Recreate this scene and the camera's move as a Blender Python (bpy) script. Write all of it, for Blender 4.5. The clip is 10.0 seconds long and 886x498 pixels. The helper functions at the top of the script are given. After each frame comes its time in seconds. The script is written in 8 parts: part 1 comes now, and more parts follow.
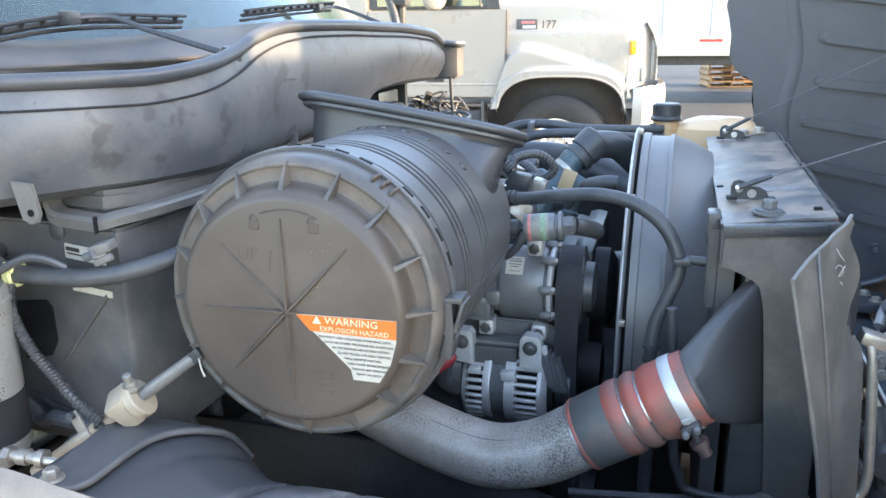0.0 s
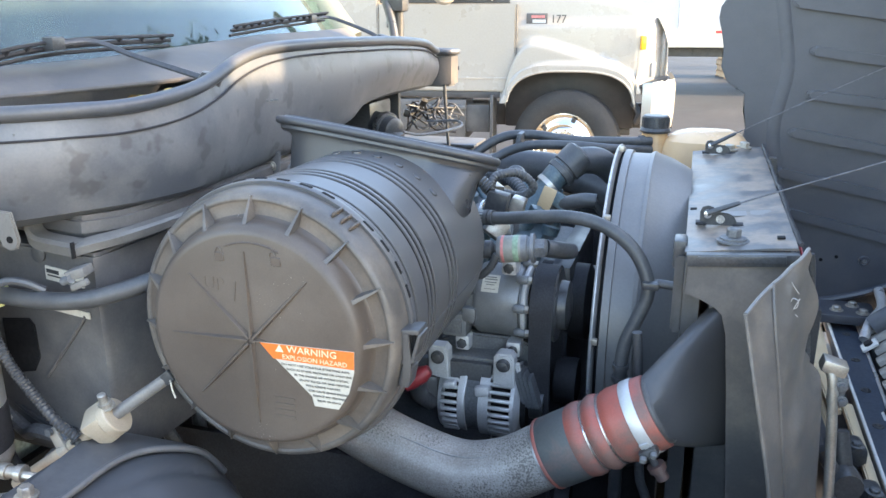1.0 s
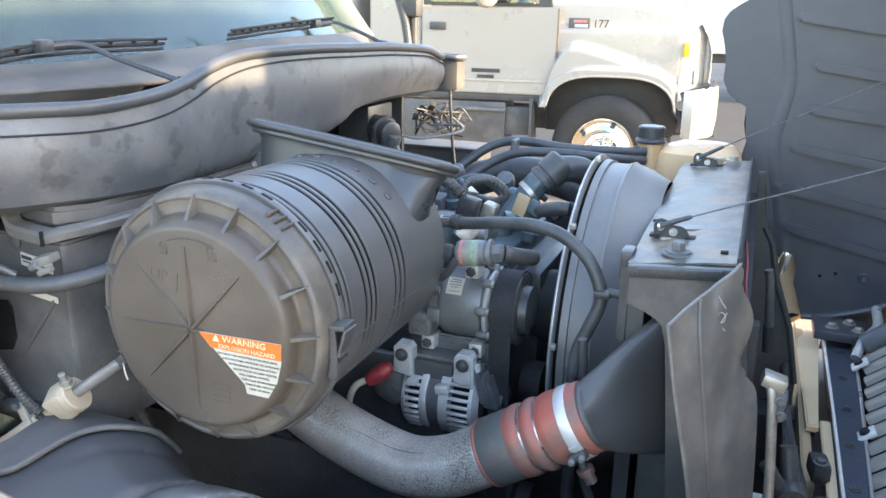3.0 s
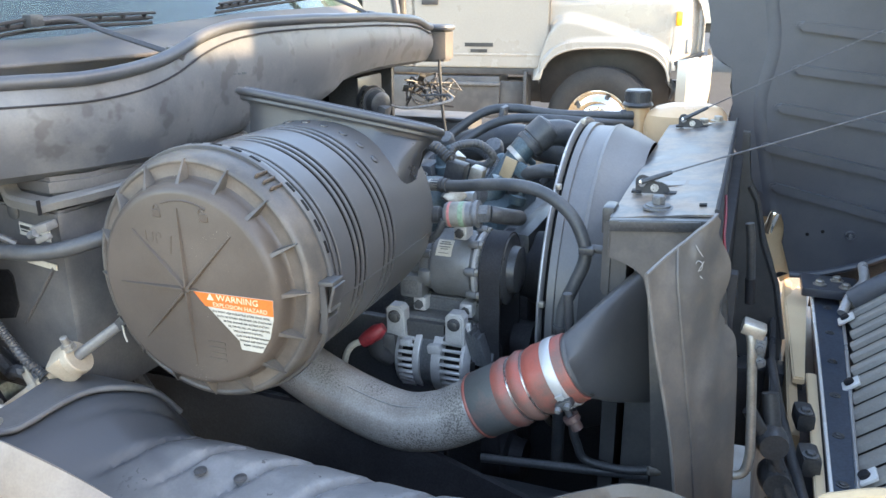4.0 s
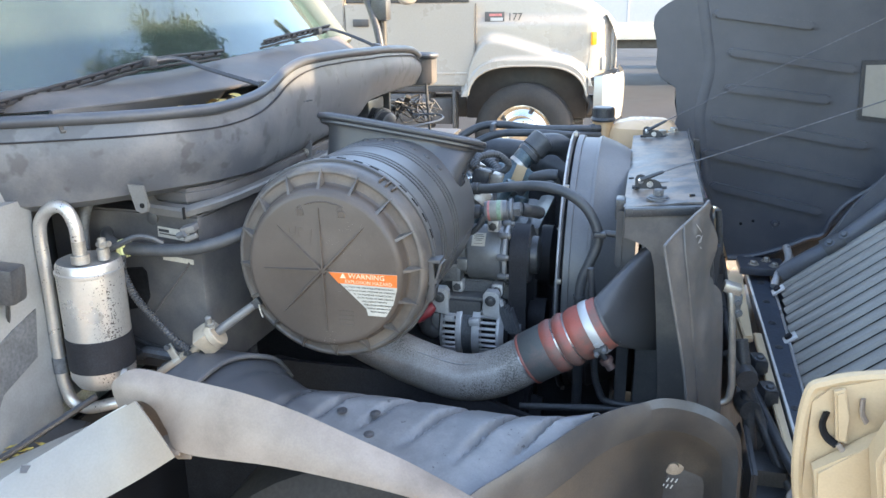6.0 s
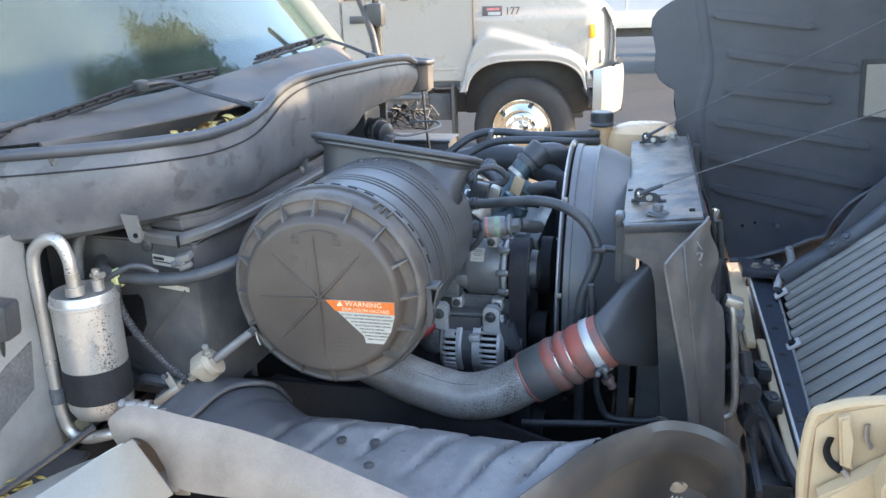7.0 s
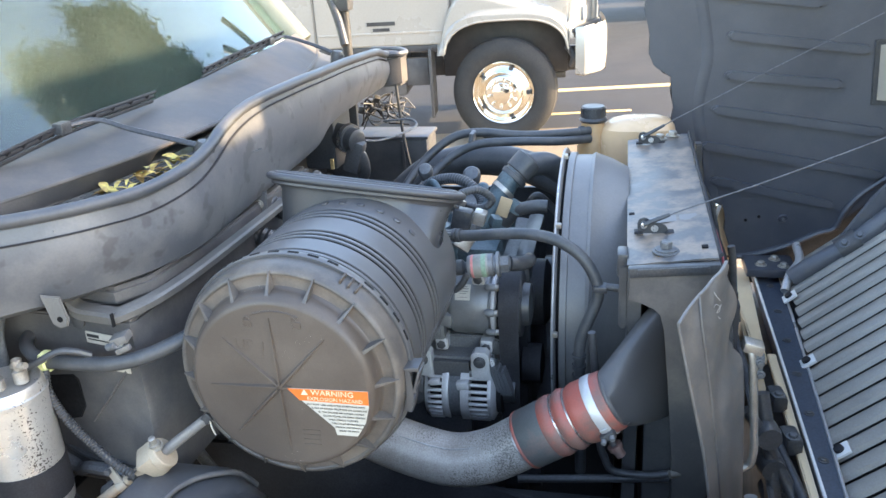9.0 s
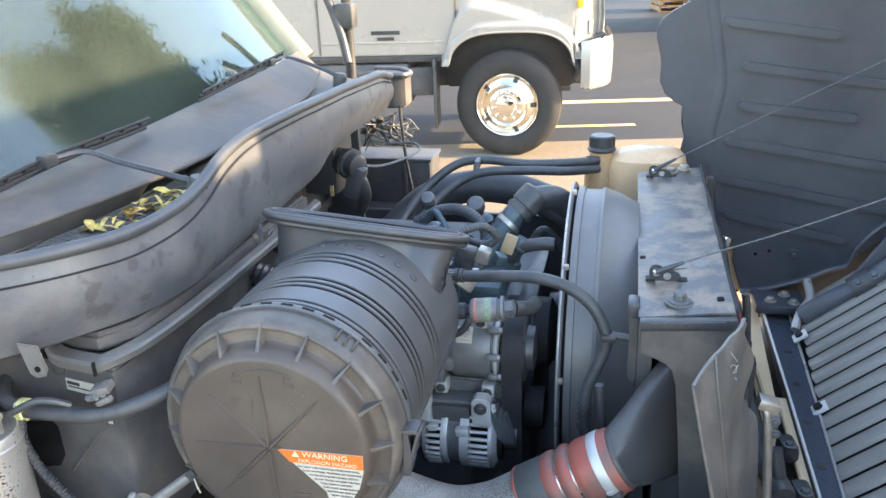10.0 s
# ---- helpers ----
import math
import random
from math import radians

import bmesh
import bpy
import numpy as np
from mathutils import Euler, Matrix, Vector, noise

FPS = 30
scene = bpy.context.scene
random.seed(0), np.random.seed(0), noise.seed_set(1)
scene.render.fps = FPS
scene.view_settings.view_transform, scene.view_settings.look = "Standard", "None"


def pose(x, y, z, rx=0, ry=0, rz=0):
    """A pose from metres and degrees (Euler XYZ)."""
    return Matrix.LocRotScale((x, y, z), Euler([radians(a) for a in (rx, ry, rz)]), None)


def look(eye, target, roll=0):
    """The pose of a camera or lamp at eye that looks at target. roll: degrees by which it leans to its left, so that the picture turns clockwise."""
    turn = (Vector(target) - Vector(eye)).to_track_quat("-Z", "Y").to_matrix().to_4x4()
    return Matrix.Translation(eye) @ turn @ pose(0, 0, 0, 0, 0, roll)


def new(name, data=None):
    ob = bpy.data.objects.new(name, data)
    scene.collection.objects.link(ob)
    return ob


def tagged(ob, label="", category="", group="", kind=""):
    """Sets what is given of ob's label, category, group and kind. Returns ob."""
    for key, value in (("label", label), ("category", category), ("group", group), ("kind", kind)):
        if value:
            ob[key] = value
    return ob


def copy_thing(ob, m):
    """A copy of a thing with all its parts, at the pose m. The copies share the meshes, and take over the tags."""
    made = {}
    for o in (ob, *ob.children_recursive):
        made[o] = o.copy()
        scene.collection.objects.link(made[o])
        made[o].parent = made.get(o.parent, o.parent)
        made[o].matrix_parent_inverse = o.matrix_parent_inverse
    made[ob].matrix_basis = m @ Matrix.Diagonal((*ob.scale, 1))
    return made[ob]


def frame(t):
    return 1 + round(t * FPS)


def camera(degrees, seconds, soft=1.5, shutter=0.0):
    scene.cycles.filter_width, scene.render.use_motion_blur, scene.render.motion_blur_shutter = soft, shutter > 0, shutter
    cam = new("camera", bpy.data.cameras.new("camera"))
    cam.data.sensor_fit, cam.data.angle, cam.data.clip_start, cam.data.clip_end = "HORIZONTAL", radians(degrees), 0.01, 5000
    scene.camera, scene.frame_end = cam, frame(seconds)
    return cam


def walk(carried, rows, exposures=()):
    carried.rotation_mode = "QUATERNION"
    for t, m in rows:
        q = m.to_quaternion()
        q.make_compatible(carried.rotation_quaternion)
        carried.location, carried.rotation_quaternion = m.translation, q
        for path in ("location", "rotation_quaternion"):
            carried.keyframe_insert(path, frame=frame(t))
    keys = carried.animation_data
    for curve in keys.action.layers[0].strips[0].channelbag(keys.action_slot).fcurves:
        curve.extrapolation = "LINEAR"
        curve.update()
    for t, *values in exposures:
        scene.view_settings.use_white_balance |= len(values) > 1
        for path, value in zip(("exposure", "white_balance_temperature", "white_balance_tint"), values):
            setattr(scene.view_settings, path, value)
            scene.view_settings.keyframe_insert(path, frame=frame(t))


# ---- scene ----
cam = camera(58.0, 10.0)
PATH = [
    (0, (0.16, -0.015, 1.662), (-0.015, 1.901, 1.115), -0.4),
    (0.5, (0.177, -0.014, 1.701), (-0.013, 1.893, 1.129), -0.4),
    (1, (0.235, -0.024, 1.729), (0.023, 1.879, 1.151), -0.0),
    (1.5, (0.303, -0.042, 1.743), (0.054, 1.859, 1.172), 0.7),
    (2, (0.361, -0.048, 1.746), (0.071, 1.85, 1.187), 1.4),
    (3.5, (0.425, -0.051, 1.752), (0.07, 1.823, 1.152), 0.6),
    (4, (0.441, -0.091, 1.73), (0.102, 1.778, 1.101), -0.4),
    (4.5, (0.402, -0.188, 1.714), (0.117, 1.679, 1.057), -1.8),
    (5, (0.31, -0.341, 1.74), (0.124, 1.547, 1.106), -1.7),
    (5.5, (0.218, -0.465, 1.76), (0.083, 1.438, 1.158), -0.9),
    (5.7, (0.183, -0.494, 1.776), (0.071, 1.413, 1.182), -0.4),
    (6.8, (0.188, -0.494, 1.834), (0.077, 1.407, 1.223), -1.3),
    (7, (0.193, -0.457, 1.852), (0.078, 1.441, 1.233), -1.7),
    (7.5, (0.184, -0.384, 1.884), (0.067, 1.502, 1.227), -2.6),
    (8, (0.182, -0.308, 1.914), (0.071, 1.563, 1.216), -3.4),
    (8.5, (0.195, -0.232, 1.935), (0.097, 1.628, 1.205), -3.8),
    (9, (0.196, -0.179, 1.969), (0.116, 1.678, 1.231), -3.5),
    (9.5, (0.182, -0.133, 1.998), (0.112, 1.725, 1.261), -2.7),
    (10, (0.188, -0.081, 2.014), (0.111, 1.78, 1.285), -2.1),
]
EXPOSURES = [(0, 3.12, 6950, 12), (4, 3.16, 7200, 12), (5.5, 3.02, 7000, 12), (7, 2.76, 6600, 12), (7.6, 2.83, 6650, 12), (9.0, 3.09, 7000, 12), (10, 3.02, 7150, 12)]
walk(cam, [(t, look(eye, target, roll)) for t, eye, target, roll in PATH], EXPOSURES)


# ---- axes: the truck stands turned by YAW; u is its front, v its far side, w up ----
YAW = -11.0
TRUCK = pose(0, 0, 0, 0, 0, YAW)
BASE = {}
V = Vector


# ---- world, sun ----
SUN_EL, SUN_AZ = 24.0, -4.0          # degrees above the ground; degrees from +x
world = bpy.data.worlds.new("sky")
scene.world = world
world.use_nodes = True
wn = world.node_tree
sky = wn.nodes.new("ShaderNodeTexSky")
sky.sky_type, sky.sun_disc = "NISHITA", False
sky.sun_elevation, sky.sun_rotation = radians(SUN_EL), radians(90 - SUN_AZ)
wn.links.new(sky.outputs[0], wn.nodes["Background"].inputs[0])
wn.nodes["Background"].inputs[1].default_value = 0.15
sun_data = bpy.data.lights.new("sun", "SUN")
sun_data.energy, sun_data.angle, sun_data.color = 2.5, radians(0.9), (1.0, 0.77, 0.49)
sun = new("sun", sun_data)
toward = V((math.cos(radians(SUN_EL)) * math.cos(radians(SUN_AZ)), math.cos(radians(SUN_EL)) * math.sin(radians(SUN_AZ)), math.sin(radians(SUN_EL))))
sun.matrix_world = look(toward * 40, (0, 0, 0))


# ---- materials ----
def mat(name, col, rough=0.5, metal=0.0, col2=None, scale=9.0, amount=0.6, fine=140.0, fine_amount=0.25, bump=0.15, lo=0.4, hi=0.65, spec=0.5, coat=0.0, vary=0.0, gloss_vary=0.1, specks=None):
    """A surface of two colours mixed in patches, with grain, relief and uneven gloss."""
    m = bpy.data.materials.new(name)
    m.use_nodes = True
    n, l = m.node_tree.nodes, m.node_tree.links
    b = n["Principled BSDF"]
    co = n.new("ShaderNodeTexCoord")
    n1 = n.new("ShaderNodeTexNoise")
    n1.inputs["Scale"].default_value, n1.inputs["Detail"].default_value, n1.inputs["Roughness"].default_value = scale, 6, 0.62
    n2 = n.new("ShaderNodeTexNoise")
    n2.inputs["Scale"].default_value, n2.inputs["Detail"].default_value = fine, 4
    l.new(co.outputs["Object"], n1.inputs["Vector"])
    l.new(co.outputs["Object"], n2.inputs["Vector"])
    r1 = n.new("ShaderNodeMapRange")
    r1.inputs[1].default_value, r1.inputs[2].default_value, r1.inputs[4].default_value = lo, hi, amount
    l.new(n1.outputs["Fac"], r1.inputs[0])
    mix = n.new("ShaderNodeMix")
    mix.data_type = "RGBA"
    c2 = col2 or tuple(min(1, c * 1.5 + 0.01) for c in col)
    mix.inputs[6].default_value, mix.inputs[7].default_value = (*col, 1), (*c2, 1)
    l.new(r1.outputs[0], mix.inputs[0])
    r2 = n.new("ShaderNodeMapRange")
    r2.inputs[1].default_value, r2.inputs[2].default_value = 0.3, 0.7
    r2.inputs[3].default_value, r2.inputs[4].default_value = 1 - fine_amount, 1 + fine_amount
    l.new(n2.outputs["Fac"], r2.inputs[0])
    hsv = n.new("ShaderNodeHueSaturation")
    l.new(mix.outputs[2], hsv.inputs["Color"])
    if vary:
        info = n.new("ShaderNodeObjectInfo")
        r3 = n.new("ShaderNodeMapRange")
        r3.inputs[3].default_value, r3.inputs[4].default_value = 1 - vary, 1 + vary
        l.new(info.outputs["Random"], r3.inputs[0])
        mul = n.new("ShaderNodeMath")
        mul.operation = "MULTIPLY"
        l.new(r2.outputs[0], mul.inputs[0])
        l.new(r3.outputs[0], mul.inputs[1])
        l.new(mul.outputs[0], hsv.inputs["Value"])
    else:
        l.new(r2.outputs[0], hsv.inputs["Value"])
    l.new(hsv.outputs[0], b.inputs["Base Color"])
    if specks:
        size, least, tone = specks
        dots, zone = n.new("ShaderNodeTexNoise"), n.new("ShaderNodeTexNoise")
        dots.inputs["Scale"].default_value, dots.inputs["Detail"].default_value = size, 1
        zone.inputs["Scale"].default_value = scale * 1.7
        l.new(co.outputs["Object"], dots.inputs["Vector"])
        l.new(co.outputs["Object"], zone.inputs["Vector"])
        mul, rs, sm = n.new("ShaderNodeMath"), n.new("ShaderNodeMapRange"), n.new("ShaderNodeMix")
        mul.operation, sm.data_type = "MULTIPLY", "RGBA"
        l.new(dots.outputs["Fac"], mul.inputs[0])
        l.new(zone.outputs["Fac"], mul.inputs[1])
        rs.inputs[1].default_value, rs.inputs[2].default_value = least, least + 0.02
        l.new(mul.outputs[0], rs.inputs[0])
        l.new(hsv.outputs[0], sm.inputs[6])
        sm.inputs[7].default_value = (*tone, 1)
        l.new(rs.outputs[0], sm.inputs[0])
        l.new(sm.outputs[2], b.inputs["Base Color"])
    b.inputs["Metallic"].default_value = metal
    b.inputs["Specular IOR Level"].default_value = spec
    b.inputs["Coat Weight"].default_value = coat
    rr = n.new("ShaderNodeMapRange")
    rr.inputs[1].default_value, rr.inputs[2].default_value = 0.3, 0.7
    rr.inputs[3].default_value, rr.inputs[4].default_value = max(0.02, rough - gloss_vary), min(1, rough + gloss_vary)
    l.new(n1.outputs["Fac"], rr.inputs[0])
    l.new(rr.outputs[0], b.inputs["Roughness"])
    if bump:
        bp = n.new("ShaderNodeBump")
        bp.inputs["Strength"].default_value, bp.inputs["Distance"].default_value = bump, 0.002
        l.new(n2.outputs["Fac"], bp.inputs["Height"])
        l.new(bp.outputs[0], b.inputs["Normal"])
    return m


M_LIDRIM = mat("grimy_lid_rim", (0.085, 0.078, 0.072), 0.40, col2=(0.15, 0.128, 0.108), scale=13, lo=0.42, hi=0.62, fine=300, fine_amount=0.08, bump=0.03, amount=0.9)
M_LIDSTEP = mat("brown_dusty_step", (0.082, 0.068, 0.058), 0.5, col2=(0.155, 0.125, 0.10), scale=11, lo=0.4, hi=0.6, fine=300, fine_amount=0.08, bump=0.03, amount=0.95)
M_LID = mat("dusty_lid_plastic", (0.080, 0.064, 0.053), 0.44, col2=(0.126, 0.100, 0.080), scale=7, fine=420, fine_amount=0.06, bump=0.02, specks=(520, 0.495, (0.42, 0.38, 0.33)))
M_HOUSING = mat("black_plastic", (0.085, 0.085, 0.088), 0.40, col2=(0.125, 0.119, 0.113), amount=0.7, scale=6, fine=320, fine_amount=0.06, bump=0.02, spec=0.75, gloss_vary=0.06)
# near black: the shade inside grooves, slots and openings is put into this colour
M_RECESS = mat("recess_shade_black", (0.010, 0.010, 0.011), 0.7, scale=12, bump=0.0, spec=0.15)
M_BOOT = mat("intake_boot_rubber", (0.05, 0.051, 0.055), 0.36, col2=(0.085, 0.083, 0.08), scale=8, fine=300, fine_amount=0.06, bump=0.02, spec=0.7)
M_COWL = mat("weathered_cowl_plastic", (0.072, 0.070, 0.070), 0.55, spec=0.35, col2=(0.14, 0.122, 0.108), lo=0.45, hi=0.6, scale=4, fine=220, fine_amount=0.05, bump=0.03, amount=0.8)
M_SEAL = mat("cowl_seal_rubber", (0.09, 0.087, 0.085), 0.55, col2=(0.16, 0.15, 0.14), scale=10, fine=150, bump=0.1)
M_DARK = mat("dark_dusty_plastic", (0.06, 0.06, 0.062), 0.42, col2=(0.12, 0.114, 0.108), scale=8, fine=240, fine_amount=0.08, bump=0.04)
M_BLACK = mat("black_paint", (0.045, 0.047, 0.051), 0.36, col2=(0.078, 0.076, 0.074), scale=10, fine=200, bump=0.05)
M_RUBBER = mat("hose_rubber", (0.055, 0.058, 0.062), 0.42, col2=(0.11, 0.108, 0.105), scale=16, fine=240, fine_amount=0.1, bump=0.05)
# belt black; on pulleys, condenser and wheel well it paints in shade
M_BELT_SHADE = mat("belt_and_shade_black", (0.022, 0.022, 0.025), 0.6, scale=14, fine=300, bump=0.1, spec=0.25)
M_ALU = mat("worn_aluminium", (0.42, 0.41, 0.40), 0.42, 0.8, col2=(0.55, 0.55, 0.55), scale=7, fine=260, fine_amount=0.2, bump=0.1)
M_CAST = mat("cast_aluminium", (0.56, 0.56, 0.56), 0.38, 0.3, col2=(0.36, 0.355, 0.35), scale=18, fine=500, fine_amount=0.12, bump=0.12)
M_STEEL = mat("bright_steel", (0.62, 0.62, 0.62), 0.3, 0.95, col2=(0.42, 0.40, 0.38), scale=22, fine=300, bump=0.05)
M_BAND = mat("clamp_band_steel", (0.52, 0.52, 0.52), 0.42, 0.45, col2=(0.56, 0.55, 0.54), scale=14, fine=300, fine_amount=0.05, bump=0.02)
M_ZINC = mat("dull_zinc", (0.50, 0.47, 0.42), 0.42, 0.7, col2=(0.30, 0.26, 0.21), scale=30, fine=400, fine_amount=0.12, bump=0.05)
M_RED = mat("red_silicone", (0.33, 0.085, 0.062), 0.5, col2=(0.15, 0.095, 0.08), amount=0.9, scale=13, lo=0.42, hi=0.6, fine=420, fine_amount=0.1, bump=0.05)
M_GREYHOSE = mat("grey_silicone_end", (0.075, 0.078, 0.076), 0.55, col2=(0.16, 0.095, 0.08), scale=14, lo=0.5, hi=0.66, fine=220, fine_amount=0.1, bump=0.04)
M_SHROUD = mat("grey_shroud_plastic", (0.155, 0.152, 0.152), 0.40, col2=(0.235, 0.225, 0.215), scale=5, fine=200, fine_amount=0.05, bump=0.02)
M_RING = mat("bare_ring_metal", (0.52, 0.52, 0.52), 0.35, 0.5, col2=(0.38, 0.37, 0.36), scale=14, fine=200, fine_amount=0.05, bump=0.02)
M_PLATE = mat("radiator_top_metal", (0.09, 0.086, 0.085), 0.41, 0.0, col2=(0.26, 0.205, 0.16), scale=13, fine=120, fine_amount=0.1, bump=0.08, amount=0.95, lo=0.44, hi=0.6)
M_HOOD = mat("hood_liner_plastic", (0.048, 0.054, 0.070), 0.42, col2=(0.088, 0.090, 0.101), scale=5, fine=200, fine_amount=0.05, bump=0.03, spec=0.7)
M_PANEL = mat("side_deflector_plastic", (0.102, 0.095, 0.090), 0.45, col2=(0.172, 0.150, 0.132), scale=9, lo=0.45, hi=0.6, amount=0.8, fine=240, fine_amount=0.06, bump=0.04)
M_SHIELD = mat("dusty_fender_shield", (0.15, 0.151, 0.155), 0.42, 0.0, col2=(0.245, 0.242, 0.24), scale=14, fine=240, fine_amount=0.06, bump=0.04, amount=0.7, specks=(130, 0.42, (0.07, 0.07, 0.07)))
M_ARCH = mat("muddy_wheel_liner", (0.062, 0.056, 0.052), 0.5, col2=(0.145, 0.12, 0.097), scale=4, fine=240, fine_amount=0.12, bump=0.12, amount=0.8)
M_TAN = mat("tan_fibreglass", (0.29, 0.238, 0.195), 0.5, col2=(0.17, 0.137, 0.112), amount=0.9, scale=6, fine=300, fine_amount=0.06, bump=0.04)
M_CREAM = mat("cream_fender_plastic", (0.52, 0.385, 0.235), 0.5, col2=(0.45, 0.33, 0.195), scale=6, fine=240, fine_amount=0.04, bump=0.02)
# cream again, with sunlight brightened into the colour
M_LITCREAM = mat("sunlit_cream_paint", (0.74, 0.58, 0.37), 0.45, col2=(0.68, 0.52, 0.33), scale=6, fine=240, fine_amount=0.04, bump=0.02)
M_WHITE = mat("white_vehicle_paint", (0.315, 0.293, 0.256), 0.28, col2=(0.30, 0.276, 0.238), scale=1.2, gloss_vary=0.02, fine=60, fine_amount=0.04, bump=0.0, coat=0.4)
M_FLANGE = mat("dusty_flange", (0.13, 0.125, 0.117), 0.5, col2=(0.21, 0.20, 0.182), scale=10, fine=240, fine_amount=0.08, bump=0.04)
M_RUST = mat("dark_rusty_steel", (0.085, 0.05, 0.045), 0.5, 0.2, col2=(0.05, 0.045, 0.045), scale=30, fine=300, fine_amount=0.1, bump=0.05)
# pillar colour darkened and greened to look as through tinted glass
M_PILLAR = mat("pillar_tinted_as_by_glass", (0.13, 0.15, 0.135), 0.45, col2=(0.10, 0.112, 0.10), scale=5, fine=200, fine_amount=0.05, bump=0.02)
M_CABPAINT = mat("dirty_white_paint", (0.28, 0.287, 0.285), 0.4, col2=(0.17, 0.17, 0.162), scale=9, fine=200, fine_amount=0.06, bump=0.02)
# warm tint paints in the sunlit ground that the chrome would mirror
M_CHROME = mat("chrome", (0.86, 0.81, 0.72), 0.08, 1.0, col2=(0.8, 0.79, 0.77), scale=8, fine=80, fine_amount=0.02, bump=0.0)
M_TYRE = mat("tyre_rubber", (0.024, 0.023, 0.022), 0.8, col2=(0.05, 0.046, 0.042), scale=8, fine=120, bump=0.15)
M_ORANGE = mat("orange_label", (0.70, 0.16, 0.03), 0.4, scale=20, fine=200, fine_amount=0.08, amount=0.15, bump=0.0)
M_PAPER = mat("white_label", (0.50, 0.465, 0.395), 0.5, col2=(0.40, 0.37, 0.31), scale=20, fine=200, fine_amount=0.08, bump=0.0)
M_DIRTYPAPER = mat("dirty_label", (0.24, 0.235, 0.205), 0.5, col2=(0.15, 0.147, 0.13), scale=30, fine=200, fine_amount=0.1, bump=0.0)
M_INK = mat("print_black", (0.03, 0.03, 0.03), 0.5, bump=0.0)
M_INKW = mat("print_white", (0.78, 0.50, 0.33), 0.5, bump=0.0)
M_PINK = mat("pink_print", (0.45, 0.16, 0.15), 0.5, scale=20, bump=0.0)
M_AMBER = mat("amber_lens", (0.85, 0.33, 0.02), 0.25, scale=20, bump=0.0)
M_REDLENS = mat("red_lens", (0.6, 0.04, 0.04), 0.3, scale=20, bump=0.0)
M_REDCAP = mat("red_boot_rubber", (0.19, 0.018, 0.024), 0.45, scale=20, bump=0.05)
# yellowed plastic; its orange also paints sun glowing through the coolant
M_RESERV = mat("yellowed_reservoir_plastic", (0.70, 0.49, 0.30), 0.28, col2=(0.66, 0.39, 0.19), scale=3, fine=60, fine_amount=0.02, bump=0.0)
M_NECK = mat("amber_neck_plastic", (0.56, 0.37, 0.20), 0.3, col2=(0.47, 0.27, 0.12), scale=8, fine=60, fine_amount=0.03, bump=0.0)
M_COOLANT = mat("coolant_tint", (0.55, 0.28, 0.1), 0.35, scale=6, bump=0.0)
M_TEAL = mat("teal_engine_paint", (0.068, 0.108, 0.125), 0.4, 0.1, col2=(0.115, 0.135, 0.142), scale=14, fine=220, bump=0.15)
M_ENGINE = mat("grimy_engine_metal", (0.105, 0.112, 0.12), 0.45, 0.2, col2=(0.19, 0.185, 0.18), scale=12, fine=220, bump=0.25)
M_LEAF = mat("yellow_leaf", (0.33, 0.19, 0.06), 0.6, col2=(0.50, 0.41, 0.11), scale=34, amount=1.0, lo=0.4, hi=0.56, bump=0.05)
M_FOLIAGE = mat("tree_foliage", (0.07, 0.10, 0.045), 0.6, col2=(0.12, 0.14, 0.06), scale=2, bump=0.0)
M_BARK = mat("bark", (0.12, 0.09, 0.065), 0.8, scale=6, bump=0.3)
M_WOOD = mat("pallet_wood", (0.42, 0.26, 0.14), 0.7, col2=(0.30, 0.18, 0.1), scale=5, fine=60, bump=0.1, vary=0.15)
M_TRAILER = mat("trailer_panel", (0.52, 0.52, 0.52), 0.4, col2=(0.48, 0.475, 0.46), scale=1, fine=30, fine_amount=0.03, bump=0.0)
M_TRAILTAN = mat("trailer_skirt", (0.66, 0.60, 0.48), 0.5, col2=(0.56, 0.50, 0.40), scale=2, fine=30, fine_amount=0.05, bump=0.0)
M_ASPHALT = mat("asphalt", (0.019, 0.0205, 0.0245), 0.75, col2=(0.032, 0.033, 0.037), scale=0.9, fine=90, fine_amount=0.45, bump=0.5)
M_TANGROUND = mat("sunlit_tan_ground", (0.19, 0.155, 0.11), 0.85, col2=(0.14, 0.115, 0.085), scale=0.8, fine=70, fine_amount=0.25, bump=0.3)
M_LINE = mat("yellow_line_paint", (0.62, 0.47, 0.2), 0.7, col2=(0.5, 0.40, 0.2), scale=6, fine=120, fine_amount=0.3, bump=0.2)
M_NAVY = mat("navy_rail_paint", (0.045, 0.06, 0.085), 0.4, col2=(0.06, 0.07, 0.09), scale=9, fine=160, bump=0.05)
M_HINGE = mat("hinge_paint", (0.09, 0.097, 0.112), 0.4, col2=(0.14, 0.143, 0.15), scale=8, fine=200, fine_amount=0.06, bump=0.03)
M_GRILLE = mat("silver_grille_plastic", (0.33, 0.31, 0.275), 0.42, 0.0, col2=(0.25, 0.235, 0.21), scale=6, fine=240, fine_amount=0.08, bump=0.04)
# cloth colour holds the blue that reflected sky puts on the glass
M_SEAT = mat("seat_cloth_sky_tint", (0.20, 0.31, 0.44), 0.85, scale=9, bump=0.2)
M_DASH = mat("dash_plastic", (0.36, 0.40, 0.385), 0.6, scale=8, bump=0.1)
M_YELLOWCLIP = mat("yellow_clip_plastic", (0.62, 0.62, 0.3), 0.5, scale=20, bump=0.0)
M_DARKGREY = mat("dark_grey", (0.11, 0.115, 0.12), 0.5, scale=20, bump=0.05)
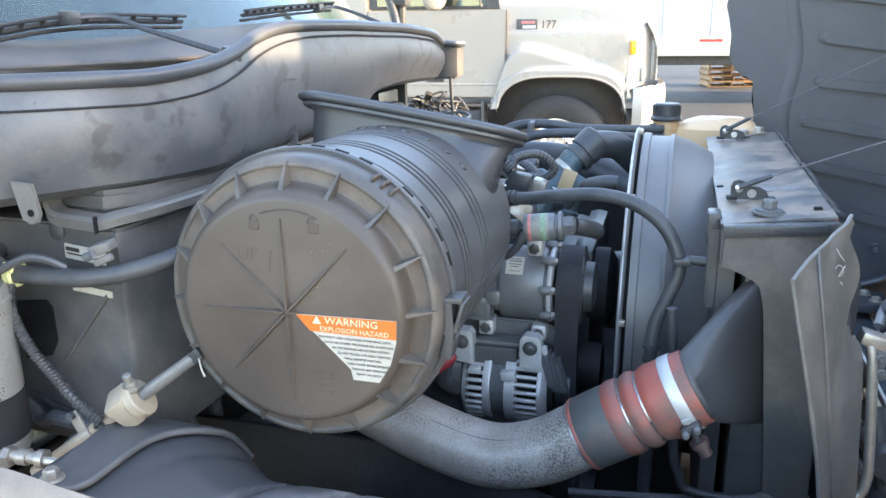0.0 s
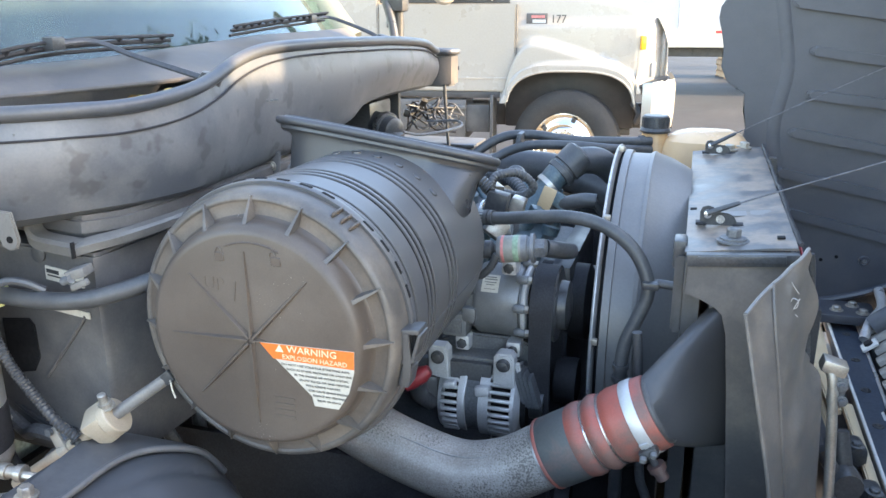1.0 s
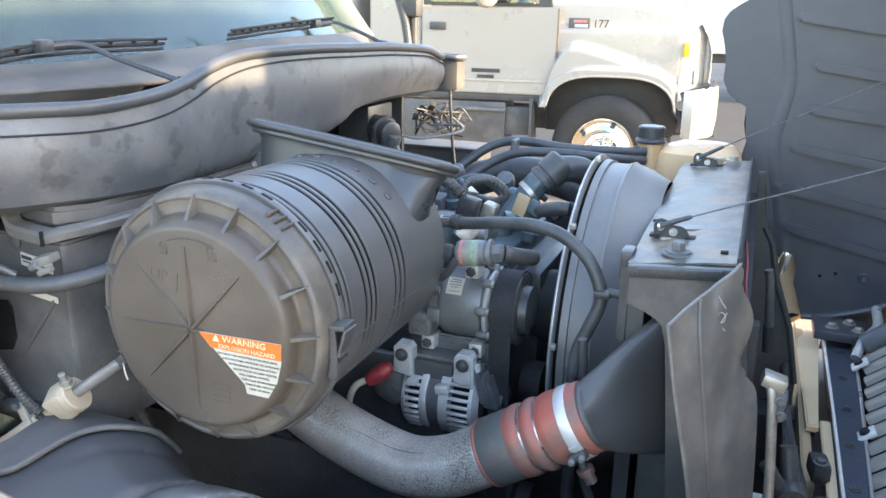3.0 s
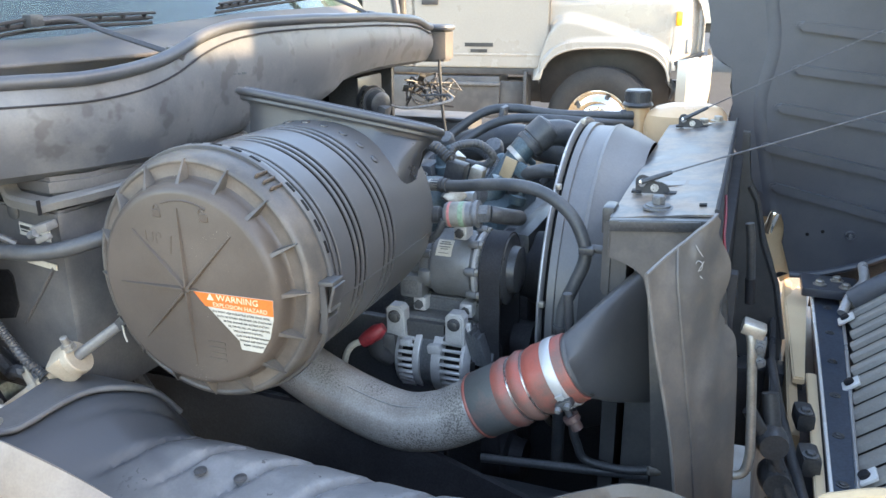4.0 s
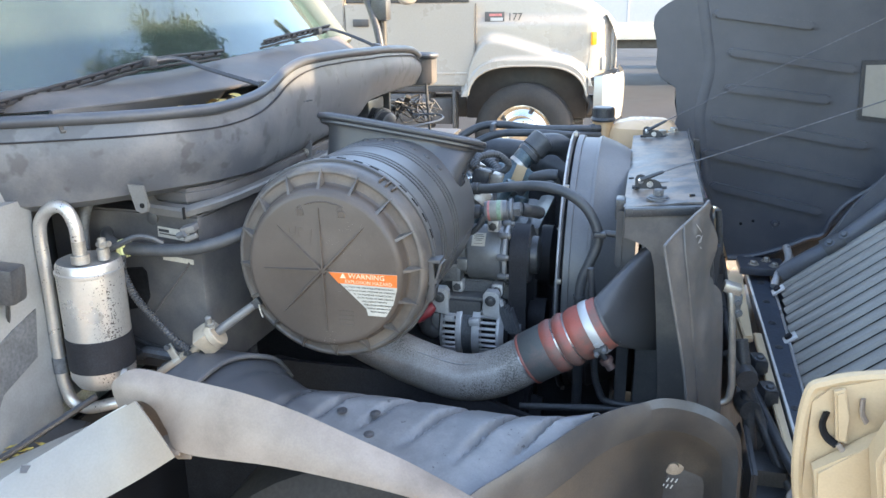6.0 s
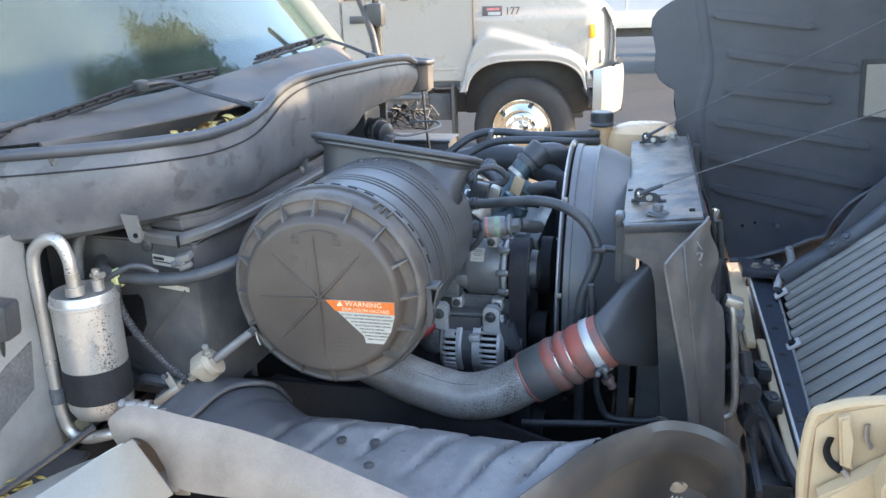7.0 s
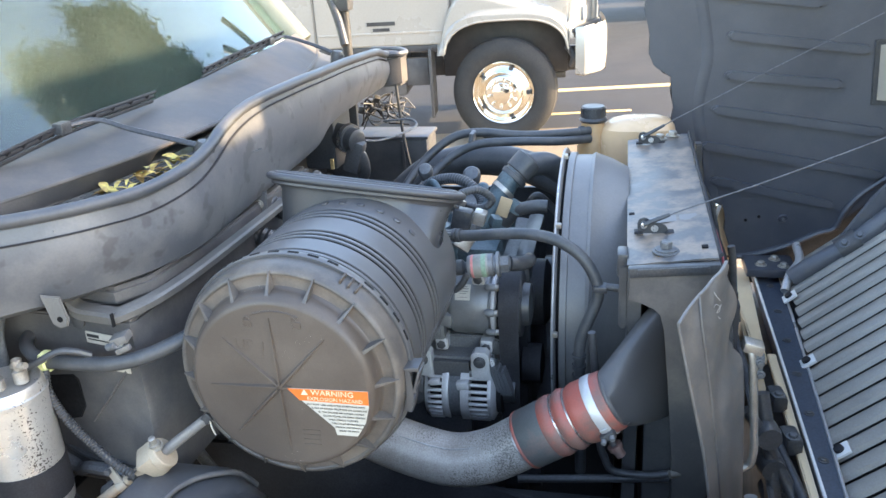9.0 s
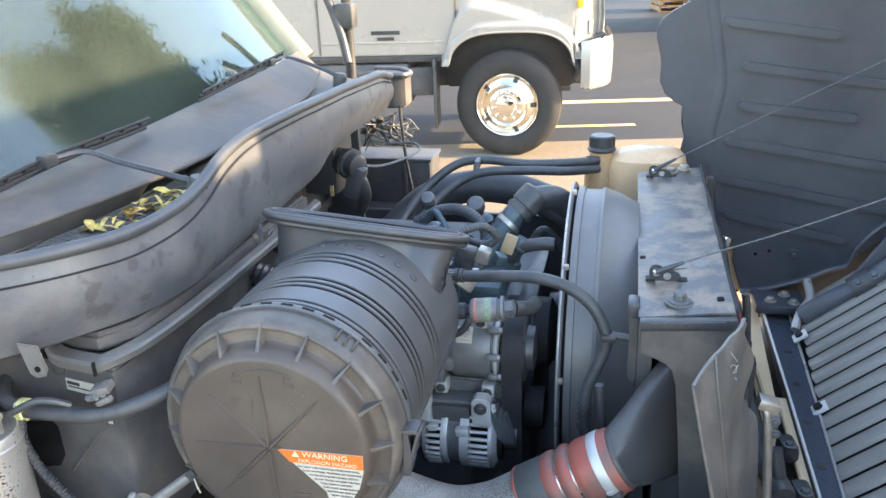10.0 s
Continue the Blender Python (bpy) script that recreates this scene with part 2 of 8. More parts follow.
M_WIRE = mat("steel_cable", (0.11, 0.11, 0.115), 0.5, 0.3, scale=60, bump=0.2)


def glass(name, col, alpha=0.35, rough=0.02, dusty=0.02):
    """A thin tinted pane: clear for the most part, with a mirror's gloss on top."""
    m = bpy.data.materials.new(name)
    m.use_nodes = True
    n, l = m.node_tree.nodes, m.node_tree.links
    n.remove(n["Principled BSDF"])
    clear, gloss, mx, fr = n.new("ShaderNodeBsdfTransparent"), n.new("ShaderNodeBsdfGlossy"), n.new("ShaderNodeMixShader"), n.new("ShaderNodeFresnel")
    clear.inputs[0].default_value = (*col, 1)
    gloss.inputs["Roughness"].default_value = rough
    gloss.inputs["Color"].default_value = (0.92, 1.0, 1.0, 1)
    fr.inputs[0].default_value = 1.52
    add = n.new("ShaderNodeMath")
    add.operation = "ADD"
    add.use_clamp = True
    add.inputs[1].default_value = alpha
    l.new(fr.outputs[0], add.inputs[0])
    l.new(add.outputs[0], mx.inputs[0])
    l.new(clear.outputs[0], mx.inputs[1])
    l.new(gloss.outputs[0], mx.inputs[2])
    # a thin uneven film of road dust, added as haze to lift dark glass
    dust, film, spots, rng_ = n.new("ShaderNodeBsdfDiffuse"), n.new("ShaderNodeMixShader"), n.new("ShaderNodeTexNoise"), n.new("ShaderNodeMapRange")
    co = n.new("ShaderNodeTexCoord")
    dust.inputs[0].default_value = (0.50, 0.55, 0.50, 1)
    spots.inputs["Scale"].default_value, spots.inputs["Detail"].default_value = 3.5, 7
    rng_.inputs[1].default_value, rng_.inputs[2].default_value = 0.35, 0.7
    rng_.inputs[3].default_value, rng_.inputs[4].default_value = dusty * 0.5, dusty
    l.new(co.outputs["Object"], spots.inputs["Vector"])
    l.new(spots.outputs["Fac"], rng_.inputs[0])
    l.new(rng_.outputs[0], film.inputs[0])
    l.new(mx.outputs[0], film.inputs[1])
    l.new(dust.outputs[0], film.inputs[2])
    l.new(film.outputs[0], n["Material Output"].inputs[0])
    return m


M_GLASS = glass("windscreen_glass", (0.84, 0.95, 0.91), 0.02, dusty=0.02)
M_SIDEGLASS = glass("side_glass", (0.4, 0.5, 0.45), 0.12)


# ---- mesh helpers ----
def spline(pts, n=8):
    """A smooth line through the points."""
    p = [V(q) for q in pts]
    p = [2 * p[0] - p[1]] + p + [2 * p[-1] - p[-2]]
    out = []
    for i in range(1, len(p) - 2):
        for k in range(n):
            t = k / n
            a, b, c, d = p[i - 1], p[i], p[i + 1], p[i + 2]
            out.append(0.5 * (2 * b + (c - a) * t + (2 * a - 5 * b + 4 * c - d) * t * t + (3 * b - a - 3 * c + d) * t ** 3))
    return out + [p[-2]]


def tube(bm, pts, r, seg=12, caps=True, flat=1.0):
    """A tube along points; r: a number or one for each point."""
    pts = [V(p) for p in pts]
    rs = [r] * len(pts) if isinstance(r, (int, float)) else list(r)
    d = (pts[1] - pts[0]).normalized()
    side = d.orthogonal().normalized()
    rings = []
    for i, p in enumerate(pts):
        a = pts[max(i - 1, 0)]
        b = pts[min(i + 1, len(pts) - 1)]
        if (b - a).length > 1e-9:
            d = (b - a).normalized()
        side = (side - d * side.dot(d)).normalized()
        up = d.cross(side)
        rings.append([bm.verts.new(p + (side * math.cos(2 * math.pi * k / seg) + up * math.sin(2 * math.pi * k / seg) * flat) * rs[i]) for k in range(seg)])
    for a, b in zip(rings, rings[1:]):
        for k in range(seg):
            bm.faces.new((a[k], a[(k + 1) % seg], b[(k + 1) % seg], b[k]))
    if caps:
        bm.faces.new(rings[0][::-1])
        bm.faces.new(rings[-1])
    return bm


def lathe(bm, prof, at, axis, seg=48, start=None):
    """A turned shape: pairs (along the axis, radius) from the point at."""
    d = V(axis).normalized()
    s = V(start).normalized() if start else d.orthogonal().normalized()
    t = d.cross(s)
    at = V(at)
    last = None
    for a, r in prof:
        if r < 1e-6:
            ring = [bm.verts.new(at + d * a)]
        else:
            ring = [bm.verts.new(at + d * a + (s * math.cos(2 * math.pi * k / seg) + t * math.sin(2 * math.pi * k / seg)) * r) for k in range(seg)]
        if last:
            for k in range(seg):
                j = (k + 1) % seg
                if len(last) == 1 and len(ring) > 1:
                    bm.faces.new((last[0], ring[j], ring[k]))
                elif len(ring) == 1 and len(last) > 1:
                    bm.faces.new((last[k], last[j], ring[0]))
                elif len(ring) > 1:
                    bm.faces.new((last[k], last[j], ring[j], ring[k]))
        last = ring
    return bm


def box(bm, c, s, rot=(0, 0, 0), bevel=0.0, seg=2):
    """A block with its middle at c, of size s, with rounded edges."""
    m = pose(*c, *rot) @ Matrix.Diagonal((*s, 1))
    made = bmesh.ops.create_cube(bm, size=1.0, matrix=m)["verts"]
    if bevel:
        edges = list({e for v in made for e in v.link_edges})
        bmesh.ops.bevel(bm, geom=edges, offset=bevel, segments=seg, affect="EDGES", profile=0.6)
    return bm


def block(bm, c, along, up, size, bevel=0.0):
    """A block with its first side along a direction and its third side near up."""
    x = V(along).normalized()
    y = V(up).cross(x).normalized()
    z = x.cross(y)
    m = Matrix.Translation(V(c)) @ Matrix((x, y, z)).transposed().to_4x4() @ Matrix.Diagonal((*size, 1))
    made = bmesh.ops.create_cube(bm, size=1.0, matrix=m)["verts"]
    if bevel:
        bmesh.ops.bevel(bm, geom=list({e for v in made for e in v.link_edges}), offset=bevel, segments=2, affect="EDGES", profile=0.6)
    return bm


def prism(bm, poly, axis, a, b, bevel=0.0):
    """A plate cut to a polygon, square to u, v or w (0, 1, 2), from a to b."""
    def at(p, h):
        q = list(p)
        q.insert(axis, h)
        return q
    lo = [bm.verts.new(at(p, a)) for p in poly]
    hi = [bm.verts.new(at(p, b)) for p in poly]
    n = len(poly)
    faces = [bm.faces.new(lo[::-1]), bm.faces.new(hi)]
    for k in range(n):
        faces.append(bm.faces.new((lo[k], lo[(k + 1) % n], hi[(k + 1) % n], hi[k])))
    if bevel:
        bmesh.ops.bevel(bm, geom=list({e for f in faces[:2] for e in f.edges}), offset=bevel, segments=2, affect="EDGES")
    return bm


def sheet(bm, rows, thick=0.003, closed=False):
    """A skin over a grid of points, with a thickness."""
    g = [[bm.verts.new(p) for p in r] for r in rows]
    faces = []
    for a, b in zip(g, g[1:]):
        n = len(a)
        for k in range(n if closed else n - 1):
            j = (k + 1) % n
            faces.append(bm.faces.new((a[k], a[j], b[j], b[k])))
    if thick:
        bmesh.ops.recalc_face_normals(bm, faces=faces)
        bmesh.ops.solidify(bm, geom=faces, thickness=thick)
    return bm


def bolt(bm, at, axis, r=0.009, h=0.008, washer=True):
    """A hex head on a washer."""
    d = V(axis).normalized()
    if washer:
        lathe(bm, [(0, 0), (0, r * 1.75), (0.0022, r * 1.75), (0.0028, r * 1.5), (0.0028, 0)], at, d, 20)
    lathe(bm, [(0.002, 0), (0.002, r * 1.12), (h * 0.85, r * 1.12), (h, r * 0.9), (h, 0)], at, d, 6)
    return bm


def finish(bm, angle=38):
    bmesh.ops.recalc_face_normals(bm, faces=bm.faces)
    me = bpy.data.meshes.new("mesh")
    bm.to_mesh(me)
    bm.free()
    me.polygons.foreach_set("use_smooth", [True] * len(me.polygons))
    me.set_sharp_from_angle(angle=radians(angle))
    return me


def thing(name, base, label, category, group="", kind="", axes=TRUCK):
    ob = new(name)
    ob.empty_display_size = 0.05
    ob.matrix_world = axes @ Matrix.Translation(base)
    BASE[ob.name] = V(base)
    return tagged(ob, label, category, group, kind)


def part(name, bm, material, parent, label="", angle=38):
    """One mesh under a thing, or under one of its parts."""
    base = BASE[parent.name]
    bmesh.ops.translate(bm, verts=bm.verts, vec=-base)
    ob = new(name, finish(bm, angle))
    ob.data.materials.append(material)
    ob.parent = parent
    BASE[ob.name] = base
    return tagged(ob, label)


def solo(name, bm, material, base, label, category, group="", kind="", axes=TRUCK, angle=38):
    """A thing that is one mesh."""
    bmesh.ops.translate(bm, verts=bm.verts, vec=-V(base))
    ob = new(name, finish(bm, angle))
    ob.data.materials.append(material)
    ob.matrix_world = axes @ Matrix.Translation(base)
    BASE[ob.name] = V(base)
    return tagged(ob, label, category, group, kind)


def B():
    return bmesh.new()


def letters(bm, text, size, m, depth=0.0004, align="CENTER", width=1.0):
    """Raised letters in the plane of m: x along the line, y up, z out."""
    cu = bpy.data.curves.new("letters", "FONT")
    cu.body, cu.size, cu.extrude, cu.align_x, cu.align_y, cu.resolution_u = text, size, depth, align, "CENTER", 2
    ob = bpy.data.objects.new("letters", cu)
    scene.collection.objects.link(ob)
    me = bpy.data.meshes.new_from_object(ob.evaluated_get(bpy.context.evaluated_depsgraph_get()))
    me.transform(m @ Matrix.Diagonal((width, 1, 1, 1)))
    bm.from_mesh(me)
    bpy.data.objects.remove(ob)
    bpy.data.curves.remove(cu)
    bpy.data.meshes.remove(me)
    return bm


def oval(c, a, b, n=40, power=2.0):
    """Points round an oval with half axes a and b."""
    c, a, b = V(c), V(a), V(b)
    out = []
    for k in range(n):
        x, y = math.cos(2 * math.pi * k / n), math.sin(2 * math.pi * k / n)
        out.append(c + a * math.copysign(abs(x) ** (2 / power), x) + b * math.copysign(abs(y) ** (2 / power), y))
    return out


def ribbed(pts, r, step=0.006, dip=0.85):
    """Radii and points for a corrugated sleeve."""
    p = spline(pts, 40)
    out, acc = [p[0]], 0
    for a, b in zip(p, p[1:]):
        acc += (b - a).length
        if acc >= step / 2:
            out.append(b)
            acc = 0
    return out, [r if i % 2 else r * dip for i in range(len(out))]


# ---- the yard ----
def build_ground():
    bm = B()
    bmesh.ops.create_grid(bm, x_segments=60, y_segments=60, size=600)
    solo("ground", bm, M_ASPHALT, (0, 0, 0), "weathered grey asphalt of a truck yard", "ground", kind="structure", axes=Matrix())
    # slab edge and tan colour stand in for the sunlit part of the ground
    slab = B()
    box(slab, (0, -4.0, 0.004), (60, 24.0, 0.012), bevel=0.004, seg=1)
    solo("pavement", slab, M_TANGROUND, (0, -3, 0), "tan slab standing in for sunlit ground beside the asphalt", "pavement", kind="structure", axes=Matrix())
    for k, (x0, x1, y0, y1) in enumerate([(0.6, 7.0, 9.96, 10.14), (0.9, 2.0, 8.66, 8.74)]):
        bm = B()
        box(bm, ((x0 + x1) / 2, (y0 + y1) / 2, 0.002), (x1 - x0, y1 - y0, 0.008), bevel=0.002, seg=1)
        solo("road_marking", bm, M_LINE, ((x0 + x1) / 2, (y0 + y1) / 2, 0), "faded yellow parking line painted on asphalt", "marking", "parking lines", "structure", Matrix())


def build_trailer():
    t = thing("box_trailer", (5, 17, 0), "long white box trailer with a tan lower rail", "trailer", axes=Matrix())
    bm = B()
    box(bm, (5, 18.3, 2.55), (16, 2.5, 2.5), bevel=0.03)
    wall = part("wall", bm, M_TRAILER, t)
    for k in range(17):
        part("panel_seam", box(B(), (-2.6 + k * 0.95, 17.045, 2.5), (0.03, 0.02, 2.35), bevel=0.004, seg=1), M_TRAILER, wall)
    part("lower_rail", box(B(), (5, 18.3, 1.13), (16.04, 2.56, 0.34), bevel=0.02), M_TRAILTAN, t, "tan painted lower rail")
    for x in (0.8, 4.05, 7.4):
        part("reflector", box(B(), (x, 17.015, 1.265), (0.46, 0.012, 0.055), bevel=0.003, seg=1), M_REDLENS, t, "red reflector strip")
    for y in (17.5, 18.9):
        part("chassis_rail", box(B(), (5, y, 0.86), (15, 0.1, 0.2), bevel=0.01, seg=1), M_BLACK, t)
    for x in (-1.2, 9.5):
        for y in (17.15, 19.1):
            w = part("wheel", lathe(B(), [(0, 0), (0, 0.28), (0.02, 0.42), (0.06, 0.49), (0.26, 0.49), (0.3, 0.42), (0.3, 0)], (x, y, 0.49), (0, 1, 0), 32), M_TYRE, t)
    part("landing_leg", box(B(), (2.2, 17.6, 0.48), (0.14, 0.14, 0.95), bevel=0.01), M_BLACK, t)


def build_pallets():
    t = thing("pallet", (5.65, 21.9, 0), "weathered brown wooden pallet stacked on others", "pallet", "stacked pallets", axes=Matrix())
    for k in range(7):
        part("deck_board", box(B(), (5.65, 21.42 + k * 0.16, 0.132), (1.2, 0.11, 0.02), bevel=0.003, seg=1), M_WOOD, t)
    for k in range(3):
        part("base_board", box(B(), (5.65, 21.42 + k * 0.48, 0.01), (1.2, 0.11, 0.02), bevel=0.003, seg=1), M_WOOD, t)
    for k in range(3):
        part("stringer", box(B(), (5.09 + k * 0.56, 21.9, 0.071), (0.04, 1.06, 0.1), bevel=0.003, seg=1), M_WOOD, t)
    for k in range(1, 6):
        copy_thing(t, pose(5.65 + 0.03 * math.sin(k * 2.1), 21.9 + 0.02 * math.cos(k), k * 0.143, 0, 0, 2.2 * math.sin(k * 1.7)))


def tree(x, y, h, seed):
    rng = random.Random(seed)
    t = thing("tree", (x, y, 0), "leafy dark green tree at the edge of the yard", "tree", "yard trees", axes=Matrix())
    bm = B()
    tube(bm, spline([(x, y, 0), (x + 0.1, y, h * 0.25), (x - 0.1, y + 0.1, h * 0.55), (x, y, h * 0.85)], 5), [0.25 - 0.2 * k / 15 for k in range(16)], 10)
    tips = []
    for k in range(34):
        a, z = rng.uniform(0, 6.28), h * rng.uniform(0.25, 0.86)
        ln = h * rng.uniform(0.08, 0.19) * (1.15 - z / h)
        tip = (x + math.cos(a) * ln, y + math.sin(a) * ln, z + ln * rng.uniform(0.3, 0.9))
        tube(bm, spline([(x, y, z), ((x + tip[0]) / 2, (y + tip[1]) / 2, z + ln * 0.3), tip], 4), [0.08 - 0.007 * q for q in range(9)], 6)
        tips += [tip, tuple(V(tip) * 0.75 + V((x, y, z)) * 0.25), ((x + tip[0]) / 2, (y + tip[1]) / 2, (z + tip[2]) / 2 + 0.3)]
    tips.append((x, y, h * 0.9))
    part("trunk", bm, M_BARK, t)
    bm = B()
    for c in tips:
        for k in range(420):
            p = V(c) + V((rng.gauss(0, 0.20), rng.gauss(0, 0.20), rng.gauss(0, 0.17))) * (h / 8)
            q = V((rng.gauss(0, 1), rng.gauss(0, 1), rng.gauss(0, 1))).normalized()
            r = q.orthogonal().normalized()
            s = rng.uniform(0.13, 0.26)
            bm.faces.new([bm.verts.new(p + d) for d in (q * s, r * s * 0.5, -q * s, -r * s * 0.5)])
    part("crown", bm, M_FOLIAGE, t)


# ---- the white truck across the lane: x ahead of its front hub, y away from its near side ----
WT = pose(0.55, 7.45, 0, 0, 0, -4)


def build_white_truck():
    t = thing("white_truck", (0, 0.9, 0), "parked white medium truck with chrome front wheel", "truck", axes=WT)

    def arch(x):
        q = 1 - abs((x - 0.015) / 0.585) ** 3.2
        return 0.80 + 0.375 * q ** 0.40 if q > 0 else 0.80

    def bottom(x):
        return arch(x) if -0.57 < x < 0.60 else 0.88 if x < 0 else 0.985
    xs = sorted(set([-0.57 - 0.02 * k for k in range(4)] + [0.015 + 0.584 * math.sin(math.pi / 2 * k / 26) for k in range(-26, 27)] + [0.605 + 0.02 * k for k in range(13)] + [0.858]))
    crest = spline([(-0.66, 0, 0.88), (-0.60, 0, 1.0), (-0.54, 0, 1.22), (-0.46, 0, 1.40), (-0.36, 0, 1.47), (-0.20, 0, 1.455), (0.18, 0, 1.345), (0.45, 0, 1.26), (0.62, 0, 1.12), (0.70, 0, 0.98), (0.90, 0, 0.94)], 10)

    def blister(x):
        for p, q in zip(crest, crest[1:]):
            if p.x <= x <= q.x:
                return p.z + (q.z - p.z) * (x - p.x) / max(1e-6, q.x - p.x)
        return 0.9

    def smooth(e):
        e = max(0.0, min(1.0, e))
        return e * e * (3 - 2 * e)

    def shoulder(x):
        return 1.80 - 0.02 * (x + 0.5) - 0.25 * max(0, (x - 0.05) / 0.8) ** 2.4
    rows = []
    for x in xs:
        zb, zs = bottom(x), shoulder(x)
        nose = max(0, (x - 0.56) / 0.30) ** 2.2 * 0.20
        row = []
        for k in range(33):
            s = k / 32
            z = zb + (zs - zb) * s ** 1.25
            side = 0.075 + 0.035 * smooth((z - 1.56) / 0.10) + 0.02 * s * s
            bulge = 0.062 * smooth((blister(x) - z) / 0.07)
            lip = 0.022 * smooth((zb + 0.085 - z) / 0.018)
            row.append((x, nose + side - bulge - lip, z))
        y0 = row[-1][1]
        for k in range(1, 9):
            a = k / 8 * math.pi / 2
            row.append((x, y0 + 0.30 * (1 - math.cos(a)), zs + 0.09 * math.sin(a)))
        row.append((x, 1.15, zs + 0.13))
        rows.append(row)
    fender = part("fender_and_hood", sheet(B(), rows, 0.01), M_WHITE, t, "glossy white fibreglass hood and wheel arch")
    part("arch_lip", tube(B(), [(x, -0.002, arch(x) + 0.004) for x in [-0.565 + 1.16 * k / 48 for k in range(49)]], 0.012, 8), M_WHITE, fender)
    nose = [[(0.852 + 0.02 * math.sin(k / 6 * math.pi) - 0.03 * max(0, k - 4) ** 1.5, 0.16 + j * 0.25, 0.97 + 0.68 * k / 6) for j in range(5)] for k in range(7)]
    part("nose_panel", sheet(B(), nose, 0.01), M_WHITE, t)
    part("grille_face", box(B(), (0.868, 1.05, 1.22), (0.02, 1.1, 0.36), bevel=0.01), M_DARK, t)
    part("nose_corner", tube(B(), [(0.835, 0.235, 0.98), (0.846, 0.245, 1.2), (0.842, 0.255, 1.45), (0.80, 0.30, 1.60)], 0.036, 12), M_WHITE, t)
    # bumper wraps round the front corner
    prof = [(1.02, 0.0), (1.06, 0.015), (1.0, 0.03), (0.75, 0.03), (0.62, 0.015), (0.60, -0.02)]
    rows = []
    for x, y, dx, dy in [(0.66, 0.02, 0, -1), (0.74, -0.01, 0.1, -1), (0.82, 0.02, 0.6, -0.8), (0.90, 0.10, 0.9, -0.4), (0.94, 0.25, 1, 0), (0.96, 0.6, 1, 0), (0.97, 1.1, 1, 0)]:
        rise = min(1, (x - 0.55) / 0.3) * 0.05
        taper = max(0.0, 0.12 * (1 - (x - 0.6) / 0.12)) if x < 0.72 else 0
        rows.append([(x + dx * o, y + dy * o, z + rise + taper * (1.05 - z)) for z, o in prof])
    part("bumper", sheet(B(), rows, 0.008), M_BUMPER, t, "silver painted steel front bumper")
    part("headlamp_surround", prism(B(), [(0.60, 1.02), (0.86, 1.10), (0.88, 1.15), (0.80, 1.12), (0.62, 1.06)], 1, 0.01, 0.2, 0.004), M_BLACK, t)
    part("marker_lamp", box(B(), (0.645, 0.085, 1.43), (0.052, 0.04, 0.12), (0, 0, 12), 0.01), M_AMBER, t, "amber side marker lamp")
    part("side_vent", box(B(), (0.745, 0.14, 1.195), (0.035, 0.03, 0.12), (0, 0, 25), 0.004), M_RING, t, "grey recessed side marker")
    # emblem and fleet number
    em = part("emblem", box(B(), (-0.31, 0.103, 1.635), (0.19, 0.02, 0.092), bevel=0.004), M_DARK, t, "dark model emblem with a red band")
    part("emblem_band", box(B(), (-0.30, 0.092, 1.652), (0.12, 0.006, 0.022)), M_PINK, em)
    part("emblem_band", box(B(), (-0.29, 0.092, 1.612), (0.12, 0.006, 0.030)), M_RING, em)
    part("fleet_number", letters(B(), "177", 0.10, pose(-0.115, 0.088, 1.630, 90, 0, 0), 0.002, width=0.95), M_INK, t, "black painted number 177")
    # door
    door = part("door", prism(B(), [(-1.78, 0.98), (-0.53, 0.98), (-0.495, 1.1), (-0.495, 1.76), (-1.78, 1.76)], 1, 0.05, 0.12, 0.012), M_WHITE, t, "white cab door in shade")
    part("door_rim", tube(B(), [(-0.515, 0.050, 0.99), (-0.488, 0.050, 1.1), (-0.488, 0.050, 1.76)], 0.006, 6), M_DARK, door)
    part("door_crease", box(B(), (-1.14, 0.049, 1.10), (1.24, 0.012, 0.02), bevel=0.004), M_WHITE, door)
    part("door_handle", box(B(), (-1.62, 0.045, 1.585), (0.16, 0.03, 0.07), bevel=0.008), M_BLACK, door)
    part("registration_bars", box(B(), (-1.15, 0.047, 1.19), (0.27, 0.006, 0.035)), M_INK, door, "dark line of registration writing")
    part("registration_bars", box(B(), (-1.15, 0.047, 1.135), (0.16, 0.006, 0.03)), M_INK, door, "dark line of registration writing")
    part("rear_cab_panel", prism(B(), [(-2.3, 0.98), (-1.79, 0.98), (-1.79, 2.7), (-2.3, 2.7)], 1, 0.06, 0.14, 0.012), M_WHITE, t)
    part("window_frame", prism(B(), [(-1.78, 1.77), (-0.56, 1.77), (-0.66, 2.55), (-1.78, 2.62)], 1, 0.10, 0.13, 0.01), M_BLACK, t)
    part("door_window", prism(B(), [(-1.70, 1.80), (-0.68, 1.80), (-0.76, 2.50), (-1.70, 2.55)], 1, 0.09, 0.099), M_SIDEGLASS, t)
    part("cab_roof", box(B(), (-1.45, 1.1, 2.72), (1.75, 2.1, 0.12), bevel=0.05), M_WHITE, t)
    part("box_body", box(B(), (-5.0, 1.15, 2.3), (5.0, 2.3, 2.5), bevel=0.04), M_TRAILER, t, "white cargo box behind the cab")
    part("body_rail", box(B(), (-5.0, 1.15, 0.96), (5.0, 2.2, 0.16), bevel=0.02), M_BLACK, t)
    part("rear_wheel", lathe(B(), [(0, 0), (0, 0.30), (-0.02, 0.46), (0.03, 0.5), (0.5, 0.5), (0.55, 0.46), (0.55, 0)], (-5.6, 0.1, 0.5), (0, 1, 0), 40), M_TYRE, t)
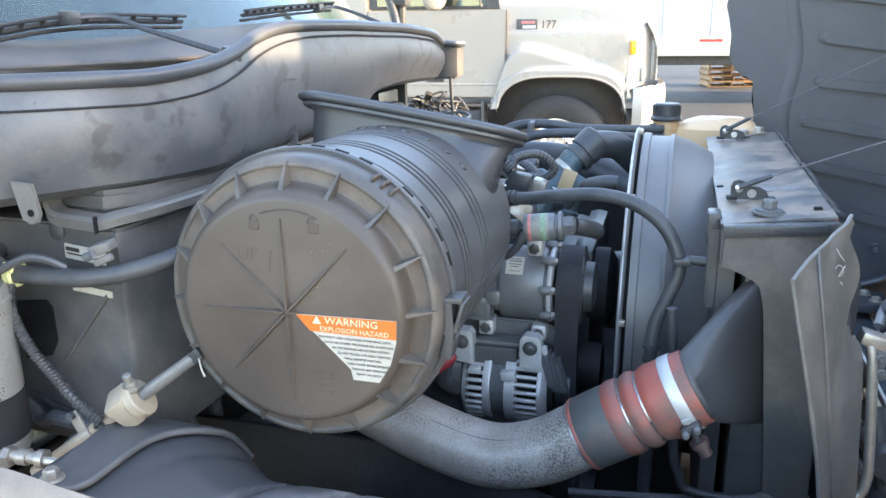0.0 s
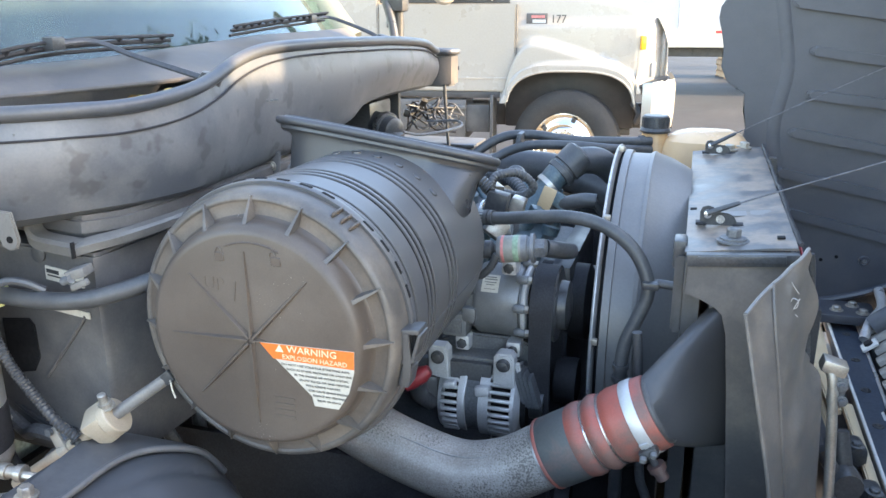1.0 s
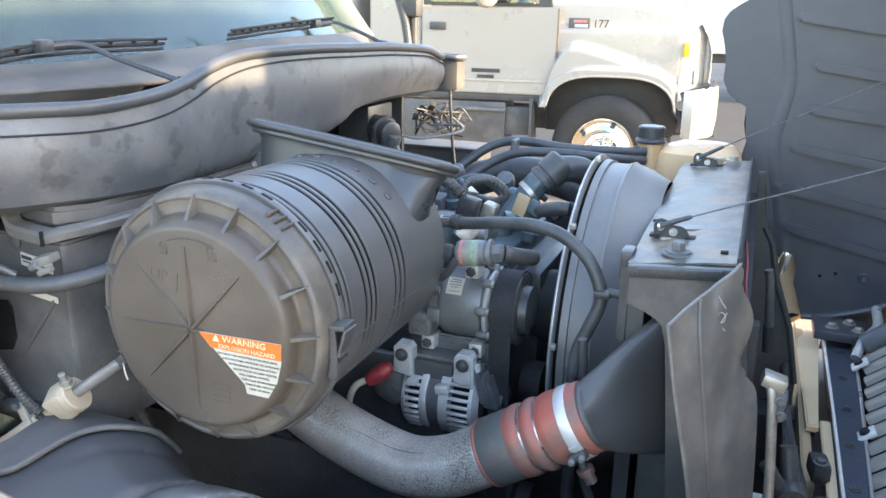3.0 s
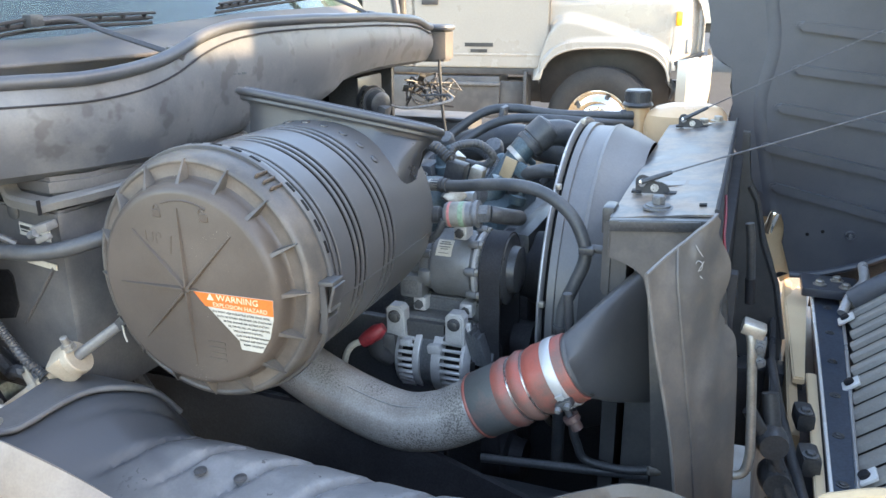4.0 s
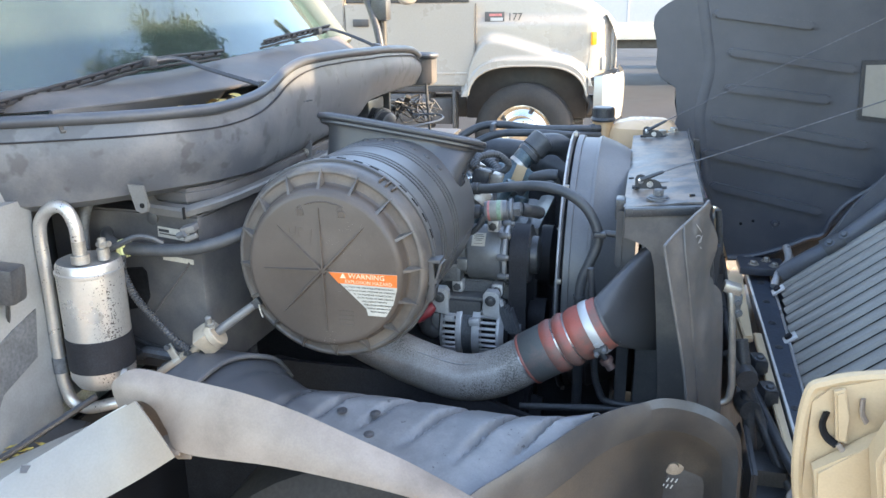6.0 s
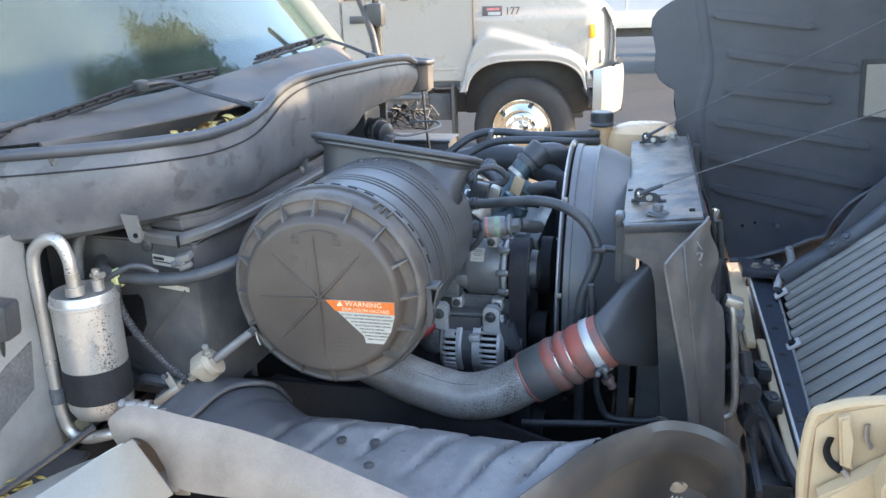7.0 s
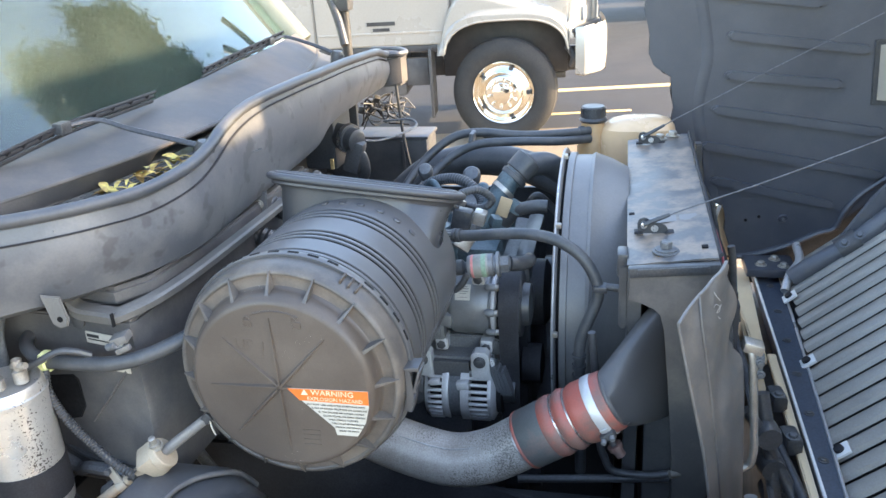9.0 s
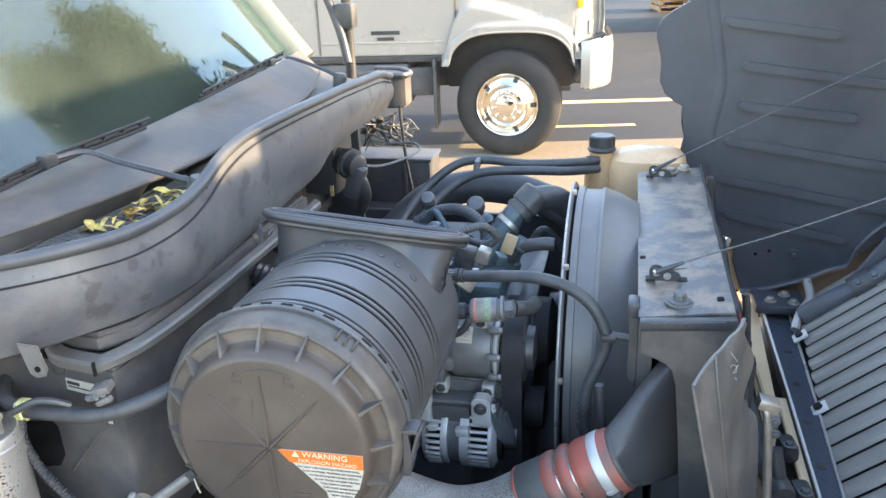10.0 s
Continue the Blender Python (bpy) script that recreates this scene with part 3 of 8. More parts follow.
    part("far_cab_side", box(B(), (-1.4, 2.15, 1.85), (1.8, 0.06, 1.75), bevel=0.01), M_WHITE, t)
    part("cab_back", box(B(), (-2.28, 1.1, 1.85), (0.06, 2.0, 1.75), bevel=0.01), M_WHITE, t)
    mirror = part("mirror_arm", tube(B(), spline([(-0.72, 0.08, 1.80), (-0.78, -0.1, 1.92), (-0.95, -0.25, 2.0), (-1.0, -0.28, 2.3)], 6), 0.012, 8), M_STEEL, t, "tubular mirror arm")
    part("mirror_head", lathe(B(), [(-0.03, 0), (-0.03, 0.09), (0.0, 0.11), (0.05, 0.09), (0.09, 0.0)], (-1.1, -0.27, 1.86), (0.4, -1, 0), 24), M_WHITE, mirror, "round white convex mirror")
    # under the cab
    part("sill", box(B(), (-1.35, 0.14, 0.945), (1.5, 0.12, 0.06), bevel=0.01), M_BLACK, t)
    part("step_box", box(B(), (-1.55, 0.32, 0.70), (1.2, 0.5, 0.40), bevel=0.03), M_DARK, t, "dark step and battery box")
    part("step_plate", box(B(), (-1.2, 0.12, 0.83), (0.5, 0.2, 0.03), bevel=0.006), M_ENGINE, t)
    part("step_panel", box(B(), (-0.92, 0.16, 0.72), (0.38, 0.1, 0.26), bevel=0.01), M_DARK, t)
    part("mud_flap", box(B(), (-0.70, 0.17, 0.62), (0.03, 0.34, 0.66), bevel=0.008), M_BLACK, t)
    part("wheel_well", box(B(), (0, 0.75, 0.90), (1.24, 0.5, 0.6), bevel=0.02), M_BLACK, t)
    part("frame_rail", box(B(), (-0.6, 0.62, 0.72), (3.2, 0.08, 0.24), bevel=0.01), M_BLACK, t)
    part("axle", tube(B(), [(0, 0.3, 0.46), (0, 1.8, 0.46)], 0.06, 12), M_BLACK, t)
    part("leaf_spring", box(B(), (0.05, 0.6, 0.56), (1.1, 0.09, 0.06), bevel=0.01), M_BLACK, t)
    part("steering_arm", tube(B(), spline([(0.6, 0.4, 0.86), (0.66, 0.3, 0.78), (0.64, 0.35, 0.68)], 5), 0.03, 8), M_ENGINE, t)
    steer = Matrix.Translation((0, 0.16, 0)) @ Matrix.Rotation(radians(-9), 4, "Z") @ Matrix.Translation((0, -0.16, 0))
    for y0, s in ((0.03, 1), (1.75, 1)):
        wheel = part("front_wheel", lathe(B(), [(0.02, 0.30), (0.0, 0.34), (-0.005, 0.40), (0.01, 0.455), (0.03, 0.482), (0.045, 0.498), (0.09, 0.502), (0.095, 0.49), (0.11, 0.49), (0.115, 0.503), (0.16, 0.503), (0.165, 0.49), (0.18, 0.49), (0.185, 0.502), (0.23, 0.498), (0.26, 0.47), (0.28, 0.40), (0.26, 0.30)], (0, y0, 0.5), (0, 1, 0), 64), M_TYRE, t, "dusty black truck tyre")
        rim = part("rim", lathe(B(), [(0.03, 0.298), (0.012, 0.303), (0.0, 0.295), (0.008, 0.283), (0.03, 0.272), (0.045, 0.262), (0.05, 0.25), (0.035, 0.215), (0.005, 0.18), (-0.02, 0.168), (-0.03, 0.15), (-0.03, 0.105), (-0.05, 0.10), (-0.075, 0.085), (-0.085, 0.05), (-0.088, 0)], (0, y0, 0.5), (0, 1, 0), 64), M_CHROME, wheel, "polished chrome wheel with hub cover")
        for k in range(10):
            a = 2 * math.pi * k / 10 + 0.2
            part("lug_nut", lathe(B(), [(0, 0.019), (-0.022, 0.018), (-0.035, 0.01), (-0.037, 0)], (0.132 * math.cos(a), y0 - 0.028, 0.5 + 0.132 * math.sin(a)), (0, 1, 0), 12), M_CHROME, rim)
        for k in range(5):
            a = 2 * math.pi * k / 5 + 1.25
            # black discs paint the shade of the hand holes
            part("hand_hole", lathe(B(), [(0.0, 0), (0.0, 0.022), (0.012, 0.026)], (0.232 * math.cos(a), y0 + 0.036, 0.5 + 0.232 * math.sin(a)), (0, 1, 0), 16), M_BLACK, rim, "black disc painting the shade of a hand hole")
        if y0 < 1:
            turned = Matrix.Translation(-BASE[t.name]) @ steer @ Matrix.Translation(BASE[t.name])
            for o in (wheel, *wheel.children_recursive):
                o.data.transform(turned)


M_BUMPER = mat("silver_bumper_paint", (0.42, 0.41, 0.38), 0.3, 0.5, col2=(0.34, 0.33, 0.31), scale=3, fine=80, fine_amount=0.03, bump=0.0)
build_ground()
tree(15.8, 24.0, 27.5, 5)
tree(11.2, 25.2, 22.4, 8)
tree(13.9, 25.0, 24.2, 11)
build_trailer()
build_pallets()
build_white_truck()


# ---- air cleaner ----
CU, CW = -0.298, 1.308


def build_air_cleaner():
    t = thing("air_cleaner", (CU, 1.15, 1.12), "large round black plastic air cleaner with dusty lid", "air cleaner")
    grooves = ((0.986, 0.0028), (1.000, 0.0028), (1.053, 0.0044), (1.0695, 0.0044), (1.086, 0.0044), (1.159, 0.0044), (1.1775, 0.0044), (1.196, 0.0044))
    prof = [(0.945, 0.17), (0.955, 0.187)]
    for a, h in grooves:
        prof += [(a - h - 0.001, 0.1900), (a - h, 0.1892), (a - h + 0.0004, 0.1760), (a + h - 0.0004, 0.1760), (a + h, 0.1892), (a + h + 0.001, 0.1900)]
    prof += [(1.34, 0.190), (1.385, 0.187), (1.40, 0.175), (1.405, 0)]
    housing = part("housing", lathe(B(), prof, (CU, 0, CW), (0, 1, 0), 96), M_HOUSING, t, "ribbed black plastic canister", 30)
    for a, h in grooves:
        # strip lines each groove near black to paint its shade
        part("groove", lathe(B(), [(a - h + 0.0006, 0.1872), (a - h + 0.0008, 0.1768), (a + h - 0.0008, 0.1768), (a + h - 0.0006, 0.1872)], (CU, 0, CW), (0, 1, 0), 96), M_RECESS, housing)
    # mould seam along the side
    part("mould_seam", box(B(), (CU + 0.1868, 1.17, CW - 0.035), (0.0016, 0.40, 0.0016), (0, 10, 0)), M_HOUSING, housing)
    lid_prof = [(0.8805, 0), (0.8805, 0.143), (0.8818, 0.1485), (0.8855, 0.1535), (0.8925, 0.1568), (0.903, 0.1588), (0.910, 0.1605), (0.9128, 0.1640)]
    lid = part("lid", lathe(B(), lid_prof, (CU, 0, CW), (0, 1, 0), 96), M_LID, t, "dusty brown-grey lid with radial ribs", 50)
    part("lid_step", lathe(B(), [(0.9124, 0.1632), (0.9136, 0.170), (0.9140, 0.1790), (0.9132, 0.1815)], (CU, 0, CW), (0, 1, 0), 96), M_LIDSTEP, lid, "flat step caked with brown dust", 50)
    part("lid_rim", lathe(B(), [(0.9140, 0.1798), (0.9118, 0.1820), (0.9120, 0.1852), (0.9150, 0.1892), (0.9210, 0.1924), (0.9300, 0.1942), (0.953, 0.1955), (0.953, 0.187)], (CU, 0, CW), (0, 1, 0), 96), M_LIDRIM, lid, "grimy rounded outer rim", 50)
    # radial ribs on the face
    for k in range(8):
        if k == 7:
            continue
        a = radians(45 * k + 1.5)
        d, s = V((math.cos(a), 0, math.sin(a))), V((-math.sin(a), 0, math.cos(a)))
        bm = B()
        ln = 0.122 if k != 0 else 0.02
        c = V((CU, 0.8805, CW))
        pts = []
        for r, w, h in ((0.004, 0.0036, 0.006), (ln * 0.5, 0.0026, 0.005), (ln, 0.0010, 0.0015)):
            pts.append([c + d * r + s * w, c + d * r + s * w * 0.4 + V((0, -h, 0)), c + d * r - s * w * 0.4 + V((0, -h, 0)), c + d * r - s * w])
        sheet(bm, pts, 0)
        part("radial_rib", bm, M_LID, lid)
    part("centre_boss", lathe(B(), [(0, 0.007), (-0.003, 0.006), (-0.004, 0)], (CU, 0.8805, CW), (0, 1, 0), 16), M_LID, lid)
    # fins between face and flange
    for k in range(16):
        a = radians(22.5 * k + 2)
        d, s = V((math.cos(a), 0, math.sin(a))), V((-math.sin(a), 0, math.cos(a)))
        c = V((CU, 0, CW))
        bm = B()
        tri = [(0.1555, 0.8890), (0.158, 0.918), (0.189, 0.922), (0.1885, 0.9105)]
        wide = (0.0032, 0.0052, 0.0018, 0.0006)
        fa = [bm.verts.new(c + d * r + V((0, y, 0)) + s * h) for (r, y), h in zip(tri, wide)]
        fb = [bm.verts.new(c + d * r + V((0, y, 0)) - s * h) for (r, y), h in zip(tri, wide)]
        bm.faces.new(fa)
        bm.faces.new(fb[::-1])
        for j in range(4):
            q = (j + 1) % 4
            bm.faces.new((fa[j], fb[j], fb[q], fa[q]))
        part("fin", bm, M_LIDRIM, lid)
    # slotted flange behind the lid, on the upper half
    flange = part("flange", lathe(B(), [(0.953, 0.190), (0.951, 0.1998), (0.954, 0.2016), (0.964, 0.2016), (0.967, 0.1995), (0.967, 0.188)], (CU, 0, CW), (0, 1, 0), 96), M_HOUSING, t)
    for k in range(15):
        a = radians(18 + k * 9.6)
        if 48 < math.degrees(a) < 62:
            continue
        part("flange_slot", box(B(), (CU + 0.2006 * math.cos(a), 0.9585, CW + 0.2006 * math.sin(a)), (0.004, 0.006, 0.019), (0, -math.degrees(a), 0), 0.001, 1), M_RECESS, flange)
    for k in range(3):
        a = radians(50 + k * 4.2)
        part("grip_tooth", box(B(), (CU + 0.1965 * math.cos(a), 0.940, CW + 0.1965 * math.sin(a)), (0.009, 0.030, 0.005), (0, -math.degrees(a), 0), 0.002, 1), M_LID, lid)
    # latch
    latch = part("latch", box(B(), (CU + 0.2005, 0.944, CW + 0.016), (0.034, 0.034, 0.007), (0, -5, 0), 0.002), M_BOOT, t, "black hook latch")
    part("latch_strap", box(B(), (CU + 0.2125, 0.944, CW - 0.004), (0.005, 0.032, 0.038), (0, 16, 0), 0.002), M_BOOT, latch)
    part("latch_foot", box(B(), (CU + 0.200, 0.944, CW - 0.026), (0.022, 0.032, 0.006), (0, -14, 0), 0.002), M_BOOT, latch)
    for o in (-0.015, 0.015):
        part("latch_cheek", prism(B(), [(CU + 0.194, CW - 0.052), (CU + 0.204, CW - 0.048), (CU + 0.206, CW - 0.022), (CU + 0.203, CW + 0.014), (CU + 0.194, CW + 0.014)], 1, 0.944 + o - 0.002, 0.944 + o + 0.002, 0.0008), M_BOOT, latch)
    part("latch_seat", box(B(), (CU + 0.196, 0.945, CW - 0.050), (0.016, 0.03, 0.03), (0, 12, 0), 0.004), M_BOOT, latch)
    # markings moulded into the face
    part("moulded_word", letters(B(), "UP", 0.026, pose(CU - 0.052, 0.8805, CW + 0.073, 90, 0, 0), 0.0006), M_LID, lid, "raised word UP")
    part("moulded_mark", box(B(), (CU - 0.021, 0.8805, CW + 0.066), (0.0022, 0.002, 0.028), (0, 8, 0)), M_LID, lid)
    arc = [(CU + 0.005 + 0.094 * math.cos(radians(a)), 0.8803, CW + 0.040 + 0.094 * math.sin(radians(a))) for a in range(64, 118, 6)]
    part("moulded_arc", tube(B(), arc, 0.0014, 6), M_LID, lid)
    for x, o in ((-0.04, 0.004), (0.042, 0.0)):
        lock = part("moulded_padlock", box(B(), (CU + x, 0.8803, CW + 0.112), (0.014, 0.002, 0.012), bevel=0.0008, seg=1), M_LID, lid)
        part("padlock_bow", tube(B(), [(CU + x - 0.004 + o + 0.0045 * math.cos(radians(a)), 0.8803, CW + 0.118 + 0.007 * math.sin(radians(a))) for a in range(0, 181, 30)], 0.001, 5), M_LID, lock)
    for k in range(4):
        part("moulded_line", box(B(), (CU + 0.043, 0.8803, CW - 0.08 - 0.009 * k), (0.03, 0.0014, 0.004)), M_LID, lid)
    # warning label
    lab = [(CU + 0.0105, CW - 0.0015), (CU + 0.0840, CW - 0.070), (CU + 0.0870, CW - 0.0835), (CU + 0.122, CW - 0.0835), (CU + 0.1375, CW - 0.058), (CU + 0.1455, CW - 0.028), (CU + 0.1465, CW + 0.0015)]
    label = part("warning_label", prism(B(), lab, 1, 0.8797, 0.8806), M_PAPER, lid, "white warning label with orange head")
    head = [(CU + 0.0115, CW - 0.002), (CU + 0.0305, CW - 0.0225), (CU + 0.1458, CW - 0.0235), (CU + 0.1463, CW + 0.0012)]
    part("label_head", prism(B(), head, 1, 0.8793, 0.8798), M_ORANGE, label, "orange band")

    def line(text, size, x0, x1, z, material=M_INK):
        bm = letters(B(), text, size, Matrix(), 0.00015)
        xs = [v.co.x for v in bm.verts]
        f = (x1 - x0) / (max(xs) - min(xs))
        bmesh.ops.transform(bm, verts=bm.verts, matrix=pose(CU + (x0 + x1) / 2, 0.8791, CW + z, 90, 0, 0) @ Matrix.Diagonal((f, 1, 1, 1)))
        part("label_text", bm, material, label)
    line("WARNING", 0.0135, 0.051, 0.122, -0.0068, M_INKW)
    line("EXPLOSION HAZARD", 0.0092, 0.044, 0.136, -0.0182, M_INKW)
    part("label_triangle", prism(B(), [(CU + 0.034, CW - 0.0115), (CU + 0.046, CW - 0.0115), (CU + 0.040, CW - 0.0015)], 1, 0.8789, 0.8794), M_INKW, label)
    texts = [("DO NOT USE VOLATILE STARTING AIDS", 0.042, 0.139), ("SUCH AS ETHER, PROPANE OR GASOLINE", 0.049, 0.142), ("IN THE ENGINE AIR INTAKE SYSTEM.", 0.060, 0.137), ("GLOW PLUGS OR GRID HEATER", 0.067, 0.138), ("WILL IGNITE VAPORS.", 0.076, 0.126), ("CAN CAUSE SEVERE ENGINE", 0.080, 0.136), ("DAMAGE AND PERSONAL", 0.086, 0.133), ("INJURY OR DEATH.", 0.092, 0.126)]
    for k, (s, x0, x1) in enumerate(texts):
        line(s, 0.0043, x0, x1, -0.0285 - 0.0066 * k)
    # intake boot on the housing
    a, c = V((0.176, 0.050, -0.036)), V((-0.270, 1.322, 1.507))
    b = V((-0.016, 0.052, -0.013))
    rows = [oval(c + V((0.0, 0.0, -0.006)), a, b, 48, 2.6), oval(c + V((0.001, 0, -0.016)), a * 0.965, b * 0.93, 48, 2.8), oval(c + V((0.0, 0, -0.026)), a * 0.925, b * 0.92, 48, 3.0), oval(V((-0.276, 1.314, 1.452)), V((0.160, 0.028, -0.018)), V((-0.006, 0.062, 0)), 48, 3.4), oval(V((-0.283, 1.304, 1.405)), V((0.160, 0.012, -0.008)), V((0, 0.066, 0)), 48, 3.6), oval(V((-0.285, 1.302, 1.345)), V((0.158, 0.008, 0)), V((0, 0.066, 0)), 48, 3.6)]
    boot = part("intake_boot", sheet(B(), rows, 0.004, True), M_BOOT, t, "flared black rubber intake boot")
    lip = oval(c + V((0, 0, -0.002)), a * 1.03, b * 1.05, 64, 2.6)
    part("seal_lip", tube(B(), lip + [lip[0]], 0.0075, 10, False), M_BOOT, boot, "rounded rubber sealing lip")
    lip3 = oval(c + V((0.001, 0, -0.013)), a * 1.0, b * 1.0, 64, 2.6)
    part("seal_lip", tube(B(), lip3 + [lip3[0]], 0.006, 8, False), M_BOOT, boot)
    lip2 = oval(c + V((0, 0, 0.004)), a * 0.965, b * 0.85, 64, 2.6)
    part("seal_lip", tube(B(), lip2 + [lip2[0]], 0.005, 8, False), M_BOOT, boot)
    # near-black lining paints the shade inside the boot
    part("inner_duct", sheet(B(), [oval(c + V((0, 0, -0.012)), a * 0.93, b * 0.8, 48, 2.6), oval(c + V((0, 0, -0.08)), a * 0.8, b * 0.7, 48, 2.6), [c + V((0, 0, -0.081))] * 48], 0, True), M_RECESS, boot)
    # clamp tabs where the boot sits on the canister
    for ang in (100, 89, 78, 66, 55, 44):
        q = radians(ang)
        at = V((CU + 0.191 * math.cos(q), 1.236, CW + 0.191 * math.sin(q)))
        part("boot_tab", lathe(B(), [(-0.002, 0), (-0.002, 0.0085), (0.0012, 0.008), (0.002, 0.006), (0.002, 0)], at, (math.cos(q), 0, math.sin(q)), 14), M_BOOT, boot)
    # bracket under the canister
    part("mounting_bracket", box(B(), (CU, 1.30, 1.135), (0.12, 0.06, 0.05), bevel=0.008), M_BLACK, t)


build_air_cleaner()


# ---- charge air pipe, coupling and cooler duct ----
def build_charge_air():
    t = thing("charge_air_pipe", (-0.1, 1.2, 0.9), "bent aluminium charge air pipe, worn and stained", "pipe")
    path = spline([(-0.60, 1.32, 1.06), (-0.45, 1.27, 1.035), (-0.30, 1.215, 1.005), (-0.20, 1.20, 0.976), (-0.10, 1.195, 0.957), (-0.02, 1.195, 0.975), (0.045, 1.195, 1.014), (0.075, 1.195, 1.033)], 8)
    part("pipe", tube(B(), path, 0.0545, 40), M_PIPE, t)
    ax = V((0.152, 0.006, 0.095)).normalized()
    p0 = V((0.058, 1.195, 1.022))
    part("bead", lathe(B(), [(-0.004, 0.054), (-0.002, 0.0575), (0.002, 0.0575), (0.004, 0.054)], p0 - ax * 0.008, ax, 40), M_ALU, t)
    part("seam", tube(B(), [p + V((0, -0.03, 0.046)) for p in path[24:48]], 0.0016, 6), M_ALU, t)
    part("drip_tab", box(B(), (-0.13, 1.19, 0.898), (0.02, 0.012, 0.014), bevel=0.003), M_ZINC, t)
    h = thing("coupling_hose", tuple(p0), "red silicone coupling hose with steel rings", "hose")
    part("grey_cuff", lathe(B(), [(-0.001, 0.055), (-0.001, 0.0590), (0.003, 0.0603), (0.050, 0.0605), (0.056, 0.0595)], p0, ax, 48), M_GREYHOSE, h, "grey faded hose end")
    part("red_edge", lathe(B(), [(-0.005, 0.055), (-0.006, 0.0600), (-0.002, 0.0608), (0.000, 0.060)], p0, ax, 48), M_RED, h)
    prof = [(0.050, 0.0580), (0.056, 0.0605), (0.066, 0.0625), (0.076, 0.0612), (0.083, 0.0562), (0.090, 0.0608), (0.098, 0.0632), (0.106, 0.0612), (0.113, 0.0562), (0.120, 0.0602), (0.130, 0.0622), (0.150, 0.0610), (0.188, 0.0595), (0.191, 0.058), (0.191, 0.052)]
    part("red_hose", lathe(B(), prof, p0, ax, 64), M_RED, h, "ribbed red silicone hose, faded", 60)
    for a in (0.083, 0.113):
        part("steel_ring", lathe(B(), [(a - 0.0020, 0.0570), (a - 0.0012, 0.0592), (a + 0.0012, 0.0592), (a + 0.0020, 0.0570)], p0, ax, 56), M_STEEL, h, "bright steel wire ring")
    clamp = part("hose_clamp", lathe(B(), [(0.154, 0.0603), (0.154, 0.0620), (0.1555, 0.0625), (0.1715, 0.0622), (0.173, 0.0617), (0.173, 0.0598)], p0, ax, 56), M_BAND, h, "bright steel band clamp")
    s = ax.cross(V((0, -1, 0))).normalized()
    if s.z > 0:
        s = -s
    mid = p0 + ax * 0.163
    front = s * math.sin(radians(30)) + V((0, -1, 0)) * math.cos(radians(30))
    part("latch_plate", block(B(), mid + front * 0.0635, ax.cross(front), front, (0.040, 0.015, 0.0025), 0.001), M_BAND, clamp)
    for q in (24, 34):
        d = s * math.sin(radians(q)) + V((0, -1, 0)) * math.cos(radians(q))
        for o in (-0.005, 0.005):
            part("band_rivet", lathe(B(), [(0, 0), (0, 0.0028), (0.001, 0.0022), (0.0012, 0)], mid + d * 0.0648 + ax * o, d, 10), M_BLACK, clamp)
    d = s * 0.50 + V((0, -0.86, 0))
    d.normalize()
    e2 = ax.cross(d).normalized()
    part("clamp_bridge", box(B(), mid + d * 0.0665, (0.030, 0.020, 0.014), (0, -32, 0), 0.004), M_BLACK, clamp)
    for o in (-0.009, 0.009):
        part("bridge_stud", lathe(B(), [(0, 0), (0, 0.0055), (0.006, 0.0055), (0.008, 0.004), (0.008, 0)], mid + d * 0.0665 + ax * o + V((0, -0.012, 0)), (0, -1, -0.2), 12), M_ENGINE, clamp)
    part("t_bolt", tube(B(), [mid + d * 0.0705, mid + d * 0.0725 + s * 0.03], 0.006, 10), M_BELT_SHADE, clamp)
    part("clamp_nut", lathe(B(), [(0, 0), (0, 0.014), (0.010, 0.014), (0.012, 0.010), (0.026, 0.010), (0.026, 0)], mid + d * 0.0705 + s * 0.018, s, 16), M_RUST, clamp)
    # duct of the cooler
    d = thing("cooler_duct", (0.3, 1.25, 0.95), "black moulded plastic charge air cooler outlet duct", "duct")
    e = p0 + ax * 0.172
    u1, v1 = V((0, 1, 0)), ax.cross(V((0, 1, 0))).normalized()
    if v1.z < 0:
        v1 = -v1
    rows = [oval(e - ax * 0.03, u1 * 0.052, v1 * 0.052, 48), oval(e + ax * 0.010, u1 * 0.053, v1 * 0.053, 48)]
    start, end = e + ax * 0.018, V((0.345, 1.385, 1.150))
    for f in (0.2, 0.4, 0.6, 0.8, 1.0):
        rows.append(oval(start.lerp(end, f), (u1 * 0.053).lerp(V((0, 0.040, 0)), f), (v1 * 0.053).lerp(V((0, 0.010, 0.150)), f ** 0.85), 48, 2 + 4.0 * f))
    rows.append(oval(V((0.375, 1.40, 1.150)), V((0, 0.038, 0)), V((0, 0.010, 0.148)), 48, 6.0))
    part("duct_body", sheet(B(), rows, 0.004, True), M_DUCT, d)
    part("duct_collar", lathe(B(), [(0.186, 0.051), (0.188, 0.0545), (0.196, 0.055), (0.199, 0.052)], p0, ax, 40), M_DARK, d)



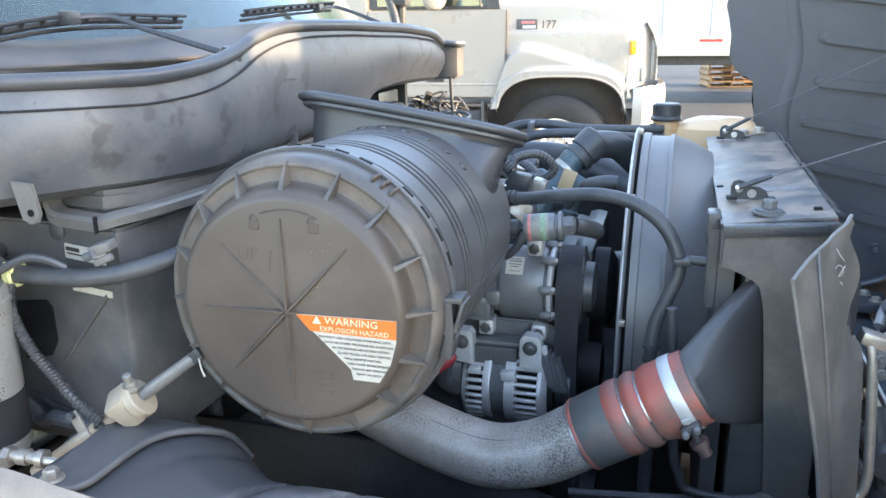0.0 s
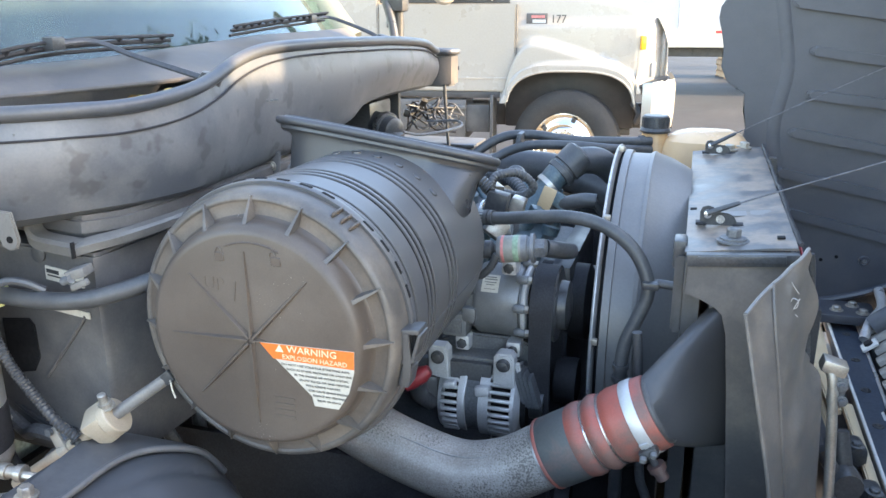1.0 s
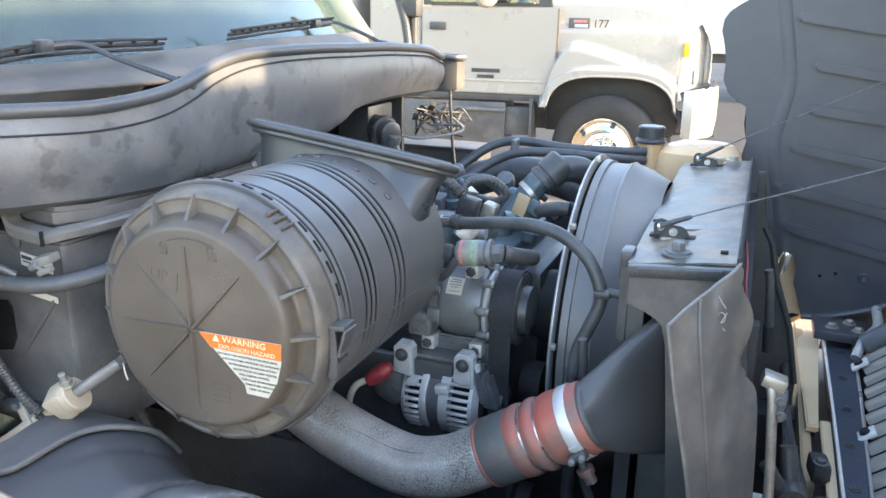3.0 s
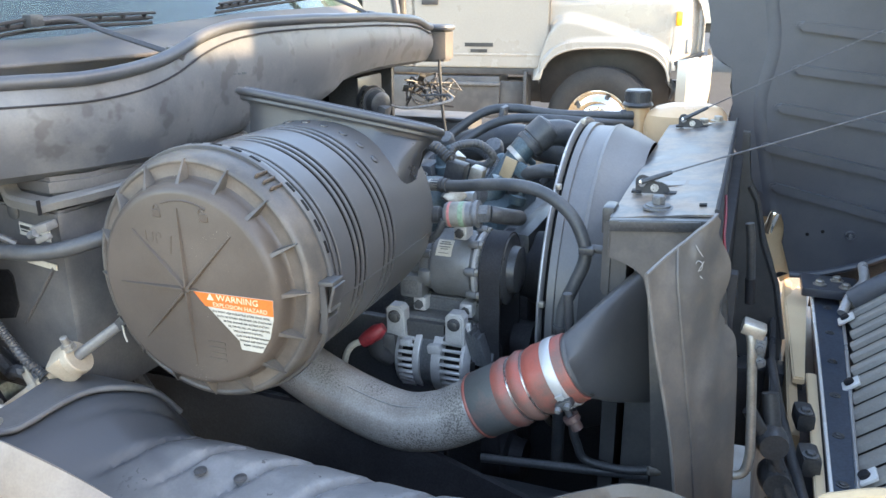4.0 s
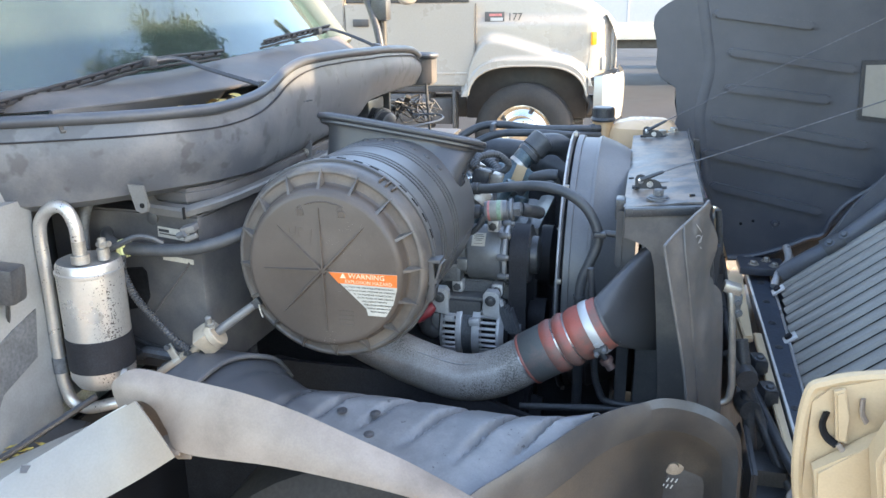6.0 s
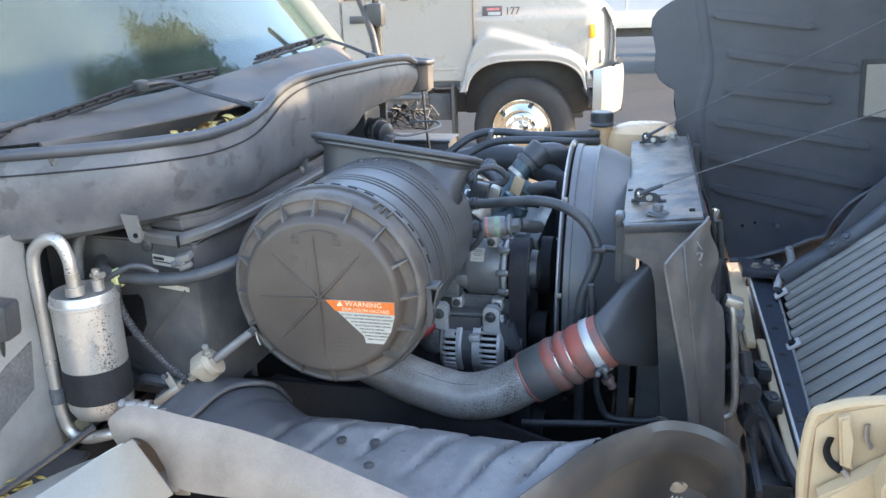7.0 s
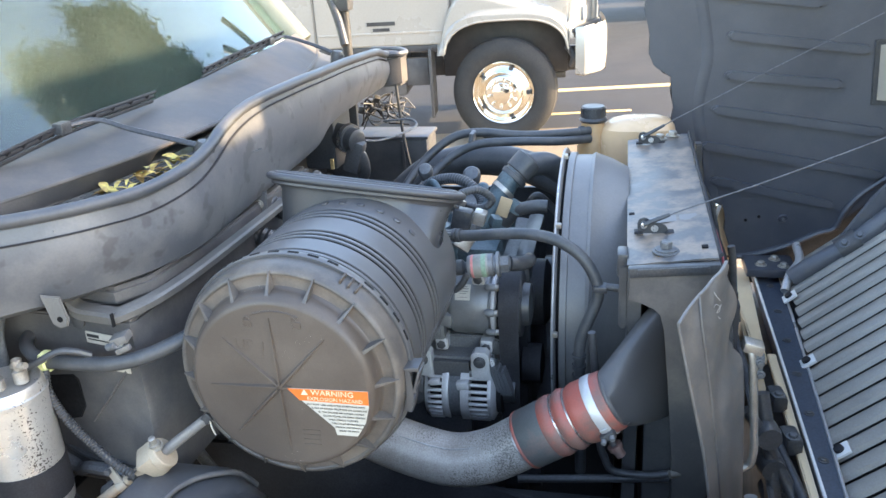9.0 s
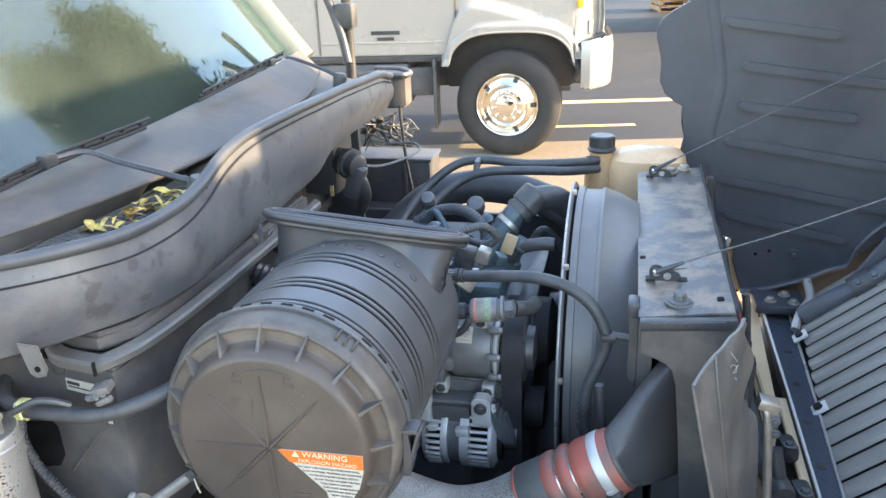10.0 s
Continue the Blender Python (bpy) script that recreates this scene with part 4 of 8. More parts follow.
def pipe_material():
    """Aluminium with darker grime and light, flaked spots."""
    m = mat("stained_aluminium_pipe", (0.30, 0.272, 0.245), 0.42, 0.3, col2=(0.55, 0.525, 0.49), scale=5, fine=320, fine_amount=0.2, bump=0.12)
    n, l = m.node_tree.nodes, m.node_tree.links
    b = n["Principled BSDF"]
    co = next(q for q in n if q.type == "TEX_COORD")
    spots = n.new("ShaderNodeTexNoise")
    spots.inputs["Scale"].default_value, spots.inputs["Detail"].default_value = 330, 3
    zone = n.new("ShaderNodeTexNoise")
    zone.inputs["Scale"].default_value = 7
    l.new(co.outputs["Object"], spots.inputs["Vector"])
    l.new(co.outputs["Object"], zone.inputs["Vector"])
    mul = n.new("ShaderNodeMath")
    mul.operation = "MULTIPLY"
    l.new(spots.outputs["Fac"], mul.inputs[0])
    l.new(zone.outputs["Fac"], mul.inputs[1])
    rng = n.new("ShaderNodeMapRange")
    rng.inputs[1].default_value, rng.inputs[2].default_value = 0.29, 0.34
    l.new(mul.outputs[0], rng.inputs[0])
    mix = n.new("ShaderNodeMix")
    mix.data_type = "RGBA"
    mix.inputs[7].default_value = (0.17, 0.155, 0.14, 1)
    old = b.inputs["Base Color"].links[0].from_socket
    l.new(old, mix.inputs[6])
    l.new(rng.outputs[0], mix.inputs[0])
    l.new(mix.outputs[2], b.inputs["Base Color"])
    return m


M_PIPE = pipe_material()
M_DUCT = mat("moulded_duct_plastic", (0.058, 0.058, 0.061), 0.42, col2=(0.098, 0.095, 0.093), scale=6, fine=240, fine_amount=0.04, bump=0.02)
build_charge_air()


# ---- radiator, shroud, side panel ----
def build_radiator():
    t = thing("radiator", (0.33, 1.77, 0.7), "radiator with worn metal top plate and dark tanks", "radiator")
    part("core", box(B(), (0.345, 1.77, 0.98), (0.12, 0.88, 0.70), bevel=0.006), M_DARK, t)
    bm = B()
    n = 30
    rows = []
    rnd = random.Random(4)
    for i in range(9):
        u = 0.240 + 0.168 * i / 8
        rows.append([(u, 1.318 + 0.915 * k / n, 1.352 + 0.02 * i / 8 + 0.012 * k / n + rnd.uniform(-0.0012, 0.0012)) for k in range(n + 1)])
    sheet(bm, rows, 0.004)
    top = part("top_plate", bm, M_PLATE, t, "scuffed bare metal top plate")
    part("front_flange", box(B(), (0.327, 1.304, 1.3505), (0.168, 0.020, 0.020), (0, -5, 0), 0.003), M_BLACK, top)
    part("flange_strip", box(B(), (0.325, 1.2930, 1.3525), (0.130, 0.004, 0.012), (0, -5, 0), 0.001), M_BLACK, top, "glossy blue-black edge strip")
    part("sticker", box(B(), (0.33, 1.545, 1.3665), (0.115, 0.035, 0.001), (0, -5, 8)), M_SHROUD, top, "pale paper sticker")
    for sq in ((0.387, 1.372), (0.25, 1.60)):
        part("slot", box(B(), (sq[0], sq[1], 1.352 + 0.02 * (sq[0] - 0.24) / 0.168 + 0.0035), (0.012, 0.012, 0.003), (0, -5, 0)), M_RECESS, top)
    edge = [(0.412, 1.318 + 0.915 * k / 24, 1.374 + 0.012 * k / 24 + 0.004 * rnd.uniform(-1, 1)) for k in range(25)]
    part("edge_seal", tube(B(), edge, 0.0042, 6), M_BELT_SHADE, top)
    # near bracket box
    part("near_bracket", prism(B(), [(0.242, 1.284), (0.245, 1.339), (0.408, 1.353), (0.418, 0.72), (0.352, 0.72), (0.342, 0.924), (0.327, 1.095), (0.317, 1.222), (0.308, 1.256), (0.295, 1.269), (0.275, 1.279)], 1, 1.302, 1.315, 0.003), M_PANEL, t, "dark grey bracket plate")
    part("bracket_side", box(B(), (0.245, 1.35, 1.312), (0.006, 0.09, 0.056), bevel=0.002), M_DARK, t)
    part("near_tank", box(B(), (0.378, 1.347, 1.0), (0.07, 0.06, 0.6), bevel=0.012), M_DARK, t)
    part("far_tank", box(B(), (0.345, 2.215, 1.02), (0.13, 0.06, 0.66), bevel=0.012), M_BLACK, t)
    # mounting bolt
    mb = part("mounting_bolt", lathe(B(), [(0, 0), (0, 0.026), (0.003, 0.026), (0.004, 0.021), (0.007, 0.021), (0.008, 0.016), (0.008, 0)], (0.314, 1.365, 1.362), (0, 0, 1), 28), M_ENGINE, t, "grimy hex bolt on wide washers")
    part("bolt_head", bolt(B(), (0.314, 1.365, 1.369), (0, 0, 1), 0.0105, 0.016, False), M_ENGINE, mb)
    # shroud: round lip, two bands, flare to the core
    c = (0, 1.85, 1.05)
    sh = thing("fan_shroud", (0.17, 1.85, 0.68), "grey plastic fan shroud with metal ring", "shroud")
    part("shroud_band", lathe(B(), [(0.110, 0.345), (0.111, 0.363), (0.160, 0.363)], c, (1, 0, 0), 96), M_SHROUD, sh)
    part("shroud_step", lathe(B(), [(0.152, 0.366), (0.160, 0.369), (0.163, 0.366), (0.20, 0.353), (0.243, 0.330)], c, (1, 0, 0), 96), M_SHROUD, sh)
    part("shroud_ring", lathe(B(), [(0.080, 0.358), (0.078, 0.374), (0.080, 0.379), (0.084, 0.380), (0.087, 0.376), (0.088, 0.366)], c, (1, 0, 0), 96), M_SHROUD, sh, "grey metal ring")
    part("ring_edge", lathe(B(), [(0.0775, 0.3735), (0.0775, 0.3790), (0.0805, 0.3812), (0.0825, 0.3806)], c, (1, 0, 0), 96), M_RING, sh, "bright narrow edge of the ring")
    part("ring_channel", lathe(B(), [(0.087, 0.368), (0.089, 0.358), (0.094, 0.358), (0.095, 0.366)], c, (1, 0, 0), 96), M_RECESS, sh)
    part("ring_band", lathe(B(), [(0.094, 0.366), (0.095, 0.370), (0.110, 0.369), (0.111, 0.362)], c, (1, 0, 0), 96), M_SHROUD, sh, "grey inner band of the ring")
    # lining coloured near black as the shade inside the shroud
    part("shroud_lining", lathe(B(), [(0.085, 0.360), (0.24, 0.330)], c, (1, 0, 0), 96), M_RECESS, sh)
    part("shroud_back", prism(B(), [(1.345, 0.72), (2.21, 0.72), (2.21, 1.33), (1.345, 1.33)], 0, 0.243, 0.27), M_DARK, sh)
    for k in range(5):
        a = radians(95 + 38 * k)
        part("ring_clip", box(B(), (0.088, 1.85 + 0.381 * math.cos(a), 1.05 + 0.381 * math.sin(a)), (0.012, 0.012, 0.012), bevel=0.002), M_ZINC, sh)
    part("shroud_ear", prism(B(), [(1.345, 1.20), (1.375, 1.20), (1.385, 1.30), (1.375, 1.33), (1.345, 1.335)], 0, 0.226, 0.245, 0.004), M_DARK, sh)
    part("ear_block", box(B(), (0.232, 1.375, 1.335), (0.022, 0.05, 0.05), bevel=0.006), M_BLACK, sh)
    part("ear_stud", tube(B(), [(0.20, 1.41, 1.262), (0.245, 1.40, 1.262)], 0.008, 10), M_DARK, sh)
    # fan
    f = thing("engine_fan", (0.13, 1.85, 0.75), "dark plastic engine fan behind the shroud", "fan")
    part("hub", lathe(B(), [(0.03, 0), (0.03, 0.09), (0.12, 0.1), (0.12, 0)], c, (1, 0, 0), 32), M_BLACK, f)
    for k in range(9):
        a = radians(40 * k)
        d, s = V((0, math.cos(a), math.sin(a))), V((0, -math.sin(a), math.cos(a)))
        rows = [[V(c) + V((0.13, 0, 0)) + d * r + s * w * 0.075 + V((w * 0.03, 0, 0)) for w in (-1, -0.3, 0.4, 1)] for r in (0.09, 0.2, 0.325)]
        part("blade", sheet(B(), rows, 0.004), M_BLACK, f)
    # hood cable brackets on the plate
    for p, e in (((0.293, 1.468, 1.362), 0), ((0.302, 2.165, 1.372), 1)):
        b = thing("cable_bracket", p, "black steel tab holding the hood cable eye", "bracket", "cable brackets")
        x, y, z = p
        bm = prism(B(), [(x - 0.032, z - 0.001), (x - 0.033, z + 0.022), (x - 0.029, z + 0.031), (x - 0.020, z + 0.034), (x - 0.011, z + 0.031), (x - 0.004, z + 0.023), (x + 0.014, z + 0.022), (x + 0.024, z + 0.017), (x + 0.029, z + 0.008), (x + 0.030, z)], 1, y - 0.002, y + 0.002, 0.0008)
        part("tab", bm, M_BLACK, b)
        part("foot", box(B(), (x - 0.030, y + 0.004, z + 0.001), (0.018, 0.020, 0.005), bevel=0.001), M_BELT_SHADE, b)
        part("foot", box(B(), (x + 0.032, y + 0.004, z + 0.002), (0.018, 0.020, 0.005), bevel=0.001), M_BELT_SHADE, b)
        part("eye_rivet", lathe(B(), [(0.004, 0), (0.004, 0.007), (-0.012, 0.007), (-0.013, 0.005), (-0.013, 0)], (x - 0.02, y, z + 0.020), (0, 1, 0), 16), M_STEEL, b)
        part("tab_hole", lathe(B(), [(-0.0024, 0), (-0.0024, 0.0075), (0.001, 0.0075)], (x + 0.002, y, z + 0.0105), (0, 1, 0), 14), M_STEEL, b)
    for p in ((0.365, 2.205, 1.385), (0.33, 2.195, 1.378)):
        solo("plate_bolt", bolt(B(), p, (0.05, 0, 1), 0.011, 0.014), M_ZINC, p, "zinc hex bolt on the radiator plate", "bolt", "plate bolts")
    # cables to the open hood
    for a, mid, e in (((0.272, 1.457, 1.384), (0.56, 1.485, 1.492), (1.30, 1.70, 1.755)), ((0.282, 2.155, 1.394), (0.6, 2.2, 1.56), (1.30, 2.28, 1.93))):
        c2 = thing("hood_cable", a, "thin steel hood check cable with black end sleeve", "cable", "hood cables")
        line = spline([a, V(a).lerp(V(mid), 0.3) + V((0, 0, 0.002)), mid, V(mid).lerp(V(e), 0.5) - V((0, 0, 0.008)), e], 10)
        part("wire", tube(B(), line, 0.0017, 6), M_WIRE, c2)
        part("sleeve", tube(B(), line[0:8], [0.0055, 0.0055, 0.005, 0.005, 0.005, 0.0045, 0.0045, 0.0035], 8), M_BLACK, c2, "black crimp sleeve")
    # deflector panel on the near side
    sp = thing("side_deflector", (0.40, 1.16, 0.75), "dusty grey plastic radiator side deflector", "deflector")
    left = spline([(0.328, 1.140, 1.320), (0.340, 1.130, 1.265), (0.351, 1.120, 1.216), (0.373, 1.120, 1.119), (0.388, 1.120, 1.044), (0.405, 1.125, 0.92), (0.43, 1.135, 0.70)], 5)
    crease = spline([(0.366, 1.200, 1.350), (0.372, 1.180, 1.302), (0.384, 1.170, 1.23), (0.398, 1.170, 1.14), (0.414, 1.175, 1.035), (0.428, 1.18, 0.92), (0.45, 1.19, 0.70)], 5)
    right = spline([(0.414, 1.262, 1.388), (0.428, 1.285, 1.332), (0.440, 1.295, 1.288), (0.436, 1.30, 1.21), (0.454, 1.30, 1.180), (0.474, 1.30, 1.10), (0.50, 1.30, 0.70)], 5)
    rows = []
    for k in range(len(left)):
        row = []
        for j in range(5):
            row.append(left[k].lerp(crease[k], j / 4) + V((0, 0.006 * math.sin(j / 4 * math.pi), 0)))
        for j in range(1, 9):
            q = j / 8
            wob = math.sin(q * math.pi) * (0.009 * math.sin(k * 0.45 + q * 5) + 0.004 * math.sin(k * 1.1 - q * 8))
            scal = 0.0035 * math.sin(k * 0.9 + math.sin(k * 0.37) * 2) if j == 8 else 0
            row.append(crease[k].lerp(right[k], q) + V((scal, -0.012 * math.sin(q * math.pi) + wob, 0)))
        rows.append(row)
    body = part("panel", sheet(B(), rows, 0.004), M_PANEL, sp, "", 60)
    part("panel_bead", tube(B(), [V(r[0]) for r in rows], 0.0035, 6), M_PANEL, body)
    part("panel_bead", tube(B(), [V(p) for p in rows[0]], 0.003, 6), M_SHROUD, body)
    part("panel_crease", tube(B(), [V(r[4]) + V((-0.001, -0.002, 0)) for r in rows], 0.003, 6), M_PANEL, body)

    def on(k, j):
        return V(rows[k][j]) + V((-0.002, -0.0045, 0))
    chalk = on(5, 8)
    for marks in (((-0.008, 0.034), (-0.003, 0.026), (0.004, 0.017)), ((-0.006, 0.004), (-0.003, 0.010), (0.004, 0.006), (0.003, -0.004), (-0.003, -0.008), (0.006, -0.018)), ((0.006, 0.010), (0.000, -0.004), (-0.004, -0.018))):
        part("chalk_mark", tube(B(), spline([chalk + V((x, -0.0025, z)) for x, z in marks], 5), 0.0006, 5), M_RING, body)
    # condenser, lines and harness in front of the radiator
    cd = thing("condenser", (0.46, 1.77, 0.7), "dark condenser ahead of the radiator", "condenser")
    # near-black colour paints the shade around the condenser
    part("condenser_core", box(B(), (0.422, 1.79, 0.98), (0.03, 0.9, 0.64), bevel=0.004), M_BELT_SHADE, cd)
    part("condenser_frame", box(B(), (0.436, 1.345, 0.94), (0.04, 0.03, 0.66), bevel=0.006), M_BELT_SHADE, cd)
    part("far_post", prism(B(), [(0.43, 1.36), (0.447, 1.36), (0.458, 1.235), (0.487, 1.187), (0.516, 1.066), (0.545, 1.0), (0.566, 0.92), (0.59, 0.80), (0.59, 0.45), (0.445, 0.45)], 1, 2.20, 2.238, 0.004), M_DARK, cd, "dark grey far end post")
    part("front_bar", tube(B(), [(0.462, 2.20, 1.22), (0.485, 2.20, 1.18), (0.512, 2.20, 1.066), (0.556, 2.20, 0.955), (0.588, 2.20, 0.80)], 0.008, 8), M_BLACK, cd)
    ln = thing("condenser_line", (0.50, 1.36, 0.88), "bare metal condenser line with block fitting", "pipe")
    part("line", tube(B(), spline([(0.475, 1.365, 1.165), (0.488, 1.35, 1.15), (0.496, 1.345, 1.08), (0.505, 1.345, 0.98), (0.508, 1.345, 0.92), (0.495, 1.345, 0.885), (0.44, 1.345, 0.88), (0.34, 1.30, 0.885)], 8), 0.0085, 10), M_ZINC, ln)
    part("fitting", box(B(), (0.49, 1.362, 1.165), (0.040, 0.036, 0.022), (0, 15, 0), 0.005), M_ZINC, ln)
    part("fitting_bolt", bolt(B(), (0.503, 1.344, 1.138), (0, -1, 0), 0.0055, 0.008), M_ENGINE, ln)
    part("fitting_body", box(B(), (0.500, 1.358, 1.125), (0.024, 0.026, 0.058), (0, 6, 0), 0.008), M_ENGINE, ln)
    part("fitting_bolt", bolt(B(), (0.506, 1.344, 1.112), (0, -1, 0), 0.0055, 0.008), M_ENGINE, ln)
    hr = thing("wiring_harness", (0.445, 1.33, 1.1), "black wiring loom along the radiator edge", "harness")
    part("loom", tube(B(), spline([(0.405, 2.1, 1.36), (0.408, 1.8, 1.345), (0.41, 1.5, 1.33), (0.418, 1.34, 1.30), (0.436, 1.318, 1.20), (0.445, 1.32, 1.05), (0.455, 1.33, 0.85)], 8), 0.010, 8), M_BLACK, hr)
    part("sleeve", tube(B(), [(0.466, 1.60, 1.285), (0.471, 1.60, 1.26), (0.480, 1.60, 1.17)], 0.0085, 12), M_BLACK, hr, "black plastic sleeve")
    part("sleeve_end", tube(B(), [(0.4795, 1.60, 1.172), (0.484, 1.60, 1.12)], 0.0105, 12), M_BELT_SHADE, hr)
    part("red_wire", tube(B(), spline([(0.419, 1.50, 1.36), (0.424, 1.42, 1.345), (0.426, 1.36, 1.325), (0.432, 1.335, 1.30), (0.438, 1.32, 1.285)], 6), 0.0026, 6), M_REDCAP, hr, "red wire")


build_radiator()


# ---- cowl and cab front ----
RIM = [(-1.30, 0.64, 1.575), (-1.05, 0.70, 1.583), (-0.90, 0.745, 1.588), (-0.78, 0.80, 1.590), (-0.68, 0.868, 1.590), (-0.61, 0.94, 1.590), (-0.565, 1.02, 1.590), (-0.540, 1.12, 1.600), (-0.537, 1.20, 1.615), (-0.540, 1.28, 1.638), (-0.541, 1.36, 1.652), (-0.540, 1.45, 1.657), (-0.533, 1.66, 1.657), (-0.531, 1.78, 1.654), (-0.530, 1.86, 1.652), (-0.530, 1.95, 1.650), (-0.528, 2.08, 1.645), (-0.535, 2.30, 1.630), (-0.545, 2.42, 1.606), (-0.552, 2.47, 1.600)]
LOW = [1.41, 1.41, 1.41, 1.413, 1.421, 1.426, 1.426, 1.424, 1.422, 1.420, 1.422, 1.428, 1.442, 1.454, 1.484, 1.494, 1.498, 1.493, 1.488, 1.486]


def build_cowl():
    t = thing("cowl", (-0.7, 1.6, 1.42), "weathered grey plastic windscreen cowl with raised lip", "cowl")
    rim = spline(RIM, 6)
    low = [p.z for p in spline([(i, 0, z) for i, z in enumerate(LOW)], 6)]
    rows = []
    for k in range(11):
        s = k / 10
        row = []
        for i, p in enumerate(rim):
            a = rim[max(i - 1, 0)]
            b = rim[min(i + 1, len(rim) - 1)]
            d = (b - a).normalized()
            out = V((d.y, -d.x, 0)).normalized()
            h = (p.z - 0.012) * (1 - s) + low[i] * s
            bulge = 0.014 * math.sin(min(1, s * 1.2) * math.pi) - 0.012 * s - (0.03 * max(0, (s - 0.85) / 0.15) ** 2)
            row.append((p.x + out.x * bulge, p.y + out.y * bulge, h))
        rows.append(row)
    face = part("cowl_face", sheet(B(), rows, 0.004), M_COWLFACE, t, "scuffed grey plastic face with dark stains")
    part("cowl_lip", tube(B(), rim, 0.0115, 12), M_LIP, t, "rounded rubber lip")
    groove = []
    for i, p in enumerate(rim):
        a = rim[max(i - 1, 0)]
        b = rim[min(i + 1, len(rim) - 1)]
        d = (b - a).normalized()
        groove.append(p + V((d.y, -d.x, 0)).normalized() * 0.0075 - V((0, 0, 0.037 - 0.016 * max(0, min(1, (p.y - 1.1) / 0.4)))))
    # near-black tube paints the dark crease under the lip
    part("lip_fold", tube(B(), groove, 0.0020, 6), M_BELT_SHADE, t)
    # inner side of the lip and the tray behind it
    inner = []
    for k in range(5):
        s = k / 4
        inner.append([(p.x - 0.012 - 0.025 * s, p.y + (0.012 + 0.02 * s if p.y < 1.0 else 0), p.z - 0.006 - s * (p.z - 1.537)) for p in rim if p.x > -0.80])
    part("lip_back", sheet(B(), inner, 0.003), M_SEAL, t)
    tray = [(-0.95, 0.80), (-0.84, 0.815), (-0.72, 0.885), (-0.65, 0.96), (-0.60, 1.04), (-0.575, 1.13), (-0.57, 1.30), (-0.57, 2.45), (-0.84, 2.45)]
    part("tray", prism(B(), tray, 2, 1.530, 1.536), M_DARK, t, "dark tray behind the lip")

    def fold(y):
        return V((-0.645 - 0.20 * (y - 1.6) ** 2 - 0.02 * max(0, 1.3 - y), y, 1.606))

    def foot(y):
        return V((min(-0.70 - 0.14 * max(0, 1.30 - y), -0.66), y, 1.566))

    def sill(y):
        d = max(0.0, min(1.0, (1.85 - y) / 0.6))
        return V((-0.815 - 0.012 * d - 0.10 * (y - 1.6) ** 2, y, 1.664 - 0.026 * d))
    ys = [0.80 + 1.78 * k / 40 for k in range(41)]
    ends = [(V((-1.02, 0.742, 1.600)), V((-1.03, 0.77, 1.62))), (V((-0.93, 0.760, 1.602)), V((-0.96, 0.79, 1.630))), (V((-0.85, 0.790, 1.603)), V((-0.90, 0.81, 1.637)))]
    pairs = ends + [(fold(y), sill(y)) for y in ys[1:]]
    top = []
    for q in [i / 8 for i in range(9)]:
        top.append([a.lerp(b, q) + V((0, 0, 0.006 * math.sin(q * math.pi))) for a, b in pairs])
    part("wiper_panel", sheet(B(), top, 0.004), M_COWL, t, "dusty grey wiper panel under the glass")
    part("panel_fold", tube(B(), [fold(y) + V((0.002, 0, -0.002)) for y in ys], 0.005, 8), M_COWL, t)
    part("panel_front", sheet(B(), [[fold(y).lerp(foot(y), q) + V((0.004, 0, 0)) for y in ys if y < 1.26] for q in (0, 0.3, 0.7, 1)], 0.003), M_COWLDIRT, t, "brown dusty panel front")
    part("pocket_wall", sheet(B(), [[fold(y).lerp(foot(y), q) + V((-0.03 * math.sin(q * math.pi), 0, 0)) for y in ys if y > 1.20] for q in (0, 0.25, 0.5, 0.75, 1)], 0.003), M_DARK, t)
    # pale tone paints in the thin line of sun on this seam
    part("panel_seal", tube(B(), [foot(y) + V((0.006, 0, 0.003)) for y in ys if y < 1.30], 0.0028, 6), M_FLANGE, t, "pale seam standing in for a sunlit line")
    # intake mesh in the tray
    mesh = part("intake_mesh", box(B(), (-0.655, 1.13, 1.556), (0.13, 0.46, 0.004), (0, 0, -14)), M_RECESS, t, "black intake mesh")
    for k in range(34):
        part("mesh_wire", box(B(), (-0.728 + k * 0.0042, 0.885 + k * 0.0145, 1.561), (0.15, 0.0026, 0.004), (0, 0, 28)), M_DARKGREY, mesh)
    for k in range(10):
        part("mesh_wire", box(B(), (-0.722 + k * 0.0145, 1.13, 1.562), (0.0026, 0.50, 0.004), (0, 0, -14)), M_DARKGREY, mesh)
    part("tray_hump", lathe(B(), [(0, 0.075), (0.03, 0.07), (0.042, 0.05), (0.046, 0.0)], (-0.645, 1.47, 1.537), (0, 0, 1), 32), M_SEAL, t)
    cap = part("end_cap", prism(B(), [(-0.66, 2.482), (-0.548, 2.482), (-0.512, 2.50), (-0.508, 2.56), (-0.56, 2.64), (-0.66, 2.66)], 2, 1.488, 1.590, 0.008), M_COWL, t)
    part("cap_rim", tube(B(), spline([(-0.552, 2.474, 1.599), (-0.512, 2.50, 1.596), (-0.508, 2.56, 1.594), (-0.56, 2.64, 1.592), (-0.66, 2.66, 1.592)], 5), 0.009, 8), M_LIP, cap)
    part("end_post", tube(B(), spline([(-0.535, 2.50, 1.50), (-0.53, 2.50, 1.42), (-0.52, 2.50, 1.30), (-0.50, 2.50, 1.18)], 5), 0.0055, 8), M_BLACK, t)
    rng = random.Random(9)
    bm = B()
